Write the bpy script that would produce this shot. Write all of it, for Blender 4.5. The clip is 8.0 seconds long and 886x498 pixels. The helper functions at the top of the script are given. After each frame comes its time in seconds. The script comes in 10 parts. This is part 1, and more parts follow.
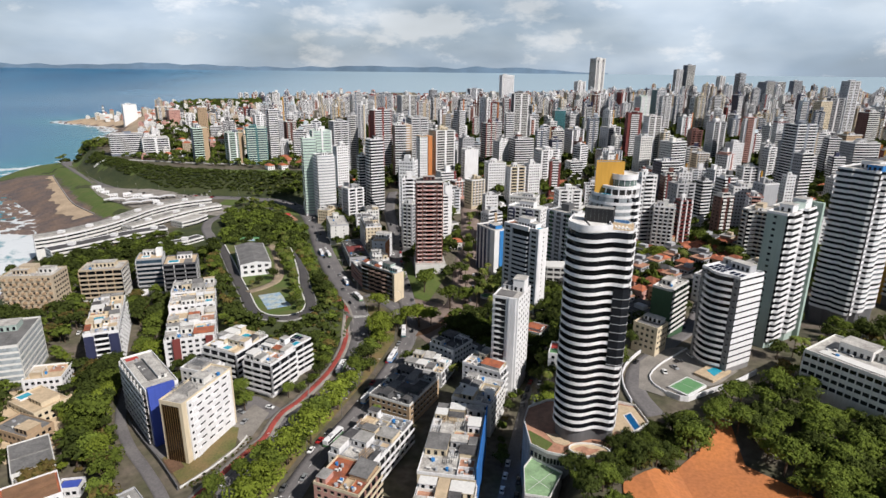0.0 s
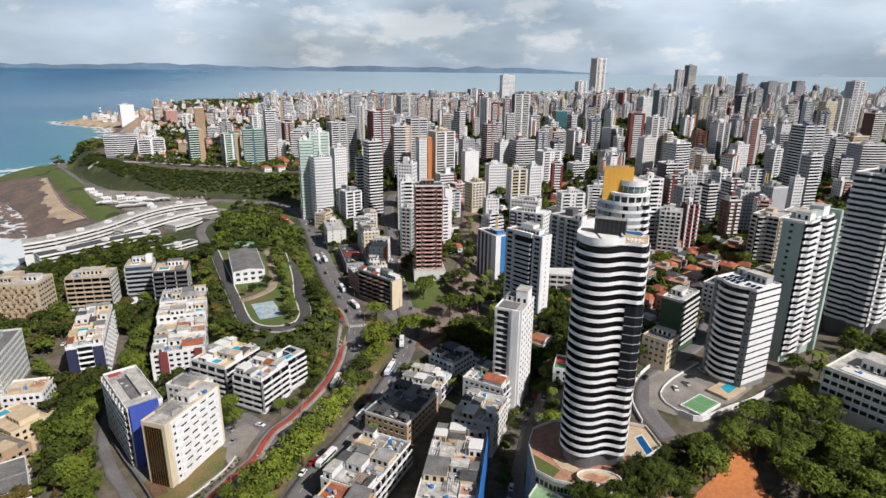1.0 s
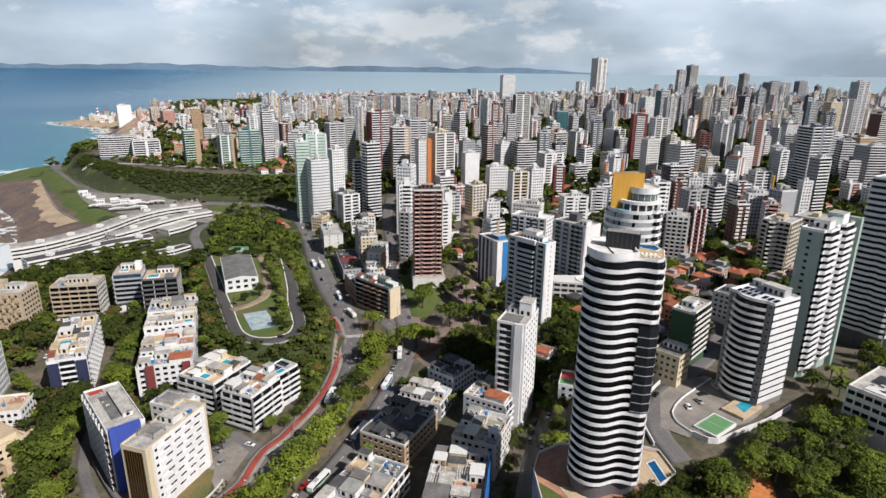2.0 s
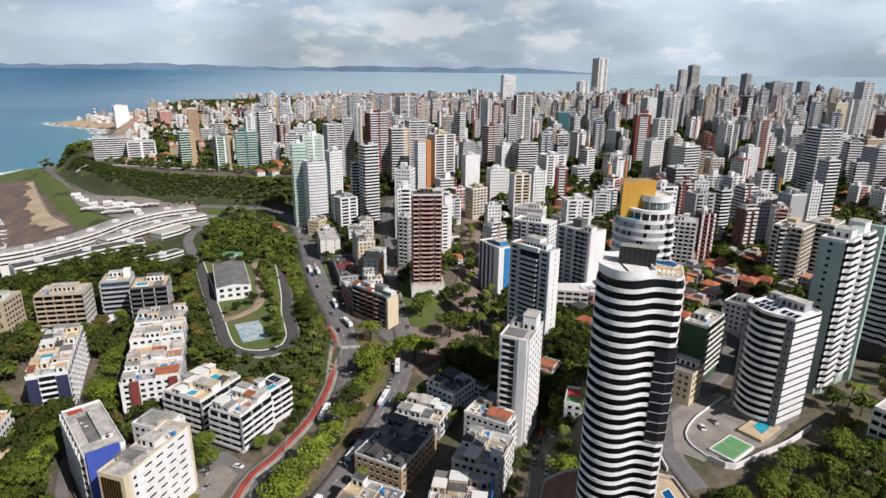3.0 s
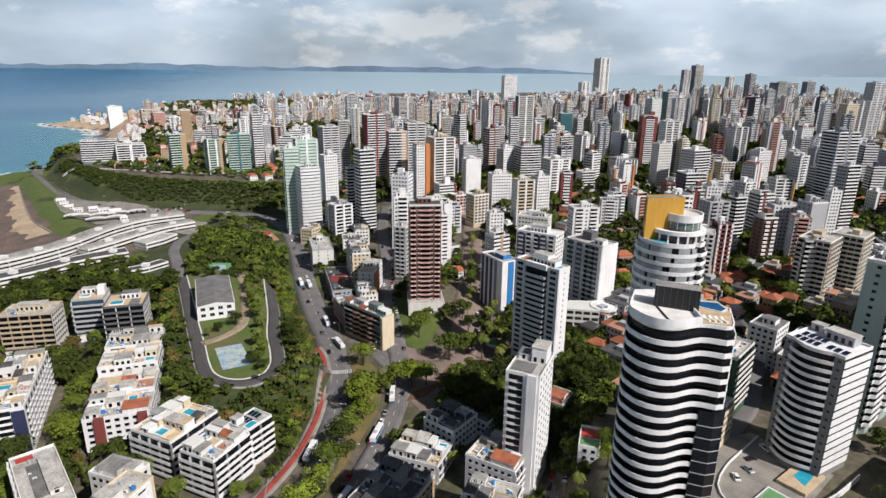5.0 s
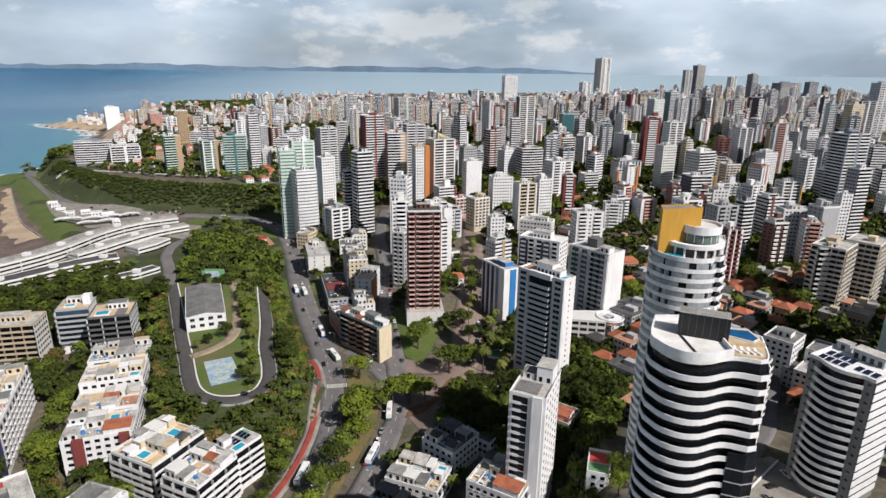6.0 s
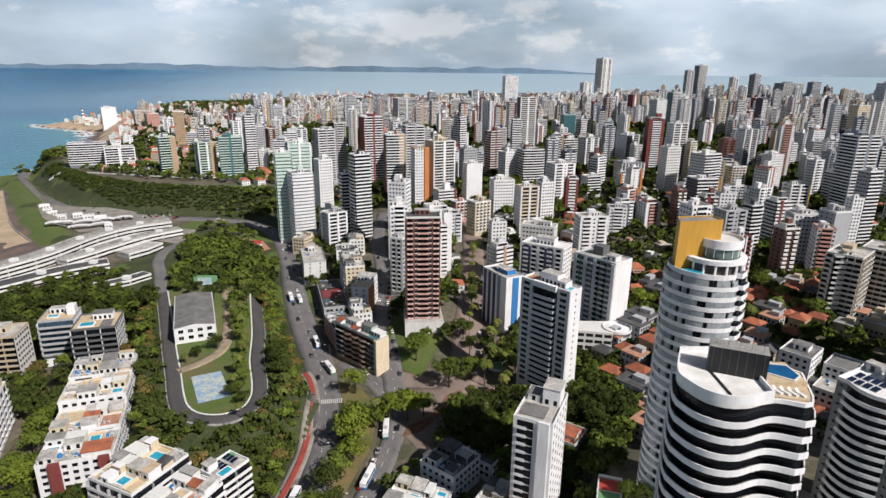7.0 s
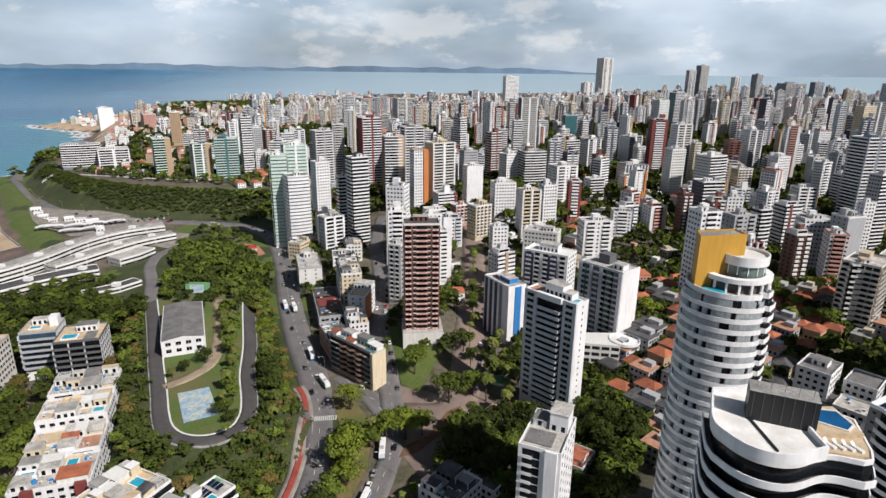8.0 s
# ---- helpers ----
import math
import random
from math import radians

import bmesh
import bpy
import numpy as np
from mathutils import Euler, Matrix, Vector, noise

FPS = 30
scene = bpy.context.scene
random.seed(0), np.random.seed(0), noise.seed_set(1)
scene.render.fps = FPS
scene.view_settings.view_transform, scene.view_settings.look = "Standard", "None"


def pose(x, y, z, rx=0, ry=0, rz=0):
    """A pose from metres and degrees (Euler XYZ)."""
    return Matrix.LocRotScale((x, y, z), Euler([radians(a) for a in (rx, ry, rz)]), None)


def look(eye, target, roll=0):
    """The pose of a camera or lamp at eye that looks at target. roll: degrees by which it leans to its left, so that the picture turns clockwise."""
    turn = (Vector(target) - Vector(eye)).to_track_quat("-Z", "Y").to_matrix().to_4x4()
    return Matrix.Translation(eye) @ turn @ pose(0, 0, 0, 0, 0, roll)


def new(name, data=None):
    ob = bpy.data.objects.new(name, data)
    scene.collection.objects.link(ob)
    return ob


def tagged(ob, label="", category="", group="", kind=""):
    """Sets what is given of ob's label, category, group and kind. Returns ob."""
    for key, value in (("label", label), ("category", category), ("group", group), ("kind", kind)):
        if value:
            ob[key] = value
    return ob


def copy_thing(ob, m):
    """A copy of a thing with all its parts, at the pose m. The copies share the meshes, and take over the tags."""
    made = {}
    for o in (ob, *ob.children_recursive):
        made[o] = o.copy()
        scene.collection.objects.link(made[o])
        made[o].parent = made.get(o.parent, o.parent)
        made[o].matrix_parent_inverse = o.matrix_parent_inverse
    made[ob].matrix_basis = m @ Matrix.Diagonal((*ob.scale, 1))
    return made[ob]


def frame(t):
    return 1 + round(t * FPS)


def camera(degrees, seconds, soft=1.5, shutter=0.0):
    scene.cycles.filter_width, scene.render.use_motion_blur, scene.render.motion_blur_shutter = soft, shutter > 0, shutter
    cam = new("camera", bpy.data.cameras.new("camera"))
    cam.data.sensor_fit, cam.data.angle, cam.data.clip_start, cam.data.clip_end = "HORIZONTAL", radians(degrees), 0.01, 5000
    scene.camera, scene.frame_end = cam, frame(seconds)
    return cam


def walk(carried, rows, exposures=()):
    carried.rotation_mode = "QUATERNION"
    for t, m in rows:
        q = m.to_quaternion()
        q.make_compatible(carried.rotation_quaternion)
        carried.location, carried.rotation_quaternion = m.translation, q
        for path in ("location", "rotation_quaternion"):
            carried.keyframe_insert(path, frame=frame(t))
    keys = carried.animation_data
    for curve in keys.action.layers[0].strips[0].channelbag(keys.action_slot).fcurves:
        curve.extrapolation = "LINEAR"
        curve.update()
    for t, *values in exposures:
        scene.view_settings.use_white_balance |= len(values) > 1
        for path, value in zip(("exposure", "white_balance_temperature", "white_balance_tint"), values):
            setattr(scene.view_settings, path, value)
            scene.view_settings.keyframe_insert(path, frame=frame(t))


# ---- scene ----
# A drone glides over an avenue towards a city of towers by the sea.
LEAN = 0.65
EYE0 = Vector((0.0, 0.0, 155.0))
SPEED = Vector((0.169, 13.999, 0.170))
TILT = math.tan(radians(17.16))
cam = camera(74, 8.0)
walk(cam, [(t, look(EYE0 + SPEED * t, EYE0 + SPEED * t + Vector((0, 100, -100 * TILT)), LEAN))
           for t in (0, 1, 2, 3, 4, 5, 6, 7, 8)], exposures=[(0, 0.0), (8, 0.0)])

# ---- sky, sun ----
SUN_FROM = Vector((0.67, -0.59, 0.86)).normalized()
world = bpy.data.worlds.new("world")
scene.world = world
world.use_nodes = True
wn, wl = world.node_tree.nodes, world.node_tree.links
wn.clear()


def wnode(kind, **kw):
    n = wn.new(kind)
    for k, v in kw.items():
        n.inputs[k].default_value = v
    return n


sky = wn.new("ShaderNodeTexSky")
sky.sky_type, sky.sun_disc = "NISHITA", False
sky.sun_elevation = math.asin(SUN_FROM.z)
sky.sun_rotation = math.atan2(SUN_FROM.x, SUN_FROM.y)
sky_bg = wnode("ShaderNodeBackground", Strength=0.037)
wl.new(sky.outputs[0], sky_bg.inputs["Color"])
coord = wn.new("ShaderNodeTexCoord")
stretch = wn.new("ShaderNodeMapping")
stretch.inputs["Scale"].default_value = (1.0, 1.0, 2.6)
wl.new(coord.outputs["Generated"], stretch.inputs["Vector"])
puff = wnode("ShaderNodeTexNoise", Scale=4.2, Detail=7.0, Roughness=0.5, Distortion=0.15)
wl.new(stretch.outputs[0], puff.inputs["Vector"])
veil = wnode("ShaderNodeTexNoise", Scale=2.2, Detail=4.0, Roughness=0.5)
wl.new(stretch.outputs[0], veil.inputs["Vector"])
tone = wn.new("ShaderNodeValToRGB")
tone.color_ramp.elements[0].position, tone.color_ramp.elements[0].color = 0.38, (0.46, 0.585, 0.74, 1)
tone.color_ramp.elements[1].position, tone.color_ramp.elements[1].color = 0.72, (0.78, 0.875, 0.98, 1)
wl.new(puff.outputs["Fac"], tone.inputs["Fac"])
cloud_bg = wnode("ShaderNodeBackground", Strength=0.97)
heap = wn.new("ShaderNodeMapping")
heap.inputs["Scale"].default_value = (1.0, 1.0, 2.2)
heap.inputs["Location"].default_value = (0.35, 0.0, 0.12)
wl.new(coord.outputs["Generated"], heap.inputs["Vector"])
lump = wnode("ShaderNodeTexNoise", Scale=8.5, Detail=9.0, Roughness=0.6, Distortion=0.1)
wl.new(heap.outputs[0], lump.inputs["Vector"])
crisp = wn.new("ShaderNodeMapRange")
crisp.inputs["From Min"].default_value, crisp.inputs["From Max"].default_value = 0.56, 0.66
crisp.inputs["To Max"].default_value = 0.8
axes = wn.new("ShaderNodeSeparateXYZ")
wl.new(coord.outputs["Generated"], axes.inputs[0])


def bank(axis, centre, wide, core):
    """1 near the centre on one axis of the sky, falling to 0."""
    away = wn.new("ShaderNodeMath")
    away.operation = "SUBTRACT"
    away.inputs[1].default_value = centre
    wl.new(axes.outputs[axis], away.inputs[0])
    size = wn.new("ShaderNodeMath")
    size.operation = "ABSOLUTE"
    wl.new(away.outputs[0], size.inputs[0])
    fall = wn.new("ShaderNodeMapRange")
    fall.inputs["From Min"].default_value, fall.inputs["From Max"].default_value = wide, core
    wl.new(size.outputs[0], fall.inputs["Value"])
    return fall.outputs[0]


both_axes = wn.new("ShaderNodeMath")
both_axes.operation = "MULTIPLY"
wl.new(bank("X", 0.0, 0.27, 0.10), both_axes.inputs[0])
wl.new(bank("Z", 0.060, 0.042, 0.014), both_axes.inputs[1])
heaped = wn.new("ShaderNodeMath")
heaped.operation = "MULTIPLY_ADD"
heaped.inputs[1].default_value = 0.12
wl.new(both_axes.outputs[0], heaped.inputs[0])
wl.new(lump.outputs["Fac"], heaped.inputs[2])
wl.new(heaped.outputs[0], crisp.inputs["Value"])
bright = wn.new("ShaderNodeMix")
bright.data_type = "RGBA"
bright.inputs["B"].default_value = (0.96, 1.0, 1.06, 1)
wl.new(tone.outputs[0], bright.inputs["A"])
wl.new(crisp.outputs[0], bright.inputs["Factor"])
wl.new(bright.outputs["Result"], cloud_bg.inputs["Color"])
cover = wn.new("ShaderNodeMapRange")
cover.inputs["From Min"].default_value, cover.inputs["From Max"].default_value = 0.34, 0.58
cover.inputs["To Min"].default_value, cover.inputs["To Max"].default_value = 0.55, 1.0
wl.new(veil.outputs["Fac"], cover.inputs["Value"])
blend = wn.new("ShaderNodeMixShader")
rise = wn.new("ShaderNodeSeparateXYZ")
wl.new(coord.outputs["Generated"], rise.inputs[0])
thin = wn.new("ShaderNodeMapRange")
thin.inputs["From Min"].default_value, thin.inputs["From Max"].default_value = 0.13, 0.27
thin.inputs["To Min"].default_value, thin.inputs["To Max"].default_value = 1.0, 0.06
wl.new(rise.outputs["Z"], thin.inputs["Value"])
both = wn.new("ShaderNodeMath")
both.operation = "MULTIPLY"
wl.new(cover.outputs[0], both.inputs[0])
wl.new(thin.outputs[0], both.inputs[1])
wl.new(both.outputs[0], blend.inputs[0])
wl.new(sky_bg.outputs[0], blend.inputs[1])
wl.new(cloud_bg.outputs[0], blend.inputs[2])
wout = wn.new("ShaderNodeOutputWorld")
wl.new(blend.outputs[0], wout.inputs["Surface"])

sun = new("sun", bpy.data.lights.new("sun", "SUN"))
sun.data.energy, sun.data.angle, sun.data.color = 5.3, radians(0.55), (1.0, 0.945, 0.905)
sun.matrix_world = look(SUN_FROM * 300, (0, 0, 0))

# ---- materials ----
MATS = {}


def material(key, color, rough=0.8, metal=0.0, var=0.25, scale=0.25, fine=6.0, bump=0.0, tint=None, rand=0.0,
             streak=0.0, spec=0.5, see=0.0):
    """Paint with stains at two scales. tint: a second colour that the stains lean to; rand: how far objects differ; streak: rain marks."""
    if key in MATS:
        return MATS[key]
    m = bpy.data.materials.new(key)
    m.use_nodes = True
    n, l = m.node_tree.nodes, m.node_tree.links
    b = n["Principled BSDF"]
    b.inputs["Roughness"].default_value, b.inputs["Metallic"].default_value = rough, metal
    b.inputs["Specular IOR Level"].default_value = spec
    co = n.new("ShaderNodeNewGeometry")
    big = n.new("ShaderNodeTexNoise")
    big.inputs["Scale"].default_value, big.inputs["Detail"].default_value = scale, 5.0
    l.new(co.outputs["Position"], big.inputs["Vector"])
    small = n.new("ShaderNodeTexNoise")
    small.inputs["Scale"].default_value, small.inputs["Detail"].default_value = fine, 3.0
    if streak:
        mp = n.new("ShaderNodeMapping")
        mp.inputs["Scale"].default_value = (1.0, 1.0, 0.12)
        l.new(co.outputs["Position"], mp.inputs["Vector"])
        l.new(mp.outputs[0], small.inputs["Vector"])
        small.inputs["Scale"].default_value = 1.1
    else:
        l.new(co.outputs["Position"], small.inputs["Vector"])
    r1 = n.new("ShaderNodeMapRange")
    r1.inputs["From Min"].default_value, r1.inputs["From Max"].default_value = 0.35, 0.68
    l.new(big.outputs["Fac"], r1.inputs["Value"])
    mx = n.new("ShaderNodeMix")
    mx.data_type = "RGBA"
    dark = tint or tuple(c * (1 - var) for c in color)
    mx.inputs["A"].default_value, mx.inputs["B"].default_value = (*color, 1), (*dark, 1)
    l.new(r1.outputs[0], mx.inputs["Factor"])
    hsv = n.new("ShaderNodeHueSaturation")
    l.new(mx.outputs["Result"], hsv.inputs["Color"])
    r2 = n.new("ShaderNodeMapRange")
    r2.inputs["From Min"].default_value, r2.inputs["From Max"].default_value = 0.3, 0.7
    r2.inputs["To Min"].default_value, r2.inputs["To Max"].default_value = 1 - var * 0.7 - streak, 1 + var * 0.35
    l.new(small.outputs["Fac"], r2.inputs["Value"])
    if rand:
        oi = n.new("ShaderNodeObjectInfo")
        r3 = n.new("ShaderNodeMapRange")
        r3.inputs["To Min"].default_value, r3.inputs["To Max"].default_value = 1 - rand, 1 + rand
        l.new(oi.outputs["Random"], r3.inputs["Value"])
        mul = n.new("ShaderNodeMath")
        mul.operation = "MULTIPLY"
        l.new(r2.outputs[0], mul.inputs[0])
        l.new(r3.outputs[0], mul.inputs[1])
        l.new(mul.outputs[0], hsv.inputs["Value"])
    else:
        l.new(r2.outputs[0], hsv.inputs["Value"])
    l.new(hsv.outputs[0], b.inputs["Base Color"])
    if bump:
        bp = n.new("ShaderNodeBump")
        bp.inputs["Strength"].default_value, bp.inputs["Distance"].default_value = bump, 0.1
        l.new(small.outputs["Fac"], bp.inputs["Height"])
        l.new(bp.outputs[0], b.inputs["Normal"])
    if see:
        b.inputs["Transmission Weight"].default_value = see
    MATS[key] = m
    return m


def paint(key, r, g, b, rough=0.75, var=0.10, streak=0.05):
    return material(key, (r, g, b), rough, var=var, scale=0.09, streak=streak)


WHITE = paint("white_plaster", 0.79, 0.785, 0.79, var=0.10)
OFFWHITE = paint("off_white_plaster", 0.71, 0.70, 0.67)
CREAM = paint("cream_plaster", 0.66, 0.56, 0.40)
BEIGE = paint("beige_plaster", 0.50, 0.41, 0.30)
TAN = paint("tan_plaster", 0.45, 0.32, 0.20)
GREY = paint("grey_plaster", 0.40, 0.405, 0.42)
PALEGREY = paint("pale_grey_plaster", 0.56, 0.575, 0.61)
DARKGREY = paint("dark_grey_plaster", 0.12, 0.12, 0.125)
SLATE = paint("slate_blue_plaster", 0.22, 0.25, 0.30)
NAVY = paint("navy_tile", 0.035, 0.04, 0.09, 0.45)
BLUE = paint("royal_blue_plaster", 0.05, 0.09, 0.42)
SKYBLUE = paint("bright_blue_plaster", 0.03, 0.20, 0.50)
BROWN = paint("brown_tile", 0.16, 0.066, 0.052, 0.55)
MAROON = paint("maroon_plaster", 0.20, 0.045, 0.04)
RED = paint("red_plaster", 0.42, 0.05, 0.04)
PINK = paint("pink_plaster", 0.55, 0.30, 0.25)
ORANGE = paint("orange_plaster", 0.55, 0.20, 0.06)
OCHRE = paint("ochre_panel", 0.50, 0.27, 0.035, 0.6)
MINT = paint("mint_plaster", 0.55, 0.68, 0.60)
SAGE = paint("sage_plaster", 0.37, 0.455, 0.415)
GREEN = paint("dark_green_plaster", 0.045, 0.10, 0.05)
TEAL = paint("teal_plaster", 0.05, 0.16, 0.17, 0.4)
GLASS = material("dark_window_glass", (0.012, 0.014, 0.018), 0.2, var=0.4, scale=0.4, spec=0.28, rand=0.5)
BLUEGLASS = material("blue_window_glass", (0.05, 0.09, 0.13), 0.1, var=0.4, scale=0.4, spec=0.8)
# Pale glass: the sky's reflection is put into the base colour.
PALEGLASS = material("sky_pale_glass", (0.42, 0.46, 0.48), 0.15, var=0.4, scale=0.5)
BROWNGLASS = material("bronze_glass", (0.03, 0.018, 0.012), 0.2, var=0.3)
# Shade between balcony bands and in recesses is put into these two dark colours.
SHADED_FLOOR = material("balcony_floor_tile", (0.13, 0.115, 0.10), 0.8, var=0.4, scale=0.5)
SHADE = material("shaded_recess_wall", (0.11, 0.10, 0.095), 0.8, var=0.6, scale=0.5, rand=0.3)
CONCRETE = material("weathered_concrete", (0.36, 0.35, 0.33), 0.9, var=0.45, scale=0.2, fine=2.0)
PALEROOF = material("pale_roof_screed", (0.55, 0.53, 0.49), 0.9, var=0.5, scale=0.25, fine=1.6, tint=(0.30, 0.28, 0.26))
DARKROOF = material("dark_roof_sheet", (0.105, 0.10, 0.10), 0.85, var=0.6, scale=0.22, fine=1.4, tint=(0.045, 0.045, 0.047))
GREYROOF = material("grey_roof_sheet", (0.20, 0.195, 0.19), 0.8, var=0.4, scale=0.22, fine=1.3)
TILEROOF = material("clay_roof_tile", (0.42, 0.13, 0.055), 0.85, var=0.5, scale=0.35, fine=3.0, tint=(0.24, 0.08, 0.05), rand=0.25)
TERRACE = material("terracotta_paving", (0.48, 0.25, 0.16), 0.8, var=0.35, scale=0.4, fine=2.5)
SAND_PAVE = material("sand_coloured_paving", (0.58, 0.45, 0.30), 0.8, var=0.25, scale=0.4, fine=2.0)
POOL = material("pool_water", (0.03, 0.36, 0.50), 0.08, var=0.2, scale=0.5)
DEEPPOOL = material("deep_pool_water", (0.01, 0.10, 0.26), 0.06, var=0.2, scale=0.5)
SOLAR = material("solar_panel_glass", (0.012, 0.018, 0.05), 0.15, var=0.3)
BLACKSHEET = material("black_cladding", (0.012, 0.012, 0.013), 0.5, var=0.4)
STEEL = material("grey_steel", (0.32, 0.33, 0.34), 0.45, 0.7, var=0.2)
ASPHALT = material("asphalt", (0.135, 0.127, 0.128), 0.9, var=0.3, scale=0.07, fine=1.2, tint=(0.18, 0.168, 0.165))
SETTS = material("stone_paving", (0.245, 0.185, 0.155), 0.9, var=0.3, scale=0.12, fine=2.2)
SAND_PATH = material("sandy_path", (0.36, 0.285, 0.20), 0.95, var=0.35, scale=0.2, fine=1.5)
DARKASPHALT = material("dark_asphalt", (0.062, 0.058, 0.060), 0.9, var=0.35, scale=0.1, fine=1.2, tint=(0.085, 0.078, 0.076))
PAVE = material("concrete_pavement", (0.30, 0.275, 0.245), 0.9, var=0.35, scale=0.15, fine=2.0)
CYCLE = material("red_cycle_path", (0.36, 0.065, 0.05), 0.85, var=0.3, scale=0.2, fine=1.5)
LINE = material("white_road_paint", (0.70, 0.70, 0.67), 0.8, var=0.3, scale=0.7)
DIRT = material("orange_clay", (0.50, 0.18, 0.055), 0.95, var=0.3, scale=0.05, fine=0.8, tint=(0.40, 0.15, 0.06))
LAWN_GRASS = material("watered_lawn", (0.075, 0.125, 0.020), 0.95, var=0.4, scale=0.07, fine=1.5, tint=(0.135, 0.120, 0.050))
BROWNROOF = material("brown_roof_tiles", (0.25, 0.135, 0.072), 0.85, var=0.3, scale=0.3, fine=3.0)
SOIL = material("bare_brown_soil", (0.19, 0.105, 0.06), 0.95, var=0.4, scale=0.2, fine=1.0)
PALECOURT = material("faded_green_court", (0.26, 0.40, 0.22), 0.85, var=0.3, scale=0.2, fine=1.5)
BRONZE = material("bronze_louvre", (0.13, 0.075, 0.02), 0.5, 0.3, var=0.2)
MIST = paint("pale_blue_plaster", 0.52, 0.60, 0.66)
GRASS = material("mown_grass", (0.070, 0.115, 0.018), 0.95, var=0.45, scale=0.09, fine=1.5, tint=(0.105, 0.125, 0.032))
DRYGRASS = material("dry_grass", (0.20, 0.14, 0.06), 0.95, var=0.4, scale=0.1, fine=1.2, tint=(0.10, 0.115, 0.03))
SCRUB = material("scrub", (0.030, 0.044, 0.012), 0.95, var=0.6, scale=0.06, fine=0.9, tint=(0.058, 0.068, 0.022))
SAND = material("beach_sand", (0.50, 0.38, 0.26), 0.95, var=0.3, scale=0.05, fine=0.6)
ROCK = material("shore_rock", (0.115, 0.092, 0.088), 0.9, var=0.6, scale=0.05, fine=0.5, tint=(0.20, 0.135, 0.10))
COURT = material("blue_court", (0.22, 0.36, 0.52), 0.8, var=0.45, scale=0.22, fine=0.8, tint=(0.50, 0.52, 0.42))
GREENCOURT = material("green_court", (0.13, 0.30, 0.13), 0.8, var=0.2, scale=0.3)
NET = material("blue_safety_net", (0.02, 0.16, 0.50), 0.8, var=0.3, scale=0.4)
BARK = material("bark", (0.11, 0.075, 0.05), 0.95, var=0.4, scale=1.0)


def leaf_material(key, a, b):
    m = material(key, a, 0.8, var=0.45, scale=0.35, fine=1.8, tint=b, rand=0.30, spec=0.06)
    return m


LEAF = leaf_material("broad_leaf", (0.122, 0.158, 0.026), (0.066, 0.090, 0.018))
LEAF_LIME = leaf_material("lime_leaf", (0.190, 0.235, 0.032), (0.120, 0.152, 0.022))
LEAF_DARK = leaf_material("dark_leaf", (0.062, 0.080, 0.018), (0.034, 0.046, 0.012))
LEAF_BROWN = leaf_material("rusty_leaf", (0.145, 0.098, 0.036), (0.075, 0.08, 0.02))
PALM = leaf_material("palm_leaf", (0.085, 0.125, 0.025), (0.13, 0.12, 0.035))

# ---- building up meshes ----


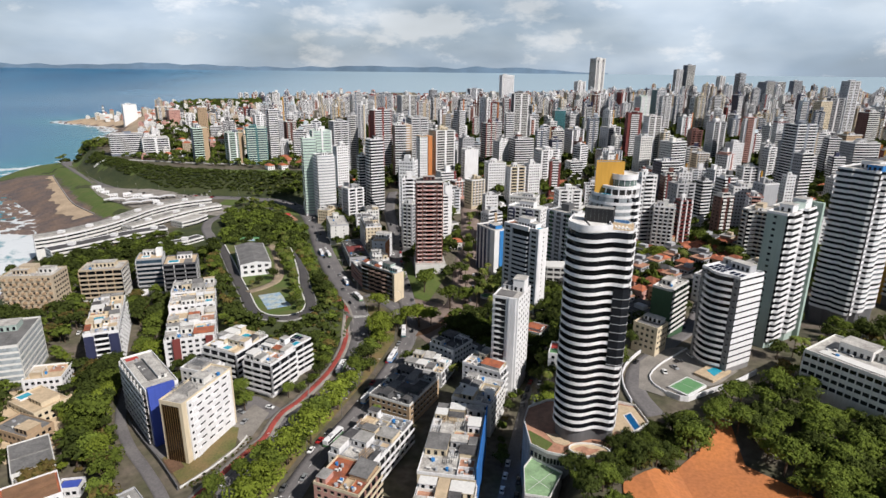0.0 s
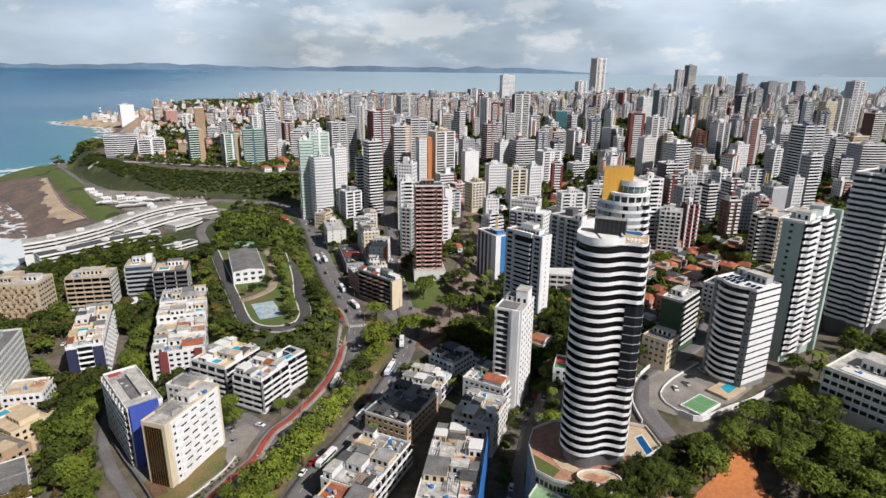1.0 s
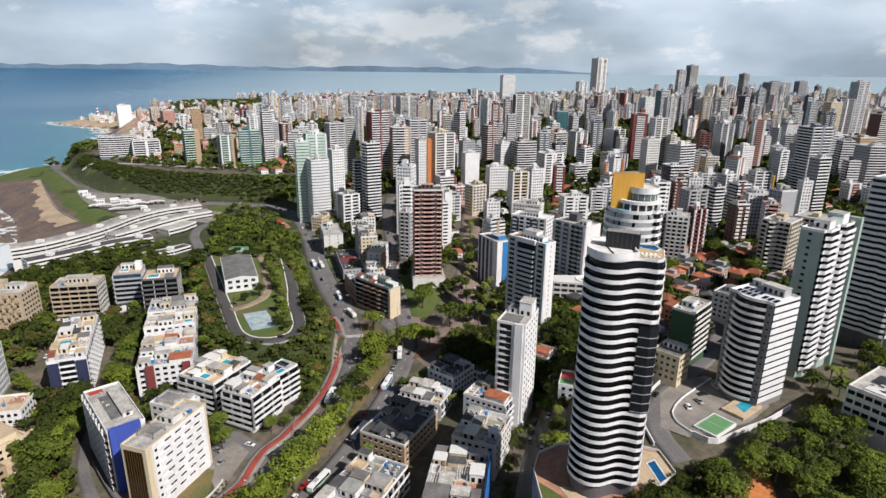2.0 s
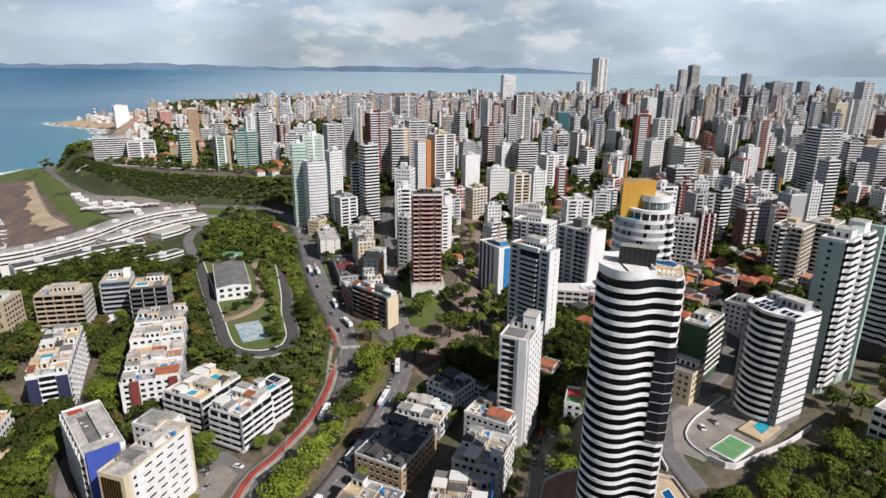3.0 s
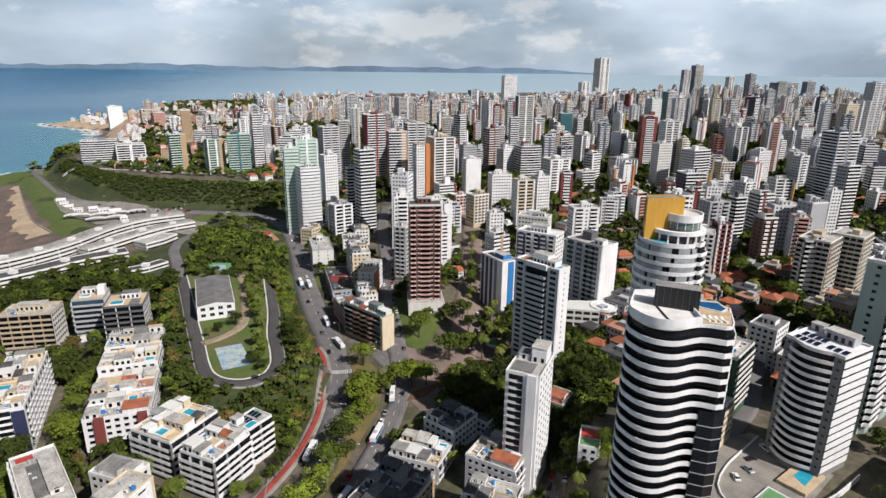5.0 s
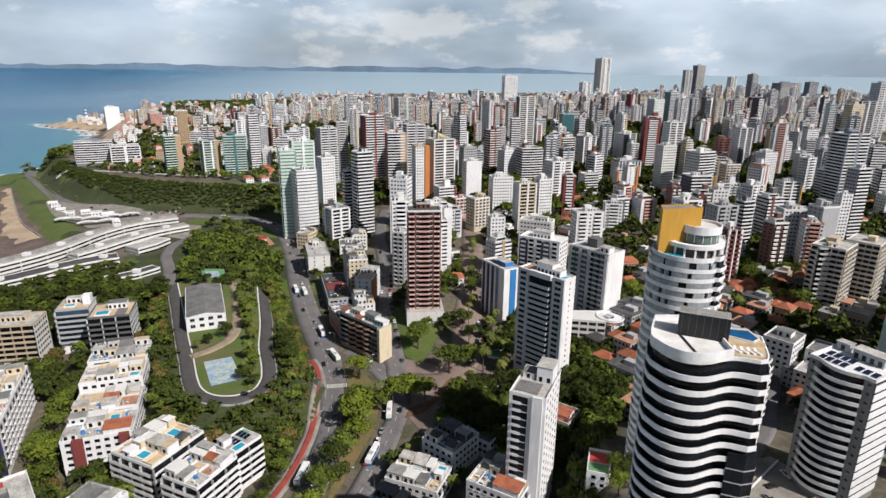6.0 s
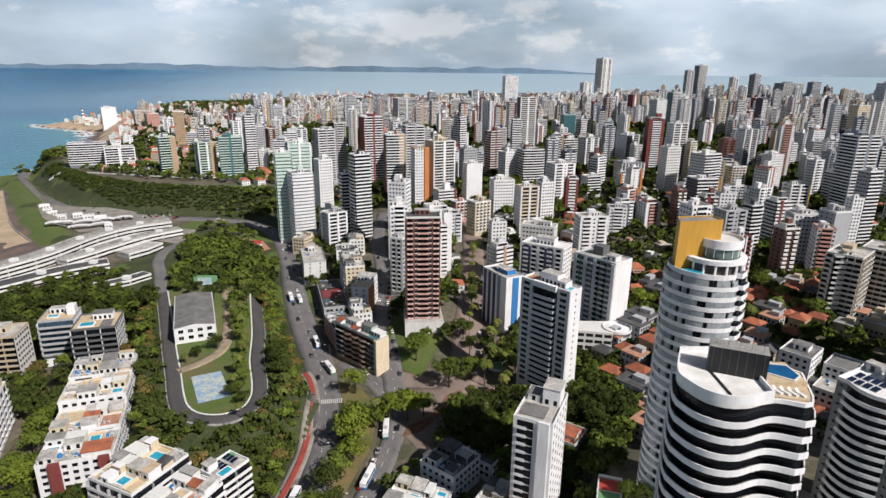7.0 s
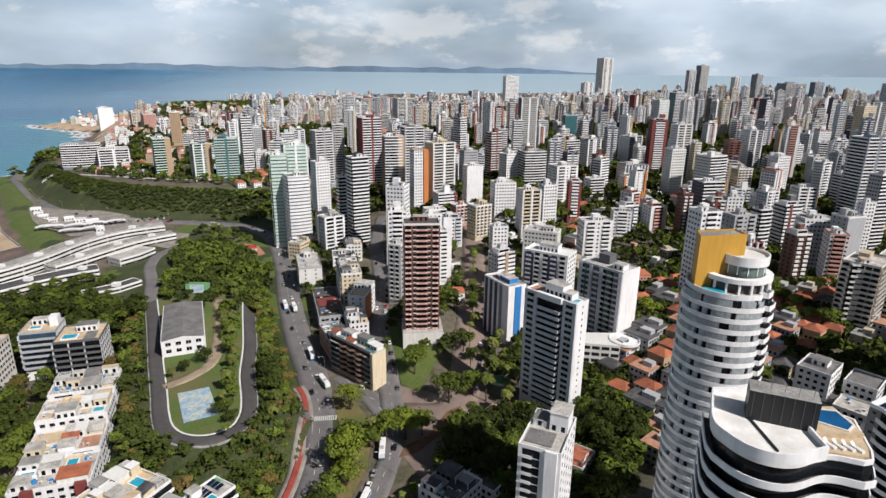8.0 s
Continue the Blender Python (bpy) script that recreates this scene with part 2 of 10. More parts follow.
class Geo:
    """Gathers faces with material slots, then makes one mesh."""

    def __init__(self):
        self.v, self.f, self.m = [], [], []

    def face(self, pts, m=0):
        i = len(self.v)
        self.v += [tuple(p) for p in pts]
        self.f.append(tuple(range(i, i + len(pts))))
        self.m.append(m)

    def box(self, x0, y0, z0, x1, y1, z1, m=0, top=None):
        i = len(self.v)
        self.v += [(x0, y0, z0), (x1, y0, z0), (x1, y1, z0), (x0, y1, z0), (x0, y0, z1), (x1, y0, z1), (x1, y1, z1), (x0, y1, z1)]
        self.f += [(i, i + 3, i + 2, i + 1), (i + 4, i + 5, i + 6, i + 7), (i, i + 1, i + 5, i + 4), (i + 1, i + 2, i + 6, i + 5),
                   (i + 2, i + 3, i + 7, i + 6), (i + 3, i, i + 4, i + 7)]
        self.m += [m, m if top is None else top, m, m, m, m]

    def prism(self, poly, z0, z1, m=0, top=None):
        i, n = len(self.v), len(poly)
        self.v += [(x, y, z0) for x, y in poly] + [(x, y, z1) for x, y in poly]
        for k in range(n):
            j = (k + 1) % n
            self.f.append((i + k, i + j, i + n + j, i + n + k))
            self.m.append(m)
        self.f.append(tuple(i + n + k for k in range(n)))
        self.m.append(m if top is None else top)
        self.f.append(tuple(i + k for k in reversed(range(n))))
        self.m.append(m)

    def belt(self, inner, outer, z0, z1, m=0, close=False):
        """A wall that runs between two lines of points, from z0 to z1."""
        i, n = len(self.v), len(inner)
        for (a, b), (c, d) in zip(inner, outer):
            self.v += [(a, b, z0), (c, d, z0), (c, d, z1), (a, b, z1)]
        for k in range(n if close else n - 1):
            p, q = i + 4 * k, i + 4 * ((k + 1) % n)
            for s in range(4):
                t = (s + 1) % 4
                self.f.append((p + s, q + s, q + t, p + t))
                self.m.append(m)
        if not close:
            e = i + 4 * (n - 1)
            self.f += [(i, i + 1, i + 2, i + 3), (e + 3, e + 2, e + 1, e)]
            self.m += [m, m]

    def strip(self, line, z0, z1, m=0):
        """A thin skin along a line."""
        for a, b in zip(line, line[1:]):
            self.face([(*a, z0), (*b, z0), (*b, z1), (*a, z1)], m)

    def add(self, other, dx=0, dy=0, dz=0):
        i = len(self.v)
        self.v += [(x + dx, y + dy, z + dz) for x, y, z in other.v]
        self.f += [tuple(k + i for k in f) for f in other.f]
        self.m += other.m

    def mesh(self, name, mats, smooth=False):
        me = bpy.data.meshes.new(name)
        me.from_pydata(self.v, [], self.f)
        for m in mats:
            me.materials.append(m)
        me.polygons.foreach_set("material_index", self.m)
        if smooth or 12 < len(self.f) < 4000:
            me.polygons.foreach_set("use_smooth", [True] * len(self.f))
            if not smooth:
                me.set_sharp_from_angle(angle=radians(32))
        me.update()
        return me


def part(name, mesh, parent, at=(0, 0, 0), rz=0.0, label=""):
    ob = new(name, mesh)
    ob.parent = parent
    ob.location, ob.rotation_euler = at, (0, 0, rz)
    return tagged(ob, label)


def thing(name, label, category, x, y, z, rz=0.0, group="", kind=""):
    ob = new(name)
    ob.location, ob.rotation_euler = (x, y, z), (0, 0, radians(rz))
    ob.empty_display_size = 1.0
    return tagged(ob, label, category, group, kind)


def smooth01(a, b, v):
    t = min(1.0, max(0.0, (v - a) / (b - a)))
    return t * t * (3 - 2 * t)


def near_line(x, y, line):
    """Distance of (x, y) from a broken line."""
    best = 1e9
    for (ax, ay), (bx, by) in zip(line, line[1:]):
        dx, dy = bx - ax, by - ay
        t = min(1.0, max(0.0, ((x - ax) * dx + (y - ay) * dy) / (dx * dx + dy * dy)))
        best = min(best, math.hypot(x - ax - t * dx, y - ay - t * dy))
    return best


def inside(x, y, poly):
    hit = False
    for (ax, ay), (bx, by) in zip(poly, poly[1:] + poly[:1]):
        if (ay > y) != (by > y) and x < (bx - ax) * (y - ay) / (by - ay) + ax:
            hit = not hit
    return hit


def curve_line(pts, step=3.0):
    """A smooth line through the points, in even steps."""
    out = []
    p = [pts[0]] + list(pts) + [pts[-1]]
    for a, b, c, d in zip(p, p[1:], p[2:], p[3:]):
        n = max(1, int(math.dist(b, c) / step))
        for k in range(n):
            t = k / n
            out.append(tuple(0.5 * (2 * b[i] + (c[i] - a[i]) * t + (2 * a[i] - 5 * b[i] + 4 * c[i] - d[i]) * t * t
                                    + (3 * b[i] - a[i] - 3 * c[i] + d[i]) * t ** 3) for i in range(2)))
    out.append(tuple(pts[-1]))
    return out


def shifted(line, off, close=False):
    """The line moved to its right-hand side by off."""
    out, n = [], len(line)
    for i, (x, y) in enumerate(line):
        if close:
            a, b = line[i - 1], line[(i + 1) % n]
        else:
            a, b = line[max(0, i - 1)], line[min(n - 1, i + 1)]
        d1 = Vector((x - a[0], y - a[1]))
        d2 = Vector((b[0] - x, b[1] - y))
        d1 = d1.normalized() if d1.length > 1e-6 else d2.normalized()
        d2 = d2.normalized() if d2.length > 1e-6 else d1
        s = d1 + d2
        s = s.normalized() if s.length > 1e-6 else d1
        k = 1.0 / max(0.5, s.dot(d1))
        out.append((x + s.y * off * k, y - s.x * off * k))
    return out


# ---- the lie of the land ----
SEA = -10.0
COAST = [(-340, -100), (-346, 380), (-356, 409), (-380, 459), (-392, 505), (-420, 545), (-456, 600), (-492, 650), (-585, 735), (-655, 805),
         (-690, 870), (-705, 930), (-650, 994), (-612, 1075), (-680, 1160), (-745, 1321), (-840, 1520), (-950, 1640), (-1130, 1730),
         (-1140, 1830), (-1060, 1920), (-1000, 2100), (-842, 2671), (-644, 3041), (-300, 3300)]
PARK_AXIS = [(-98, 329), (-113, 352), (-148, 430)]


def coast_x(y):
    if y <= COAST[0][1]:
        return COAST[0][0]
    for (ax, ay), (bx, by) in zip(COAST, COAST[1:]):
        if y <= by:
            return ax + (bx - ax) * (y - ay) / (by - ay)
    return COAST[-1][0] + (y - COAST[-1][1]) * 3.0


SEA_WALL = [(-556, 828), (-488, 738), (-425, 658), (-368, 602)]
SPUR = [(-584, 886), (-555, 856), (-508, 800), (-443, 715), (-388, 650), (-338, 598)]


def bluff_foot(x):
    return 703 + 5.3e-5 * max(0.0, -x - 230) ** 2.6


def bell(x, y, cx, cy, sx, sy):
    return math.exp(-((x - cx) / sx) ** 2 - ((y - cy) / sy) ** 2)


def land(x, y):
    """Height of the ground."""
    z = 2.0 + 13.0 * smooth01(420, 640, y) * smooth01(-130, -40, x)
    z += 6.0 * smooth01(-150, -230, x) * smooth01(420, 300, y)
    d = near_line(x, y, PARK_AXIS)
    z += 17.0 * smooth01(43, 28, d)
    hill = smooth01(29, 48, x - 0.22 * max(0.0, y - 190)) * smooth01(330, 265, y)
    z += 23.0 * hill * (1 - 0.30 * smooth01(212, 175, y) * smooth01(70, 85, x))
    z += 12.0 * smooth01(60, 110, x) * smooth01(270, 330, y) * smooth01(560, 440, y)
    z += 7.0 * smooth01(20, 60, x) * smooth01(310, 345, y) * smooth01(520, 420, y)
    z += 14.0 * bell(x, y, -6, 432, 30, 45)
    foot = bluff_foot(x)
    z += 22.0 * smooth01(foot, foot + 46, y) * smooth01(-120, -170, x)
    z += 6.0 * smooth01(19, 5, near_line(x, y, SPUR)) if -640 < x < -320 and 560 < y < 900 else 0.0
    z += 10.0 * smooth01(700, 1100, y) * smooth01(-150, 100, x) + 22.0 * bell(x, y, 500, 1700, 900, 600)
    z += 3.0 * bell(x, y, -700, 2050, 240, 260)
    z += 2.5 * noise.noise((x * 0.006, y * 0.006, 3.0)) * smooth01(500, 800, y)
    off = x - coast_x(y)
    shore = smooth01(-30, 95, off) * smooth01(3560 + 0.25 * x, 3360 + 0.25 * x, y)
    return SEA - 9 + (z - SEA + 9) * shore


def graded(stops):
    """Coordinates from stops of (place, step)."""
    out = []
    for (a, sa), (b, _) in zip(stops, stops[1:]):
        n = max(1, round((b - a) / sa))
        out += [a + (b - a) * k / n for k in range(n)]
    return out + [stops[-1][0]]


def sheet(name, xs, ys, height, mats, pick=None):
    nx = len(xs)
    v = [(x, y, height(x, y)) for y in ys for x in xs]
    f, mi = [], []
    for j in range(len(ys) - 1):
        for i in range(nx - 1):
            k = j * nx + i
            f.append((k, k + 1, k + nx + 1, k + nx))
            mi.append(pick(0.5 * (xs[i] + xs[i + 1]), 0.5 * (ys[j] + ys[j + 1]), v[k][2]) if pick else 0)
    me = bpy.data.meshes.new(name)
    me.from_pydata(v, [], f)
    for m in mats:
        me.materials.append(m)
    me.polygons.foreach_set("material_index", mi)
    me.polygons.foreach_set("use_smooth", [True] * len(f))
    return me


TOWN = material("town_ground", (0.15, 0.122, 0.095), 0.95, var=0.5, scale=0.06, fine=0.35, tint=(0.065, 0.068, 0.032))


def ground_kind(x, y, z):
    off = x - coast_x(y)
    n = noise.noise((x * 0.02, y * 0.02, 0.0))
    if near_line(x, y, SPUR) < 15 + 4 * n or (x < -560 and 840 < y < 985 and off > 22):
        return 4 if n > -0.25 else 1
    if off < (104 if 560 < y < 830 else 75 if y < 1100 else 100) and y < 2400:
        if 1180 < y < 1900:
            return 3 if off < 16 + 14 * n else 2
        if 560 < y < 830:
            return 3
        return 3 if off < 30 + 18 * n else 1 if off < 55 else 0
    if -640 < x < -130 and bluff_foot(x) - 2 < y < bluff_foot(x) + 58:
        return 4 if y > bluff_foot(x) + 44 + 40 * n else 1
    if -260 < x < -60 and 430 < y < 700 and x < -75 - 0.28 * (y - 430):
        return 4 if n > 0.1 else 1
    if bell(x, y, -700, 2050, 240, 260) > 0.3 or near_line(x, y, PARK_AXIS) < 55:
        return 1
    return 0


xs = graded([(-1700, 60), (-720, 12), (-640, 6), (-300, 6), (-180, 4), (220, 6), (320, 30), (1200, 70), (4600, 0)])
ys = graded([(-150, 40), (130, 4), (480, 6), (880, 12), (1060, 30), (2000, 60), (3900, 0)])
tagged(new("ground", sheet("ground", xs, ys, land, [TOWN, SCRUB, SAND, ROCK, GRASS], ground_kind)), "town ground of worn concrete, earth and scrub", "ground", kind="structure")


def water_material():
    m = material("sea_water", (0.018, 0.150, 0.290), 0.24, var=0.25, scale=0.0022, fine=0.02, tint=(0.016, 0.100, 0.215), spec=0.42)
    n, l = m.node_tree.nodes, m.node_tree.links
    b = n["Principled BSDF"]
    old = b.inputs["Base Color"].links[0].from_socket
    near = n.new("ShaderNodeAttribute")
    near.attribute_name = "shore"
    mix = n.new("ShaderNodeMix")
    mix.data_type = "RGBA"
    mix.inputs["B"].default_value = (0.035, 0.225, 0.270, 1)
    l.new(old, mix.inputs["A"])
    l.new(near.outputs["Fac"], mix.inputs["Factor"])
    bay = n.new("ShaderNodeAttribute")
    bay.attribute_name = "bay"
    # Sky sheen on the far bay, mixed into the water's base colour.
    sky_sheen = n.new("ShaderNodeMix")
    sky_sheen.data_type = "RGBA"
    sky_sheen.inputs["B"].default_value = (0.38, 0.50, 0.57, 1)
    l.new(mix.outputs["Result"], sky_sheen.inputs["A"])
    l.new(bay.outputs["Fac"], sky_sheen.inputs["Factor"])
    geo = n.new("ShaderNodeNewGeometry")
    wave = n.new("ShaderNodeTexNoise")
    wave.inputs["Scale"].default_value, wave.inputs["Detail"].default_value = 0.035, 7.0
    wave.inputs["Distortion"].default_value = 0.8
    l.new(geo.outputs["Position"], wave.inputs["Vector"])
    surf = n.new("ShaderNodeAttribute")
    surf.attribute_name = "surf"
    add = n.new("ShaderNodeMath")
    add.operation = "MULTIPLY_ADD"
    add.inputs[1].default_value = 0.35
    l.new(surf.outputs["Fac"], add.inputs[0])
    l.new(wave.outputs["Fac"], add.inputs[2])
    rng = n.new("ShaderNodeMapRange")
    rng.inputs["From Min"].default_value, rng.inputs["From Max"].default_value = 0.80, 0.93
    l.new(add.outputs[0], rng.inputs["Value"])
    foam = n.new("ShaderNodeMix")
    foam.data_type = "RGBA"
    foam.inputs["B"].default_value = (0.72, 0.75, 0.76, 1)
    l.new(sky_sheen.outputs["Result"], foam.inputs["A"])
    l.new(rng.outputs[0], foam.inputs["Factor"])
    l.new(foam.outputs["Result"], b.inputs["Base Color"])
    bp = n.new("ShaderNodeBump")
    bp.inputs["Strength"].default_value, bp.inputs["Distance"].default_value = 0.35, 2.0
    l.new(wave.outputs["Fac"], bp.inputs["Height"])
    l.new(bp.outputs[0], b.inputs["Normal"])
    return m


def sea_level(x, y):
    """The sea; far out the sheet is lifted to the height of the true horizon."""
    return SEA + 128.0 * max(0.0, (y - 3300) / 1600) ** 1.3


sx = graded([(-4600, 200), (-1600, 40), (-1200, 16), (-280, 100), (0, 250), (4600, 0)])
sy = graded([(-400, 100), (300, 14), (1100, 20), (2000, 60), (3300, 100), (4900, 0)])
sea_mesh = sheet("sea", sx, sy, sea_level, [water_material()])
for key, reach in (("shore", 260.0), ("surf", 95.0)):
    at = sea_mesh.attributes.new(key, "FLOAT", "POINT")
    val = []
    for p in sea_mesh.vertices:
        d = coast_x(p.co.y) + 18 - p.co.x
        k = max(0.0, 1 - abs(d) / reach) if p.co.y < 2300 else 0.0
        if key == "surf":
            k *= 1.6 if p.co.y < 720 else 1.7 if 940 < p.co.y < 1800 else 0.85
        val.append(k)
    at.data.foreach_set("value", val)
# How much painted sheen: grows with distance, fades out to the left.
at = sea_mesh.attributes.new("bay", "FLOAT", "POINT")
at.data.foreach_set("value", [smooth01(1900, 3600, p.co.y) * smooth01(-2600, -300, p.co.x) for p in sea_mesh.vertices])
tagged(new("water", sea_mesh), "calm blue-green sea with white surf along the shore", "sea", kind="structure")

far = Geo()
n_far = 160
# Blue-grey haze over the wooded land is painted into its base colour.
HAZED_LAND = material("hazed_hills", (0.13, 0.20, 0.28), 1.0, var=0.25, scale=0.002, fine=0.01)
ridge = []
for k in range(n_far + 1):
    x = -4300 + 5600 * k / n_far
    fade = smooth01(1300, 600, x)
    top = 26 + 14 * noise.noise((x * 0.0011, 0, 5)) + 9 * noise.noise((x * 0.006, 0, 9))
    ridge.append((x, 4880, SEA + 122, SEA + 124 + max(1.0, 1.5 * top) * (0.25 + 0.75 * fade)))
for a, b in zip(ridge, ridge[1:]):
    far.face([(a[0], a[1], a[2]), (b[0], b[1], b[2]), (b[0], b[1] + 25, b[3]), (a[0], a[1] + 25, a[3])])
tagged(new("backdrop", far.mesh("backdrop", [HAZED_LAND], True)), "low blue-grey wooded island across the bay", "distant hills", kind="structure")


def drape(name, label, poly, mat, lift=0.15, step=5.0, category="paving"):
    """A patch that follows the ground."""
    from mathutils.geometry import delaunay_2d_cdt
    rim = []
    for a, b in zip(poly, poly[1:] + poly[:1]):
        n = max(1, int(math.dist(a, b) / step))
        rim += [(a[0] + (b[0] - a[0]) * k / n, a[1] + (b[1] - a[1]) * k / n) for k in range(n)]
    x0, x1 = min(p[0] for p in rim), max(p[0] for p in rim)
    y0, y1 = min(p[1] for p in rim), max(p[1] for p in rim)
    pts = list(rim)
    y = y0 + step * 0.5
    while y < y1:
        x = x0 + step * 0.5
        while x < x1:
            if inside(x, y, rim):
                pts.append((x, y))
            x += step
        y += step
    n = len(rim)
    vs, _, fs, *_ = delaunay_2d_cdt([Vector(p) for p in pts], [], [list(range(n))], 1, 1e-4)
    me = bpy.data.meshes.new(name)
    vv = [(p.x, p.y, land(p.x, p.y) + lift) for p in vs]
    me.from_pydata(vv, [], [tuple(f) for f in fs])
    me.materials.append(mat)
    me.update()
    for p in me.polygons:
        if p.normal.z < 0:
            p.flip()
    return tagged(new(name, me), label, category, kind="structure")


def ribbon(name, label, pts, width, mat, lift=0.25, kerb=0.0, category="road", line=None):
    """A band along a smooth line, with kerb-high sides that go down into the ground."""
    line = line or curve_line(pts, 3.0)
    g = Geo()
    offs = [width * (k / 4 - 0.5) for k in range(5)]
    rows = [shifted(line, o) for o in offs]
    n = len(line)
    top = [[(x, y, land(x, y) + lift) for x, y in r] for r in rows]
    for i in range(n - 1):
        for k in range(4):
            g.face([top[k][i], top[k + 1][i], top[k + 1][i + 1], top[k][i + 1]][::-1])
        for k, s in ((0, 1), (4, -1)):
            a, b = top[k][i], top[k][i + 1]
            q = [a, b, (b[0], b[1], b[2] - 0.6), (a[0], a[1], a[2] - 0.6)]
            g.face(q if s > 0 else q[::-1])
    me = g.mesh(name, [mat])
    bm = bmesh.new()
    bm.from_mesh(me)
    bmesh.ops.remove_doubles(bm, verts=bm.verts, dist=0.01)
    bmesh.ops.recalc_face_normals(bm, faces=bm.faces)
    bm.to_mesh(me)
    bm.free()
    return tagged(new(name, me), label, category, kind="structure")


# ---- trees ----


def leaf_cloud(rng, lobes, count, size):
    """Small folded leaf clumps scattered over the skins of several lobes."""
    g = Geo()
    for k in range(count):
        cx, cy, cz, r, flat = lobes[rng.randrange(len(lobes))]
        d = Vector((rng.gauss(0, 1), rng.gauss(0, 1), rng.gauss(0.25, 0.9))).normalized()
        rr = r * (0.72 + 0.36 * rng.random())
        c = Vector((cx + d.x * rr, cy + d.y * rr, cz + d.z * rr * flat))
        s = size * (0.6 + 0.8 * rng.random())
        nrm = (d + Vector((rng.uniform(-0.7, 0.7), rng.uniform(-0.7, 0.7), rng.uniform(-0.2, 0.9)))).normalized()
        t = nrm.orthogonal().normalized()
        t.rotate(Matrix.Rotation(rng.uniform(0, 6.28), 3, nrm))
        b = nrm.cross(t)
        g.face([c - t * s, c - b * s * 0.6 - nrm * s * 0.25, c + t * s, c + b * s * 0.6 - nrm * s * 0.25])
    return g


def limb(g, a, b, ra, rb, n=6):
    a, b = Vector(a), Vector(b)
    d = (b - a).normalized()
    t = d.orthogonal().normalized()
    u = d.cross(t)
    i = len(g.v)
    for p, r in ((a, ra), (b, rb)):
        for k in range(n):
            w = 6.2832 * k / n
            q = p + t * r * math.cos(w) + u * r * math.sin(w)
            g.v.append(tuple(q))
    for k in range(n):
        g.f.append((i + k, i + (k + 1) % n, i + n + (k + 1) % n, i + n + k))
        g.m.append(0)


def tree_meshes(seed, height, spread, leaf, flat=0.75, count=420, size=0.75, tall=0.45):
    rng = random.Random(seed)
    trunk = Geo()
    fork = height * tall
    limb(trunk, (0, 0, -0.6), (0.2, 0.1, fork), 0.035 * height, 0.022 * height, 7)
    lobes = []
    for k in range(9):
        w = 6.2832 * k / 8 + rng.uniform(-0.4, 0.4)
        out = spread * (0.62 if k < 8 else 0.05) * rng.uniform(0.55, 1.1)
        z = height * rng.uniform(0.62, 0.84) if k < 8 else height * 0.84
        p = (math.cos(w) * out, math.sin(w) * out, z)
        limb(trunk, (0.2, 0.1, fork * rng.uniform(0.75, 1.0)), p, 0.014 * height, 0.004 * height, 4)
        lobes.append((*p, spread * rng.uniform(0.28, 0.52), flat))
        if k % 2 == 0:
            lobes.append((p[0] * 0.5 + rng.uniform(-0.6, 0.6), p[1] * 0.5 + rng.uniform(-0.6, 0.6), p[2] + height * 0.06, spread * rng.uniform(0.2, 0.36), flat))
    return trunk.mesh("trunk", [BARK], True), leaf_cloud(rng, lobes, count, size).mesh("crown", [leaf])


def palm_meshes(seed, height):
    rng = random.Random(seed)
    trunk, crown = Geo(), Geo()
    p = Vector((0, 0, -0.5))
    for k in range(5):
        q = p + Vector((rng.uniform(-0.12, 0.12), rng.uniform(-0.12, 0.12), (height + 0.5) / 5))
        limb(trunk, p, q, 0.26 - 0.02 * k, 0.24 - 0.02 * k, 6)
        p = q
    for k in range(22):
        w, rise = 6.2832 * k / 22 + rng.uniform(-0.15, 0.15), rng.uniform(-0.2, 1.0)
        d = Vector((math.cos(w), math.sin(w), 0))
        s = d.cross(Vector((0, 0, 1)))
        a, width = p.copy(), 0.18
        for j in range(5):
            b = a + d * 0.62 + Vector((0, 0, 0.55 * rise - 0.30 * j * (0.8 + 0.3 * rise)))
            wb = (0.55, 0.75, 0.7, 0.45, 0.05)[j]
            crown.face([a, b, b + s * wb - Vector((0, 0, wb * 0.45)), a + s * width - Vector((0, 0, width * 0.45))])
            crown.face([b, a, a - s * width - Vector((0, 0, width * 0.45)), b - s * wb - Vector((0, 0, wb * 0.45))])
            a, width = b, wb
    return trunk.mesh("trunk", [BARK], True), crown.mesh("crown", [PALM])


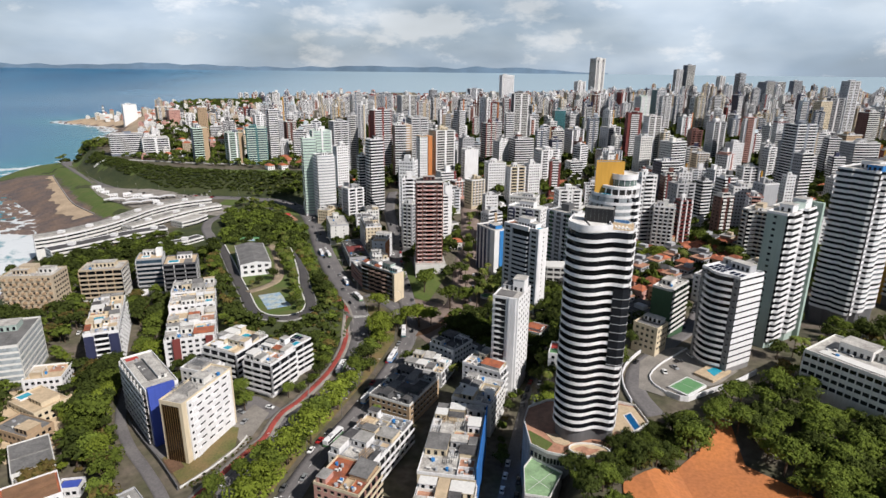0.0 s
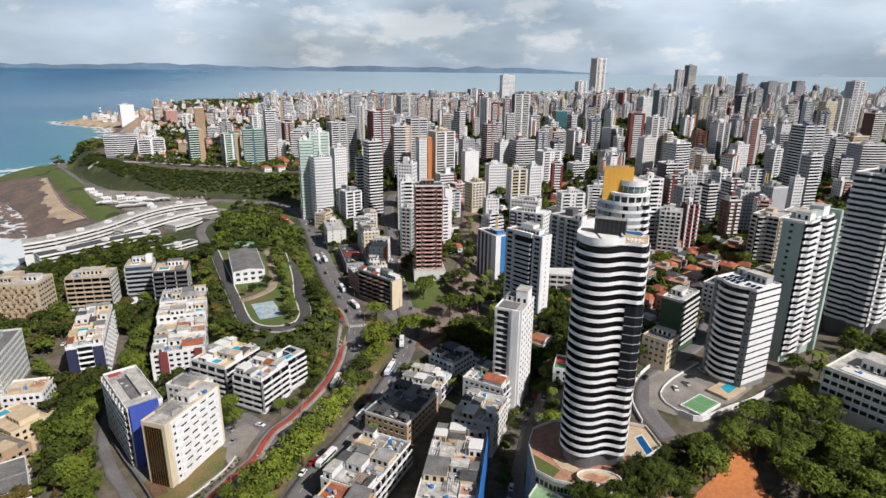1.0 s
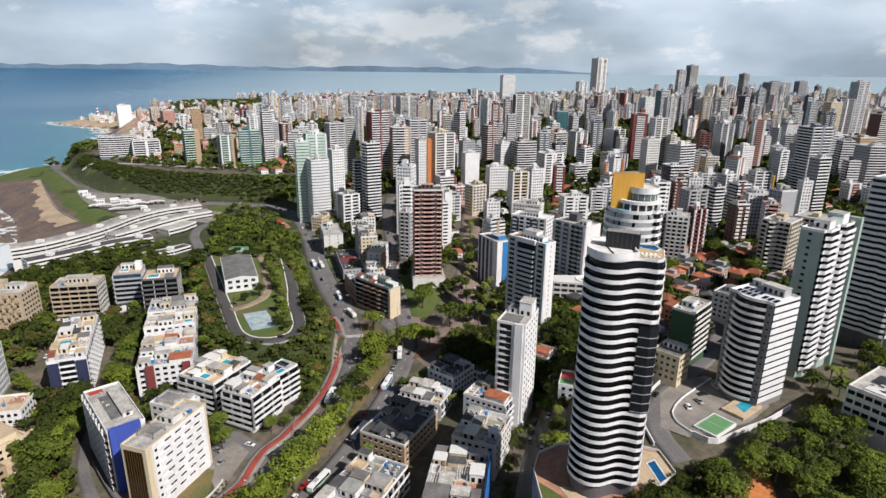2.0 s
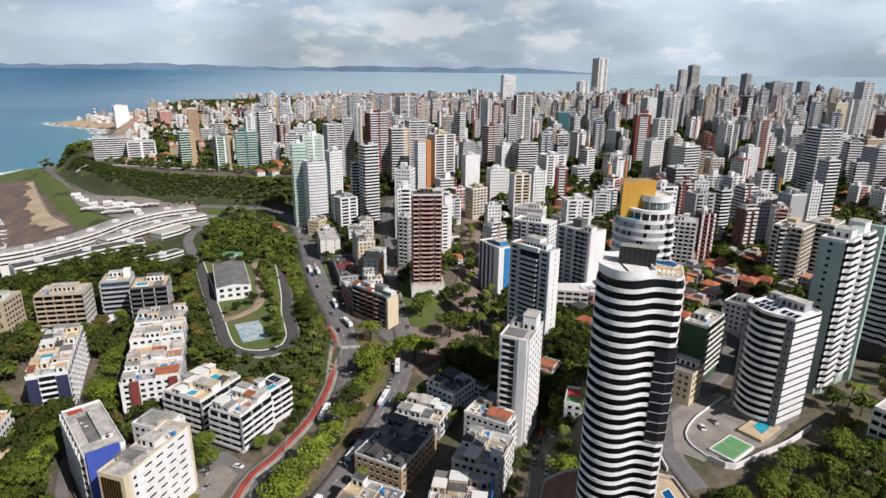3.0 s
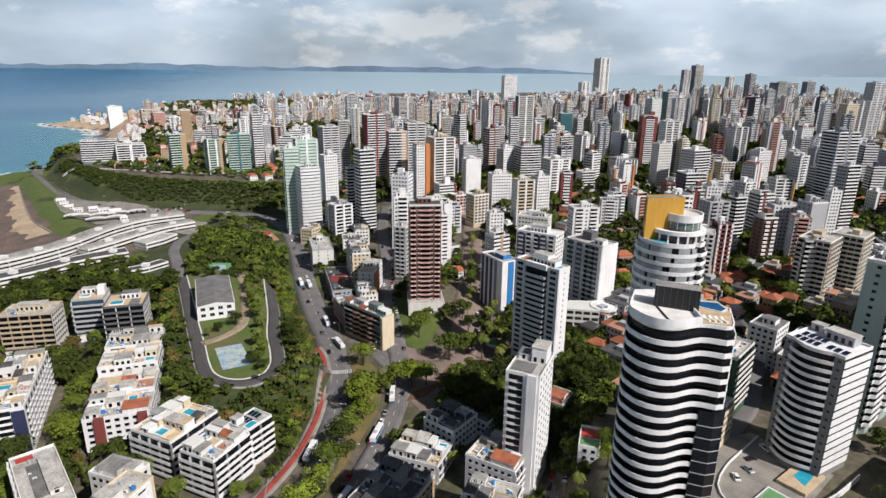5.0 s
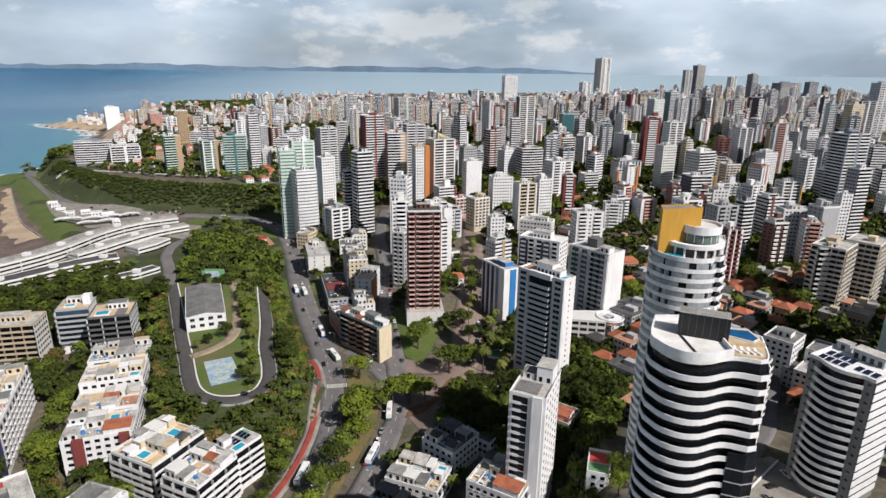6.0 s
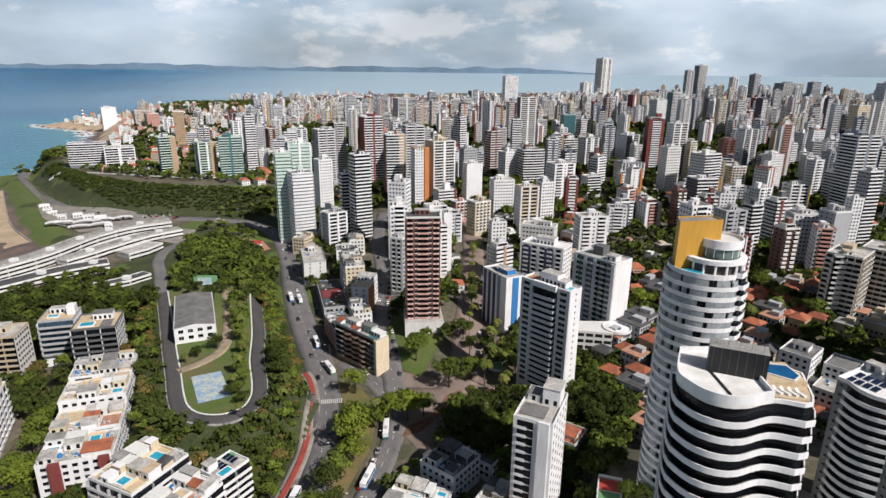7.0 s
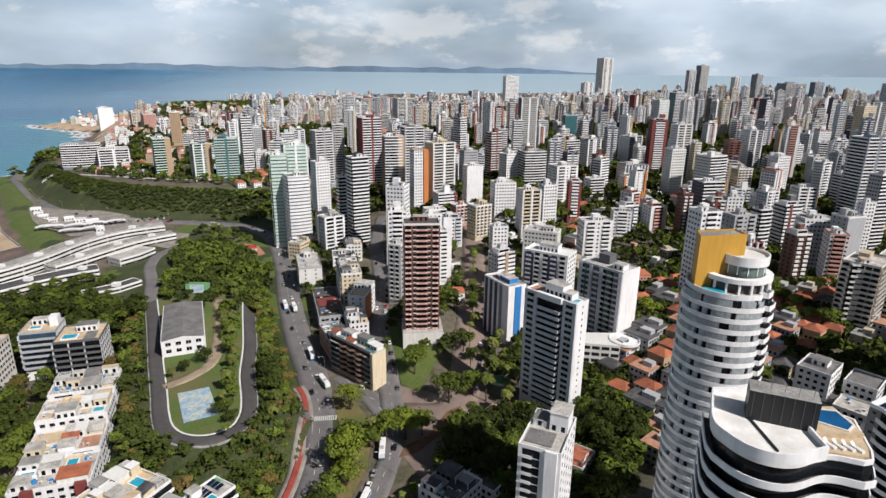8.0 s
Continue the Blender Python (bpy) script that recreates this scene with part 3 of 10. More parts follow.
TREES = {
    "broad": [tree_meshes(11, 9.5, 5.2, LEAF, 0.75, 1150, 0.44), tree_meshes(12, 11, 5.8, LEAF, 0.8, 1300, 0.45), tree_meshes(13, 8, 4.6, LEAF_DARK, 0.75, 1100, 0.43),
              tree_meshes(14, 10, 5.5, LEAF_DARK, 0.8, 1250, 0.45)],
    "lime": [tree_meshes(21, 10, 6.2, LEAF_LIME, 0.55, 1350, 0.42, 0.5), tree_meshes(22, 12, 6.8, LEAF_LIME, 0.6, 1450, 0.44, 0.5),
             tree_meshes(23, 9, 5.0, LEAF, 0.6, 1100, 0.42)],
    "dark": [tree_meshes(31, 9, 5.0, LEAF_DARK, 0.75, 900, 0.48), tree_meshes(32, 11, 5.6, LEAF_DARK, 0.85, 1000, 0.50), tree_meshes(33, 8, 4.4, LEAF, 0.75, 850, 0.46)],
    "bush": [tree_meshes(41, 3.6, 3.0, LEAF, 0.7, 230, 0.55, 0.2), tree_meshes(42, 4.4, 3.4, LEAF_DARK, 0.7, 260, 0.55, 0.2),
             tree_meshes(43, 3.2, 2.6, LEAF_BROWN, 0.7, 200, 0.5, 0.2)],
    "far": [tree_meshes(71, 8, 4.6, LEAF_DARK, 0.75, 110, 1.25), tree_meshes(72, 9, 5.0, LEAF, 0.75, 120, 1.3), tree_meshes(73, 7, 4.2, LEAF_DARK, 0.7, 100, 1.2)],
    "mid": [tree_meshes(81, 9, 5.2, LEAF, 0.75, 190, 1.05), tree_meshes(82, 10, 5.6, LEAF_DARK, 0.75, 200, 1.1), tree_meshes(83, 8, 4.6, LEAF, 0.7, 170, 1.0),
            tree_meshes(84, 9.5, 5.6, LEAF_DARK, 0.6, 190, 1.05)],
    "tiny": [tree_meshes(91, 8, 4.8, LEAF_DARK, 0.75, 30, 2.2), tree_meshes(92, 9, 5.2, LEAF, 0.75, 32, 2.3), tree_meshes(93, 7, 4.2, LEAF_DARK, 0.7, 28, 2.1)],
    "bushy": [tree_meshes(95, 5, 6.5, LEAF_DARK, 0.5, 40, 2.0, 0.15), tree_meshes(96, 4.5, 6.0, LEAF_DARK, 0.5, 40, 1.9, 0.15)],
    "rusty": [tree_meshes(86, 8, 5.0, LEAF_BROWN, 0.65, 190, 1.0), tree_meshes(87, 7, 4.6, LEAF_BROWN, 0.6, 180, 0.95)],
    "rust": [tree_meshes(51, 8, 4.8, LEAF_BROWN, 0.7, 320)],
    "palm": [palm_meshes(61, 8.5), palm_meshes(62, 10.5), palm_meshes(63, 7.0)],
}
TREE_LABEL = {"broad": "leafy green broadleaf tree with a rounded crown", "lime": "lime-green spreading flame tree on the verge",
              "dark": "dense dark green tree", "mid": "leafy green tree in a garden", "bush": "low green leafy shrub", "rust": "rust-tinged tree with thin crown", "palm": "tall palm with drooping fronds"}


def tree(kind, x, y, rng, size=1.0, group="", z=None):
    trunk, crown = TREES[kind][rng.randrange(len(TREES[kind]))]
    top = thing("palm_tree" if kind == "palm" else "shrub" if kind == "bush" else "tree", TREE_LABEL[kind], "palm" if kind == "palm" else "shrub" if kind == "bush" else "tree",
                x, y, (land(x, y) if z is None else z), rng.uniform(0, 360), group)
    k = size * rng.uniform(0.82, 1.2)
    top.scale = (k, k, k * rng.uniform(0.9, 1.1))
    part("trunk", trunk, top)
    part("crown", crown, top)
    return top


def wood(label, poly, kinds, gap, seed, size=1.0, keep_off=None):
    """Trees too many to count, as one object."""
    rng = random.Random(seed)
    x0, x1 = min(p[0] for p in poly), max(p[0] for p in poly)
    y0, y1 = min(p[1] for p in poly), max(p[1] for p in poly)
    vs, fs, ms, base = [], [], [], 0
    mats = [BARK, LEAF, LEAF_LIME, LEAF_DARK, LEAF_BROWN, PALM]
    y = y0
    while y < y1:
        x = x0
        while x < x1:
            px, py = x + rng.uniform(-0.5, 0.5) * gap, y + rng.uniform(-0.5, 0.5) * gap
            x += gap
            if not inside(px, py, poly) or (keep_off and keep_off(px, py)):
                continue
            kind = kinds[rng.randrange(len(kinds))]
            pair = TREES[kind][rng.randrange(len(TREES[kind]))]
            k = size * rng.uniform(0.7, 1.25)
            turn = rng.uniform(0, 6.28)
            c, s = math.cos(turn) * k, math.sin(turn) * k
            for me in pair:
                stem = me is pair[0] and kind != "palm"
                co = np.empty(len(me.vertices) * 3)
                me.vertices.foreach_get("co", co)
                co = co.reshape(-1, 3)[:14] if stem else co.reshape(-1, 3)
                out = np.empty_like(co)
                out[:, 0] = px + co[:, 0] * c - co[:, 1] * s
                out[:, 1] = py + co[:, 0] * s + co[:, 1] * c
                out[:, 2] = land(px, py) + co[:, 2] * k
                vs.append(out)
                faces = list(me.polygons)[:7] if stem else me.polygons
                fs += [tuple(base + i for i in p.vertices) for p in faces]
                ms += [mats.index(me.materials[0])] * len(faces)
                base += len(co)
        y += gap
    if not vs:
        return None
    me = bpy.data.meshes.new("woodland")
    me.from_pydata(np.concatenate(vs).tolist(), [], fs)
    for m in mats:
        me.materials.append(m)
    me.polygons.foreach_set("material_index", ms)
    return tagged(new("woodland", me), label, "trees", kind="stuff")


# ---- buildings ----


def rect(w, d):
    """The four sides of a box, front (south), right, back, left; each a line of points, anticlockwise."""
    a, b, c, e = (-w / 2, -d / 2), (w / 2, -d / 2), (w / 2, d / 2), (-w / 2, d / 2)
    return [[a, b], [b, c], [c, e], [e, a]]


def along(line, spacing, margin):
    """Places along a line: point, outward angle, in even steps."""
    out = []
    for a, b in zip(line, line[1:]):
        L = math.dist(a, b)
        n = int((L - 2 * margin) / spacing + 0.999)
        if L < 2 * margin + 0.6:
            continue
        n = max(1, n)
        for k in range(n):
            t = (margin + (L - 2 * margin) * (k + 0.5) / n) / L
            out.append((a[0] + (b[0] - a[0]) * t, a[1] + (b[1] - a[1]) * t, math.atan2(b[1] - a[1], b[0] - a[0]), (L - 2 * margin) / n))
    return out


def turned_box(g, x, y, ang, w, depth, z0, z1, m, lite=False):
    """A box that stands out of a wall at (x, y), whose wall runs along ang."""
    c, s = math.cos(ang), math.sin(ang)

    def p(u, v):
        return (x + u * c + v * s, y + u * s - v * c)
    if lite:
        b, e = p(-w / 2, depth), p(w / 2, depth)
        g.face([(*b, z0), (*e, z0), (*e, z1), (*b, z1)], m)
        return
    g.prism([p(-w / 2, -0.05), p(-w / 2, depth), p(w / 2, depth), p(w / 2, -0.05)], z0, z1, m)


WINDOW_MESH = {}


def window_mesh(w, h, glass, frame_mat):
    key = (round(w, 1), round(h, 1), glass.name, frame_mat.name)
    if key not in WINDOW_MESH:
        g = Geo()
        w, h = key[0], key[1]
        g.box(-w / 2, -0.06, 0, w / 2, 0.05, h, 0)
        g.box(-w / 2 - 0.08, -0.16, -0.14, w / 2 + 0.08, 0.05, -0.002, 1)
        g.box(-0.03, -0.09, 0.01, 0.03, -0.062, h, 1)
        WINDOW_MESH[key] = g.mesh("window", [glass, frame_mat])
    return WINDOW_MESH[key]


def storey(sides, fh, st, lite=False):
    """One storey's balconies and windows as two sets of faces. Slots: 0 band, 1 glass, 2 wall behind, 3 trim."""
    bal, win = Geo(), Geo()
    for line, style in zip(sides, st["sides"]):
        kind = style[0]
        if kind == "b":
            p, ph = style[1], style[2]
            out = shifted(line, p)
            inn = shifted(line, p - 0.18)
            bal.belt(inn, out, -0.22, ph, 0)
            # Slot 4: floor coloured dark, so the gap above it looks shaded.
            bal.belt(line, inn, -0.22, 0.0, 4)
            if lite:
                win.strip(shifted(line, 0.04), ph * 0.2, fh - 0.23, 1)
            else:
                win.belt(shifted(line, -0.05), shifted(line, 0.04), ph * 0.2, fh - 0.23, 1)
            for x, y, ang, w in along(line, style[3], 0.0) if len(line) == 2 and style[3] < 50 else ():
                turned_box(bal, x - math.cos(ang) * w * 0.5, y - math.sin(ang) * w * 0.5, ang, 0.25, p - 0.2, 0, fh - 0.23, 2)
        elif kind == "c":
            (ax, ay), (bx, by) = line[0], line[-1]
            f = style[1]
            mid = [(ax + (bx - ax) * s, ay + (by - ay) * s) for s in (0.5 - f / 2, 0.5 + f / 2)]
            win.strip(shifted(mid, 0.04), 0.0, fh, 1)
            bal.belt(mid, shifted(mid, 1.1), -0.2, 1.0, 0)
            for e in (0.25 - f / 4, 0.75 + f / 4):
                L = math.dist(line[0], line[-1])
                turned_box(win, ax + (bx - ax) * e, ay + (by - ay) * e, math.atan2(by - ay, bx - ax), min(1.5, L * 0.12), 0.06, 0.9, 2.1, 1, lite)
        elif kind == "d":
            (ax, ay), (bx, by) = line[0], line[-1]
            L = math.dist(line[0], line[-1])
            for s0, s1 in ((0.10, 0.36), (0.64, 0.90)):
                stack = [(ax + (bx - ax) * s, ay + (by - ay) * s) for s in (s0, s1)]
                win.strip(shifted(stack, 0.04), 0.0, fh, 1)
                bal.belt(stack, shifted(stack, 1.2), -0.2, 1.0, 0)
            turned_box(win, (ax + bx) / 2, (ay + by) / 2, math.atan2(by - ay, bx - ax), min(1.6, L * 0.14), 0.06, 0.9, 2.1, 1, lite)
        elif kind == "r":
            win.belt(shifted(line, -0.05), shifted(line, 0.05), style[1], style[2], 1)
        elif kind == "w":
            sp, ww, wh = style[1], style[2], style[3]
            for x, y, ang, w in along(line, sp, 0.8):
                turned_box(win, x, y, ang, min(ww, w * 0.9), 0.06, 0.95, 0.95 + wh, 1, lite)
                if not lite:
                    turned_box(bal, x, y, ang, min(ww, w * 0.9) + 0.2, 0.22, 0.78, 0.93, 0)
        elif kind == "x":
            sp, ww = style[1], style[2]
            for x, y, ang, w in along(line, sp, 0.6):
                turned_box(win, x, y, ang, ww, 0.05, 0.1, fh - 0.35, 1, lite)
                turned_box(bal, x, y, ang, ww + 0.3, 1.0, -0.15, 0.0, 0)
                c, s = math.cos(ang), math.sin(ang)
                turned_box(bal, x + s * 0.95, y - c * 0.95, ang, ww + 0.3, 0.1, 0.0, 1.0, 0)
    return bal, win


def building(name, label, x, y, turn, sides, floors, fh=3.0, st=None, base=3.5, wall=WHITE, band=WHITE, glass=GLASS, roof=PALEROOF,
             z=None, busy=None, fine=False, merged=False, group="", tank=True, seed=0, kit=(), sink=7.0, parapet=0.9, category="building", back=None):
    rng = random.Random(seed * 7 + 3)
    top = thing(name, label, category, x, y, land(x, y) if z is None else z, turn, group)
    poly = [p for s in sides for p in s[:-1]]
    H = base + floors * fh
    g = Geo()
    g.prism(poly, -sink, H, 0)
    part("wall", g.mesh("wall", [wall]), top)
    g = Geo()
    g.belt(shifted(poly, -0.22, True), shifted(poly, 0.06, True), H - 0.25, H + parapet, 0, True)
    part("parapet", g.mesh("parapet", [band]), top)
    g = Geo()
    g.prism(shifted(poly, -0.25, True), H - 0.1, H + 0.12, 0)
    part("roof", g.mesh("roof", [roof]), top)
    st = st or {"sides": [("w", 3.0, 1.4, 1.3)] * len(sides)}
    if fine:
        plain = {"sides": [("p",) if s[0] == "w" and i < 2 else s for i, s in enumerate(st["sides"])]}
        bal, win = storey(sides, fh, plain)
    else:
        bal, win = storey(sides, fh, st, merged)
    mats = [band, glass, back or wall, WHITE, SHADED_FLOOR]
    if merged:
        g = Geo()
        for k in range(floors):
            g.add(bal, dz=base + k * fh)
            g.add(win, dz=base + k * fh)
        if g.v:
            tagged(part("facade", g.mesh("facade", mats), top), kind="stuff")
    else:
        many_bits = sum(s[0] in "xw" for s in (plain if fine else st)["sides"]) > 0 or sum(s[0] == "b" for s in st["sides"]) > 1
        bm = bal.mesh("balcony", mats) if bal.v else None
        wm = win.mesh("window_row", mats) if win.v else None
        for k in range(floors):
            if bm:
                o = part("balcony" if not many_bits else "balcony_tier", bm, top, (0, 0, base + k * fh))
                if many_bits:
                    tagged(o, kind="stuff")
            if wm:
                tagged(part("glazing", wm, top, (0, 0, base + k * fh)), kind="stuff")
        if fine:
            for line, style in zip(sides[:2], st["sides"][:2]):
                if style[0] == "w":
                    for px, py, ang, w in along(line, style[1], 0.8):
                        me = window_mesh(min(style[2], w * 0.9), style[3], glass, band)
                        for k in range(floors):
                            part("window", me, top, (px, py, base + k * fh + 0.95), ang)
    xs_, ys_ = [p[0] for p in poly], [p[1] for p in poly]
    w, d = max(xs_) - min(xs_), max(ys_) - min(ys_)
    cx, cy = (max(xs_) + min(xs_)) / 2, (max(ys_) + min(ys_)) / 2
    if tank:
        g = Geo()
        tw, td, th = w * rng.uniform(0.22, 0.36), d * rng.uniform(0.25, 0.4), rng.uniform(2.6, 5.0)
        ox, oy = cx + w * rng.uniform(-0.12, 0.12), cy + d * rng.uniform(-0.05, 0.2)
        g.box(ox - tw / 2, oy - td / 2, H + 0.12, ox + tw / 2, oy + td / 2, H + th, 0)
        g.box(ox - tw / 2 - 0.15, oy - td / 2 - 0.15, H + th, ox + tw / 2 + 0.15, oy + td / 2 + 0.15, H + th + 0.25, 0)
        part("water_tank", g.mesh("water_tank", [wall]), top)
    if busy:
        busy_roof(top, w, d, H + 0.12, seed + 200, busy)
        kit = []
    for k, (what, u, v, a, b, *rest) in enumerate(kit):
        roof_item(top, what, cx + w * (u - 0.5), cy + d * (v - 0.5), a, b, H + 0.12, rest, rng)
    return top


def cells(rng, x0, y0, x1, y1, least):
    w, d = x1 - x0, y1 - y0
    if max(w, d) < least * 1.7 or (max(w, d) < least * 2.6 and rng.random() < 0.25):
        return [(x0, y0, x1, y1)]
    t = rng.uniform(0.36, 0.64)
    if w > d:
        return cells(rng, x0, y0, x0 + w * t, y1, least) + cells(rng, x0 + w * t, y0, x1, y1, least)
    return cells(rng, x0, y0, x1, y0 + d * t, least) + cells(rng, x0, y0 + d * t, x1, y1, least)


def busy_roof(top, w, d, z, seed, theme="white", least=4.2):
    """Roof rooms, terraces with low walls, lean-to sheets, pools and pergolas, packed side by side."""
    rng = random.Random(seed)
    walls = {"white": (WHITE, OFFWHITE, OFFWHITE, CREAM), "dark": (GREY, OFFWHITE, DARKGREY), "mixed": (WHITE, OFFWHITE, CREAM, GREY), "raw": (PINK, CREAM, TAN)}[theme]
    roofs = {"white": (WHITE, PALEROOF, OFFWHITE, SAND_PAVE, CONCRETE), "dark": (DARKROOF, DARKROOF, GREYROOF), "mixed": (PALEROOF, GREYROOF, CONCRETE, OFFWHITE, DARKROOF), "raw": (TERRACE, SAND_PAVE, CONCRETE)}[theme]
    decks = {"white": (SAND_PAVE, TERRACE, SAND_PAVE, TERRACE), "dark": (DARKROOF, CONCRETE), "mixed": (CONCRETE, PALEROOF, TERRACE, SAND_PAVE), "raw": (TERRACE, SAND_PAVE)}[theme]
    for x0, y0, x1, y1 in cells(rng, -w / 2 + 0.4, -d / 2 + 0.4, w / 2 - 0.4, d / 2 - 0.4, least):
        x0, y0, x1, y1 = x0 + 0.15, y0 + 0.15, x1 - 0.15, y1 - 0.15
        a, b, cx, cy = x1 - x0, y1 - y0, (x0 + x1) / 2, (y0 + y1) / 2
        r = rng.random()
        wm = rng.choice(walls)
        g = Geo()
        if r < 0.34:
            roof_item(top, "room", cx, cy, a - 0.5, b - 0.5, z, [rng.uniform(2.0, 3.4), wm, rng.choice(roofs)], rng)
        elif r < 0.58:
            g.box(x0, y0, z, x1, y1, z + 0.1, 0)
            part("deck", g.mesh("deck", [rng.choice(decks)]), top)
            g = Geo()
            ring = [(x0, y0), (x1, y0), (x1, y1), (x0, y1)]
            g.belt(shifted(ring, -0.16, True), ring, z + 0.1, z + rng.uniform(0.7, 1.3), 0, True)
            part("low_wall", g.mesh("low_wall", [wm]), top)
            if theme == "white" and a > 3.6 and b > 3.6 and rng.random() < 0.4:
                roof_item(top, "pool", cx, cy, min(5.0, a * 0.6), min(3.4, b * 0.5), z + 0.1, [], rng)
            elif rng.random() < 0.6:
                roof_item(top, "clutter", cx, cy, a * 0.6, b * 0.6, z + 0.1, [2], rng)
        elif r < 0.80:
            h0, h1 = rng.uniform(1.6, 2.4), rng.uniform(2.4, 3.2)
            g.face([(x0, y0, z + h0), (x1, y0, z + h0), (x1, y1, z + h1), (x0, y1, z + h1)])
            g.face([(x0, y1, z + h1 - 0.1), (x1, y1, z + h1 - 0.1), (x1, y0, z + h0 - 0.1), (x0, y0, z + h0 - 0.1)])
            part("roof_sheet", g.mesh("roof_sheet", [rng.choice(roofs if theme == "dark" else (GREYROOF, DARKROOF, TILEROOF, PALEROOF, GREYROOF))]), top)
            g = Geo()
            g.prism([(x0 + 0.3, y0 + 0.3), (x1 - 0.3, y0 + 0.3), (x1 - 0.3, y1 - 0.3), (x0 + 0.3, y1 - 0.3)], z, z + h0 - 0.12, 0)
            part("roof_room", g.mesh("roof_room", [wm]), top)
        elif r < 0.90:
            roof_item(top, "pergola", cx, cy, a * 0.8, b * 0.75, z, [rng.choice((OFFWHITE, TAN, WHITE))], rng)
        else:
            roof_item(top, "clutter", cx, cy, a * 0.7, b * 0.7, z, [4], rng)


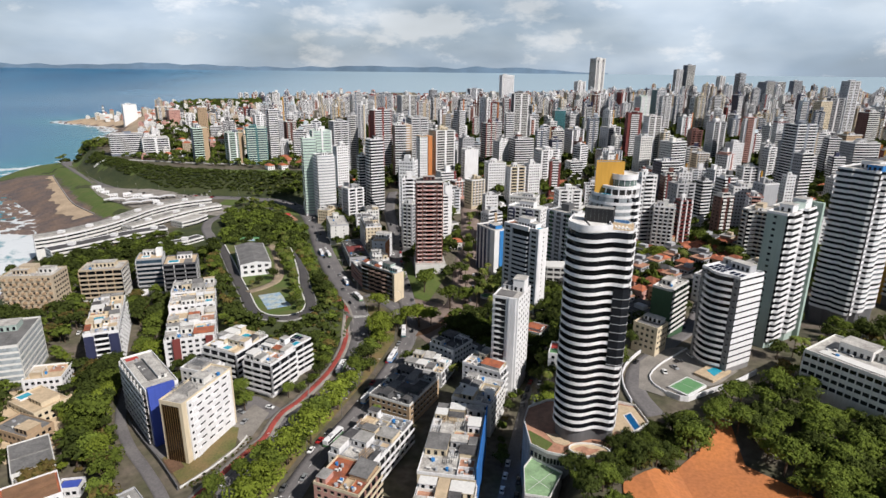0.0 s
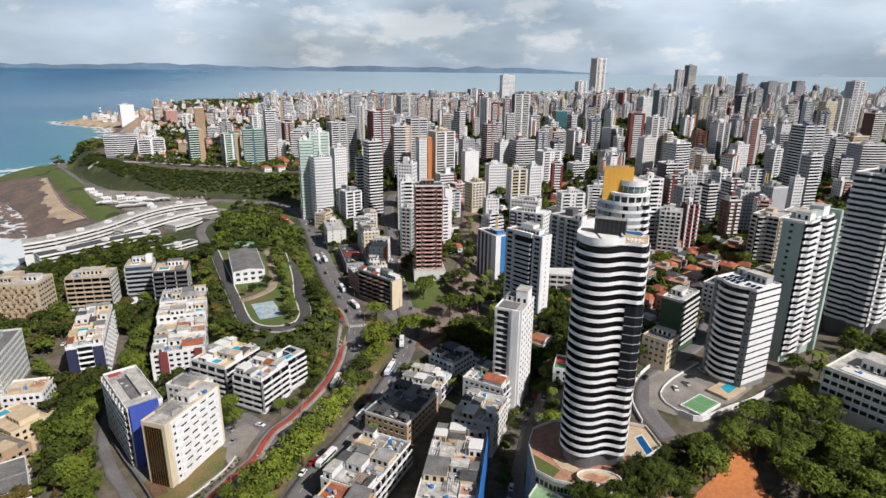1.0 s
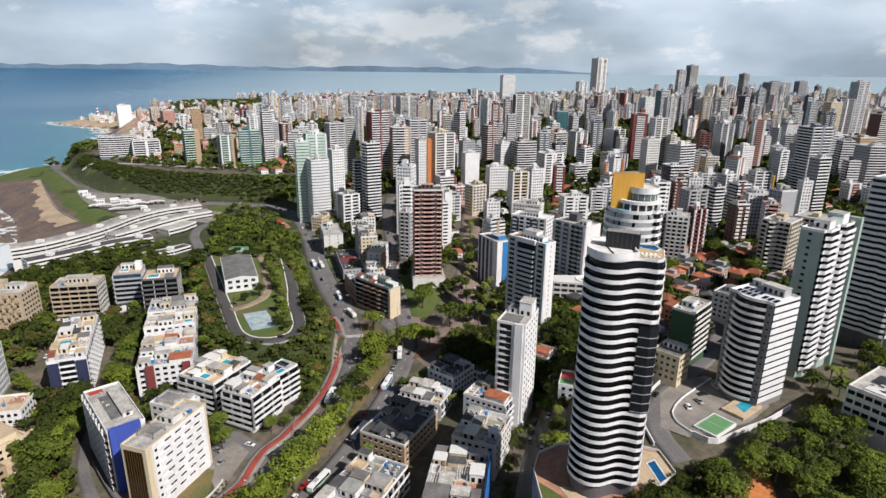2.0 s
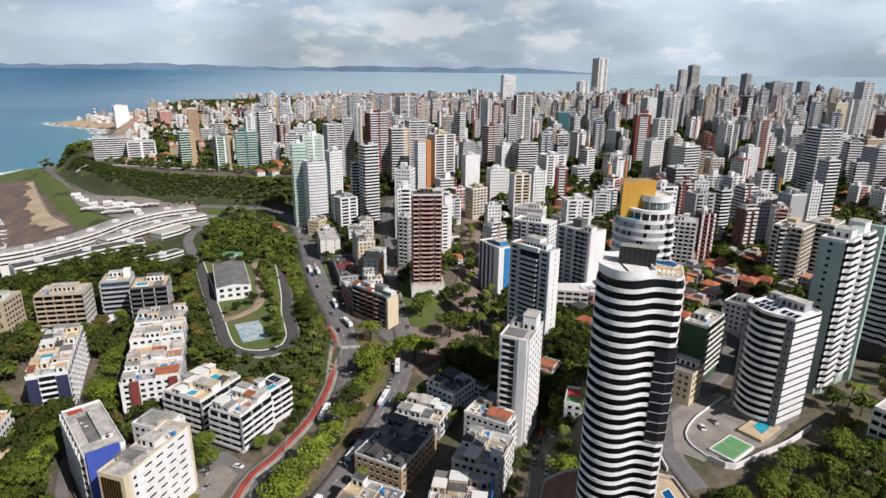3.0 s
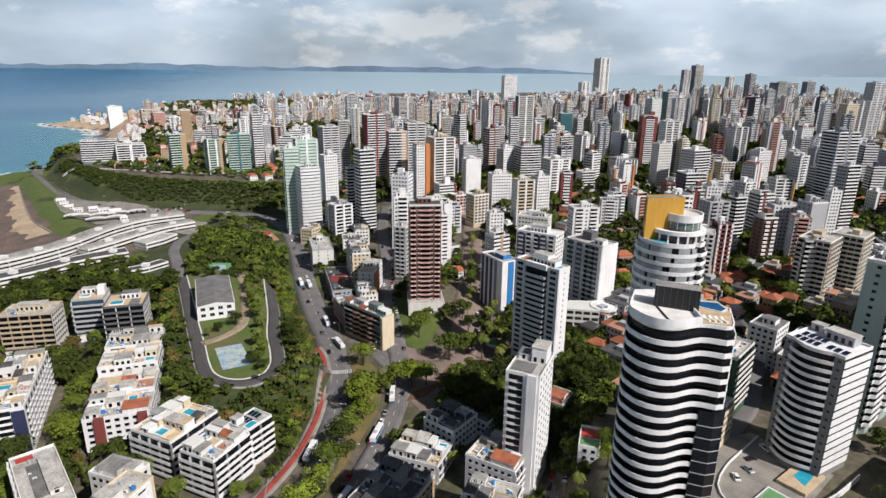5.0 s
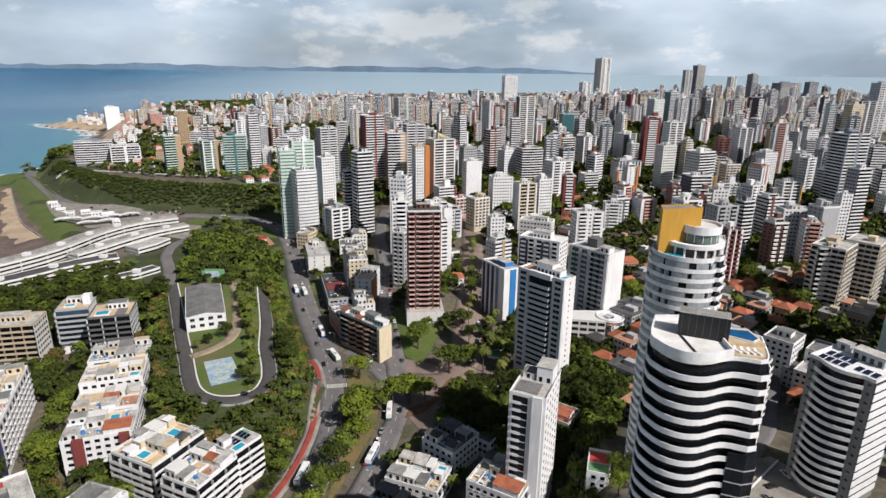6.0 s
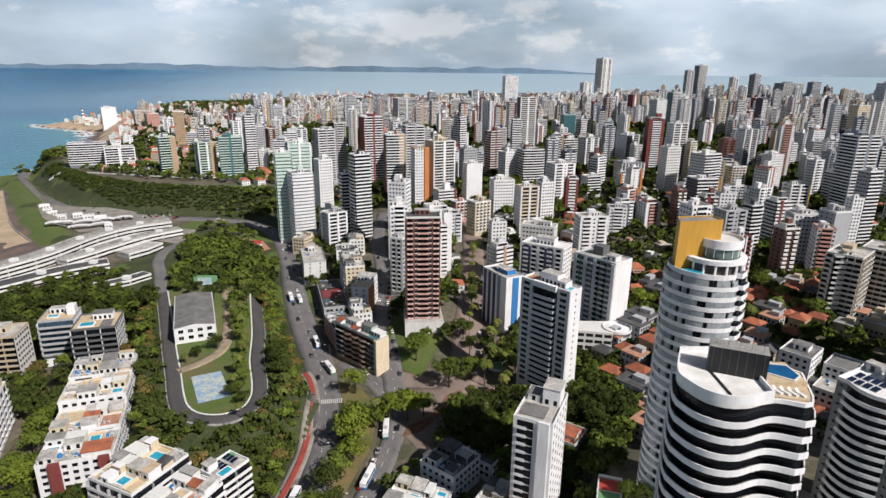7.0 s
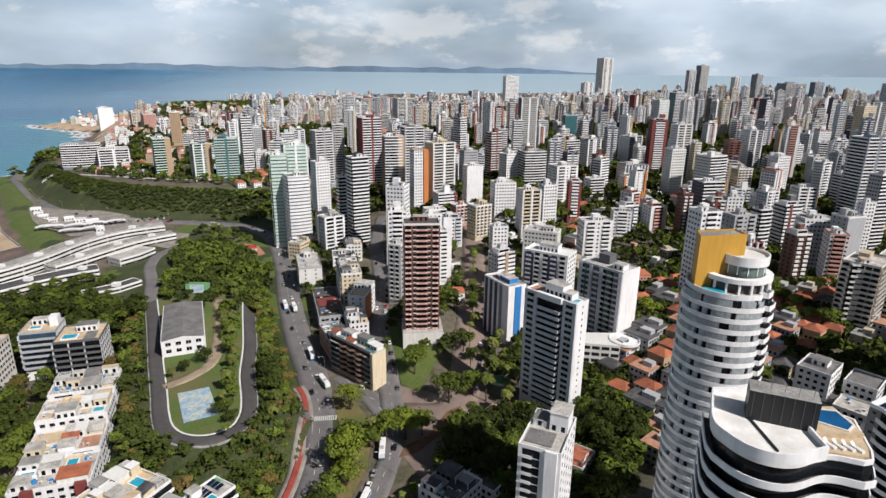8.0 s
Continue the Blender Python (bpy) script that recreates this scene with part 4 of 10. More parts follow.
def roof_item(top, what, x, y, a, b, z, rest, rng):
    """Something that stands on a roof: a and b are its sizes."""
    g = Geo()
    h = rest[0] if rest else 2.6
    if what == "pool":
        g.box(x - a / 2 - 0.5, y - b / 2 - 0.5, z, x + a / 2 + 0.5, y + b / 2 + 0.5, z + 0.55, 0)
        basin = part("pool", g.mesh("pool", [WHITE]), top, label="small turquoise roof pool")
        g = Geo()
        g.box(x - a / 2, y - b / 2, z + 0.552, x + a / 2, y + b / 2, z + 0.6, 0)
        part("water", g.mesh("water", [POOL]), basin)
    elif what == "room":
        m = rest[1] if len(rest) > 1 else WHITE
        g.box(x - a / 2, y - b / 2, z, x + a / 2, y + b / 2, z + h, 0, 1)
        g.box(x - a / 2 - 0.25, y - b / 2 - 0.25, z + h, x + a / 2 + 0.25, y + b / 2 + 0.25, z + h + 0.2, 0, 1)
        n = max(1, int(a / 2.2))
        for k in range(n):
            u = x - a / 2 + a * (k + 0.5) / n
            g.box(u - 0.6, y - b / 2 - 0.04, z + 0.3, u + 0.6, y - b / 2 + 0.1, z + 2.1, 2)
        part("penthouse", g.mesh("penthouse", [m, rest[2] if len(rest) > 2 else PALEROOF, GLASS]), top)
    elif what == "tiles":
        m = Geo()
        m.face([(x - a / 2, y - b / 2, z + h), (x + a / 2, y - b / 2, z + h), (x + a / 2, y, z + h + 1.2), (x - a / 2, y, z + h + 1.2)])
        m.face([(x - a / 2, y, z + h + 1.2), (x + a / 2, y, z + h + 1.2), (x + a / 2, y + b / 2, z + h), (x - a / 2, y + b / 2, z + h)])
        m.box(x - a / 2 + 0.3, y - b / 2 + 0.3, z, x + a / 2 - 0.3, y + b / 2 - 0.3, z + h - 0.01, 1)
        part("tiled_roof", m.mesh("tiled_roof", [TILEROOF, WHITE]), top, label="clay-tiled roof house")
    elif what == "pergola":
        for k in range(4):
            g.box(x - a / 2 + (a - 0.2) * (k % 2), y - b / 2 + (b - 0.2) * (k // 2), z, x - a / 2 + (a - 0.2) * (k % 2) + 0.2, y - b / 2 + (b - 0.2) * (k // 2) + 0.2, z + 2.5, 0)
        n = max(3, int(a / 0.8))
        for k in range(n + 1):
            u = x - a / 2 + a * k / n
            g.box(u - 0.08, y - b / 2 - 0.3, z + 2.5, u + 0.08, y + b / 2 + 0.3, z + 2.7, 0)
        tagged(part("pergola", g.mesh("pergola", [rest[0] if rest else OFFWHITE]), top), kind="stuff")
    elif what == "solar":
        n, m = max(1, int(a / 1.8)), max(1, int(b / 3.2))
        me = None
        for i in range(n):
            for j in range(m):
                if me is None:
                    g.face([(-0.86, -1.5, 0.3), (0.86, -1.5, 0.3), (0.86, 1.5, 0.55), (-0.86, 1.5, 0.55)], 0)
                    g.box(-0.75, 1.2, 0, -0.65, 1.3, 0.5, 1)
                    g.box(0.65, 1.2, 0, 0.75, 1.3, 0.5, 1)
                    g.box(-0.8, -1.4, 0, 0.8, -1.3, 0.24, 1)
                    me = g.mesh("solar_panel", [SOLAR, STEEL])
                part("solar_panel", me, top, (x - a / 2 + a * (i + 0.5) / n, y - b / 2 + b * (j + 0.5) / m, z))
    elif what == "deck":
        g.box(x - a / 2, y - b / 2, z, x + a / 2, y + b / 2, z + 0.12, 0)
        part("deck", g.mesh("deck", [rest[0] if rest else TERRACE]), top)
    elif what == "sheet":
        g.prism([(x - a / 2, y - b / 2), (x + a / 2, y - b / 2), (x + a / 2, y + b / 2), (x - a / 2, y + b / 2)], z, z + 0.35, 0)
        part("roof_sheet", g.mesh("roof_sheet", [rest[0] if rest else DARKROOF]), top)
    elif what == "clutter":
        for k in range(int(h)):
            u, v = x + a * rng.uniform(-0.5, 0.5), y + b * rng.uniform(-0.5, 0.5)
            g = Geo()
            if k % 3 == 0:
                n, r, t = 8, rng.uniform(0.5, 0.8), rng.uniform(0.9, 1.4)
                g.prism([(u + r * math.cos(6.283 * i / n), v + r * math.sin(6.283 * i / n)) for i in range(n)], z, z + t, 0)
                part("tank", g.mesh("tank", [SKYBLUE if k % 2 else GREY]), top)
            else:
                s = rng.uniform(0.4, 0.9)
                g.box(u - s, v - 0.4, z, u + s, v + 0.4, z + 0.75, 0)
                g.box(u - s * 0.7, v - 0.46, z + 0.1, u + s * 0.7, v - 0.401, z + 0.65, 1)
                part("air_conditioner", g.mesh("air_conditioner", [OFFWHITE, DARKGREY]), top)
    elif what == "stair":
        g.box(x - a / 2, y - b / 2, z, x + a / 2, y + b / 2, z + h, 0)
        part("stair_head", g.mesh("stair_head", [rest[1] if len(rest) > 1 else WHITE]), top)
    elif what == "panel":
        g.box(x - a / 2, y - b / 2, z, x + a / 2, y + b / 2, z + h, 0)
        part("screen_panel", g.mesh("screen_panel", [rest[1]]), top)

# ---- roads ----
AVENUE_WEST = [(-84, 120), (-82, 175), (-74, 207), (-68, 228), (-58, 243), (-49, 262), (-48, 300), (-54, 345), (-66, 385), (-84, 430), (-104, 487),
               (-128, 565), (-155, 632), (-190, 672), (-232, 687), (-312, 697), (-362, 706), (-412, 730), (-474, 782), (-548, 864), (-596, 925), (-620, 1000), (-600, 1080)]
AVENUE_EAST = [(-66, 120), (-58, 170), (-50, 207), (-40, 232), (-29, 270), (-21, 308), (-20, 335), (-32, 362), (-52, 384)]
HILL_STREET = [(-20, 345), (-27, 385), (-37, 440), (-43, 510), (-56, 595), (-60, 680)]
PALM_STREET = [(-18, 350), (4, 352), (13, 375), (17, 420), (22, 480), (26, 560), (27, 660)]
EAST_STREET = [(17, 130), (23, 170), (31, 205), (38, 232), (46, 260), (58, 290), (66, 320)]
DRIVE = [(85, 203), (82.5, 214), (83.5, 226), (88.5, 238.5), (97.5, 250), (112, 265), (128, 284), (150, 320), (175, 360)]
WEST_LANE = [(-86, 156), (-102, 179), (-116, 195), (-131, 211), (-145, 231), (-156, 260), (-160, 285)]
CYCLE_PATH = [(-97, 160), (-89.4, 182.5), (-84.5, 195.4), (-79.7, 208), (-75.8, 217), (-74.8, 228), (-73, 237), (-68.6, 245), (-65.2, 254.5), (-61.4, 266), (-58.3, 279), (-56.5, 296), (-56.4, 312), (-58.9, 340),
              (-64.8, 362), (-70.5, 373)]
STREETS = [AVENUE_WEST, AVENUE_EAST, HILL_STREET, PALM_STREET, EAST_STREET, DRIVE, WEST_LANE]
MEDIAN = [(-75, 150), (-66, 200), (-57, 228), (-49, 240), (-41, 262), (-40, 300), (-44, 340), (-52, 365), (-40, 360), (-29, 340), (-28, 312), (-37, 272), (-48, 236), (-58, 205), (-66, 170), (-68, 150)]
drape("verge", "worn grass strip between the carriageways", MEDIAN, DRYGRASS, 0.3, 4.0, "grass")
ribbon("road", "grey asphalt carriageway of the avenue", AVENUE_WEST[:9], 11.5, ASPHALT, 0.22)
ribbon("road", "wide asphalt avenue curving towards the sea", AVENUE_WEST[7:], 15.5, ASPHALT, 0.24)
ribbon("road", "grey asphalt carriageway with parked cars", AVENUE_EAST, 9.5, ASPHALT, 0.24)
ribbon("road", "asphalt street that climbs between towers", HILL_STREET, 11, ASPHALT, 0.26)
ribbon("road", "stone-paved street lined with palms", PALM_STREET, 17, SETTS, 0.20)
ribbon("road", "narrow shaded street with parked cars", EAST_STREET, 8, ASPHALT, 0.25)
ribbon("road", "curving asphalt drive between towers", DRIVE, 8, ASPHALT, 0.28)
ribbon("road", "side lane behind a wall", WEST_LANE, 4.6, ASPHALT, 0.25)
ribbon("pavement", "pale pavement beside the cycle path", CYCLE_PATH, 6.0, PAVE, 0.34, category="pavement")
ribbon("cycle_path", "red-painted cycle path along the avenue", CYCLE_PATH, 2.6, CYCLE, 0.40, category="cycle path")

# the park on its mound
park_loop = curve_line([(-177, 446), (-153, 399), (-136, 365), (-122, 338), (-114, 322), (-107, 311), (-98, 305), (-87, 305), (-79, 312), (-78, 322), (-81, 334), (-89, 356), (-97, 385), (-110, 424), (-123, 463)], 2.0)
ribbon("road", "dark asphalt loop road round the park", None, 6.2, DARKASPHALT, 0.30, line=park_loop)
ribbon("kerb", "white kerb round the park lawn", None, 0.7, OFFWHITE, 0.45, category="kerb", line=shifted(park_loop, -3.4))
ribbon("kerb", "pale kerb outside the loop road", None, 0.5, CONCRETE, 0.45, category="kerb", line=shifted(park_loop, 3.3))
LAWN = shifted(park_loop, -3.8)
drape("lawn", "bright mown park lawn", LAWN, LAWN_GRASS, 0.35, 4.0, "lawn")
drape("court", "worn blue sports court in the park", [(-113.5, 337.5), (-102, 343.3), (-89.6, 322), (-101.4, 315.4)], COURT, 0.5, 4.0, "sports court")
ribbon("path", "sandy footpath curving through the park", [(-122, 343), (-114, 352), (-109.5, 366), (-115, 391), (-127, 425), (-136, 445)], 6.0, SAND_PATH, 0.45, category="path")
drape("square", "brown stone paving of the junction", [(-30, 357), (-19, 372), (-6, 368), (8, 362), (18, 393), (26, 360), (22, 330), (6, 306), (-7, 307), (-17, 325), (-14, 345)], SETTS, 0.17, 4.0, "paving")
drape("bare_soil", "bare orange-brown soil under the trees", [(-16, 318), (-8, 322), (8, 344), (11, 357), (4, 352), (-4, 334), (-14, 326)], SOIL, 0.36, 3.0, "soil")
drape("verge", "planted green triangle below the brown tower", [(-31, 430), (-19, 374), (-10, 367), (-3, 386), (3, 405), (-4, 402), (-20, 400), (-24, 430)], GRASS, 0.32, 4.0, "grass")

# ---- towers that stand near the path ----
TAKEN = []


def claim(x, y, r):
    TAKEN.append((x, y, r))


def tower_wave():
    """The black and white tower with wavy balcony bands."""
    x0, y0, k0, fh = 52.8, 186.4, 0.957, 2.986
    pts = [(-8.5, 9), (-11.5, 0.5), (-11.2, -2.8), (-9.6, -5.8), (-7.0, -7.4), (-4.2, -7.5), (-1.4, -6.4), (1.2, -5.6), (3.8, -6.0), (6.2, -7.0), (7.8, -6.6),
           (9.0, -4.6), (11.8, 3.5), (5.5, 10.5)]
    pts = [(x * k0, y * k0) for x, y in pts]
    sides = [curve_line(pts[0:11], 1.1), pts[10:13], pts[12:14], [pts[13], pts[0]]]
    st = {"sides": [("b", 1.1, 0.92, 60), ("b", 0.7, 0.9, 60), ("w", 3.2, 1.5, 1.3), ("w", 3.2, 1.5, 1.3)]}
    t = building("apartment_tower", "white and black tower with wavy balcony bands", x0, y0, 0, sides, 24, fh, st, 3.8, DARKGREY, WHITE, GLASS, WHITE,
                 z=30.1, tank=False, parapet=0.5, sink=6, category="tower")
    H = 3.8 + 24 * fh
    left = [(-8.5, 9.4), (-12.3, 0.6), (-12.0, -3.0), (-10.2, -6.5), (-7.3, -8.3), (-4.1, -8.4), (-1.2, -7.3), (1.0, -6.7), (1.6, 3), (1.4, 9.6)]
    left = [(x * k0, y * k0) for x, y in left]
    left = curve_line(left[:8], 0.9) + left[8:]
    g = Geo()
    g.prism(left, H + 0.3, H + 1.6, 0)
    part("roof_storey", g.mesh("roof_storey", [material("white_roof_coating", (0.80, 0.79, 0.77), 0.8, var=0.18, scale=0.3, fine=1.2, tint=(0.62, 0.60, 0.57))]), t, label="white-coated top storey roof")
    g = Geo()
    g.belt(shifted(left, -0.3, True), shifted(left, 0.02, True), H + 0.9, H + 2.5, 0, True)
    part("parapet", g.mesh("parapet", [WHITE]), t)
    # black-clad box for tanks, set askew
    ax, ay, bx, by, ux, uy = -6.4, 1.6, 1.9, -2.0, 1.5, 3.4
    g = Geo()
    g.prism([(ax, ay), (bx, by), (bx + ux, by + uy), (ax + ux, ay + uy)], H + 1.6, H + 6.3, 0, 1)
    box = part("water_tank", g.mesh("water_tank", [BLACKSHEET, CONCRETE]), t, label="black-clad box for lift and water tanks")
    for k in range(7):
        s = (k + 0.5) / 7
        px, py = ax + (bx - ax) * s, ay + (by - ay) * s
        g = Geo()
        turned_box(g, px, py, math.atan2(by - ay, bx - ax), 0.06, 0.07, H + 1.7, H + 6.2, 0)
        part("seam", g.mesh("seam", [DARKGREY]), box)
    for k in range(5):
        s = (k + 0.5) / 5
        g = Geo()
        limb(g, (ax + (bx - ax) * s + 0.6, ay + (by - ay) * s + 1.2, H + 6.3), (ax + (bx - ax) * s + 0.6, ay + (by - ay) * s + 1.2, H + 7.4 + 0.5 * (k % 2)), 0.05, 0.04, 5)
        part("mast", g.mesh("mast", [STEEL]), t)
    g = Geo()
    g.box(-6.0, -6.4, H + 1.6, -5.7, 1.4, H + 1.85, 0)
    part("roof_slot", g.mesh("roof_slot", [BLACKSHEET]), t)
    g = Geo()
    g.prism([(x * k0, y * k0) for x, y in ((1.8, -5.0), (7.4, -6.2), (8.6, -4.2), (11.0, 3.2), (5.5, 9), (1.9, 8))], H + 0.13, H + 0.6, 0)
    part("terrace", g.mesh("terrace", [SAND_PAVE]), t, label="sand-coloured roof terrace")
    g = Geo()
    g.box(1.9, -1.6, H + 0.61, 9.2, 5.6, H + 1.3, 0)
    part("terrace", g.mesh("terrace", [SAND_PAVE]), t)
    g = Geo()
    g.prism([(3.6, 5.0), (3.9, 1.6), (7.2, -0.9), (8.8, 0.4), (8.6, 4.0)], H + 1.31, H + 1.42, 0)
    part("pool", g.mesh("pool", [DEEPPOOL]), t, label="deep blue roof pool")
    rim = [(3.6, 5.0), (3.9, 1.6), (7.2, -0.9), (8.8, 0.4), (8.6, 4.0)]
    g = Geo()
    g.belt(rim, shifted(rim, 0.3, True), H + 1.3, H + 1.5, 0, True)
    part("pool_rim", g.mesh("pool_rim", [OFFWHITE]), t)
    g = Geo()
    black = [(x * k0, y * k0) for x, y in ((3.4, -6.0), (6.2, -7.05), (7.85, -6.65), (8.4, -5.6))]
    g.belt(shifted(black, -0.2), shifted(black, 1.14), 28.7, H - 19, 0)
    part("glazed_bay", g.mesh("glazed_bay", [GLASS]), t, label="black glazed bay between balcony bands")
    for k in range(int((H - 19 - 28.7) / fh)):
        g = Geo()
        g.belt(shifted(black, 0.9), shifted(black, 1.22), 29.1 + fh * k, 29.3 + fh * k, 0)
        part("slab_edge", g.mesh("slab_edge", [GREY]), t)
    for k in range(4):
        lx, ly = x0 + 3.2 + 1.1 * k, y0 - 3.4 - 0.3 * k
        lounger = thing("sun_lounger", "white sun lounger on the roof terrace", "lounger", lx, ly, 30.1 + H + 0.61, 20, "roof loungers")
        g = Geo()
        g.box(-0.3, -0.9, 0.0, 0.3, 0.5, 0.3, 0)
        part("seat", g.mesh("seat", [OFFWHITE]), lounger)
        g = Geo()
        g.face([(-0.3, 0.5, 0.3), (0.3, 0.5, 0.3), (0.3, 1.0, 0.75), (-0.3, 1.0, 0.75)])
        g.face([(-0.3, 1.0, 0.68), (0.3, 1.0, 0.68), (0.3, 0.5, 0.22), (-0.3, 0.5, 0.22)])
        part("backrest", g.mesh("backrest", [OFFWHITE]), lounger)
    # podium with terraces
    p = thing("podium", "cream podium with terracotta terraces, planting and pools under the tower", "podium", 0, 0, 28.5, 0)
    outline = [(31, 192), (31.4, 177), (36.5, 172.5), (43, 170.3), (50.6, 167.6), (56.2, 170.6), (60.5, 176.6), (77.6, 190.8), (76.2, 202.7), (66, 207), (42, 206), (34, 201)]
    g = Geo()
    g.prism(outline, -27, 0, 0, 1)
    part("deck", g.mesh("deck", [CONCRETE, TERRACE]), p)
    g = Geo()
    g.belt(shifted(outline, -0.25, True), shifted(outline, 0.0, True), 0.01, 1.0, 0, True)
    part("parapet", g.mesh("parapet", [OFFWHITE]), p)
    for poly, m, z, lab in (([(59.5, 177.6), (76.8, 191.2), (75.6, 201.8), (66, 205), (62.5, 196), (61.5, 186)], SAND_PAVE, 0.14, "sand-coloured pool deck"),
                            ([(60.5, 178.4), (65.5, 182.6), (64, 186), (61.2, 183)], TERRACE, 0.2, "terracotta corner of the pool deck"),
                            ([(32, 186), (32.2, 178), (36.5, 174), (39.5, 178), (36, 182)], GRASS, 0.22, "planted garden bed"),
                            ([(38, 184), (40, 179), (43.5, 177), (46, 178.5), (43.6, 184)], SAND_PAVE, 0.16, "pale paving round the entrance"),
                            ([(62.5, 199), (68, 197.5), (70, 204), (64, 205.5)], PAVE, 0.22, "pale paved court")):
        g = Geo()
        g.prism(poly, 0.005, z, 0)
        part("paving", g.mesh("paving", [m]), p, label=lab)
    for poly in ([(70, 196), (71, 186.4), (73.6, 188.4), (72.8, 197.6)], [(67.7 + 1.7 * math.cos(0.5236 * k), 184.8 + 1.4 * math.sin(0.5236 * k)) for k in range(12)]):
        g = Geo()
        g.belt(poly, shifted(poly, 0.45, True), 0.1, 0.3, 0, True)
        rim_ = part("pool_rim", g.mesh("pool_rim", [OFFWHITE]), p)
        g = Geo()
        g.prism(poly, 0.12, 0.24, 0)
        part("pool", g.mesh("pool", [DEEPPOOL]), rim_, label="blue swimming pool")
    # the rounded platform at the front, and its terracotta inlay
    oval = [(51 + 7.0 * math.cos(0.3142 * a), 172.6 + 3.9 * math.sin(0.3142 * a) - 0.10 * 7.0 * math.cos(0.3142 * a)) for a in range(20)]
    g = Geo()
    g.prism(oval, -4.0, 1.3, 0, 1)
    g.belt(shifted(oval, -0.35, True), shifted(oval, 0.02, True), 1.0, 1.9, 0, True)
    plat = part("platform", g.mesh("platform", [OFFWHITE, SAND_PAVE]), p, label="cream rounded platform")
    g = Geo()
    g.prism([(51 + (3.6 + 1.5 * math.sin(0.9425 * a)) * math.cos(0.3142 * a) - 0.6, 172.5 + (2.1 + 0.8 * math.cos(0.9425 * a)) * math.sin(0.3142 * a)) for a in range(20)], 1.301, 1.36, 0)
    part("inlay", g.mesh("inlay", [TERRACE]), plat)
    for k in range(6):
        g = Geo()
        s = (k + 0.5) / 6
        turned_box(g, 36.5 + 6.5 * s, 172.5 - 2.2 * s, math.atan2(-2.2, 6.5), 0.85, 0.08, -3.6, -1.6, 0)
        part("window", g.mesh("window", [GLASS]), p)
    for k in range(4):
        g = Geo()
        s = (k + 0.5) / 4
        turned_box(g, 31.4 + 5.1 * s, 177 - 4.5 * s, math.atan2(-4.5, 5.1), 1.2, 0.08, -3.6, -1.6, 0)
        part("window", g.mesh("window", [GLASS]), p)
    claim(54, 188, 22)


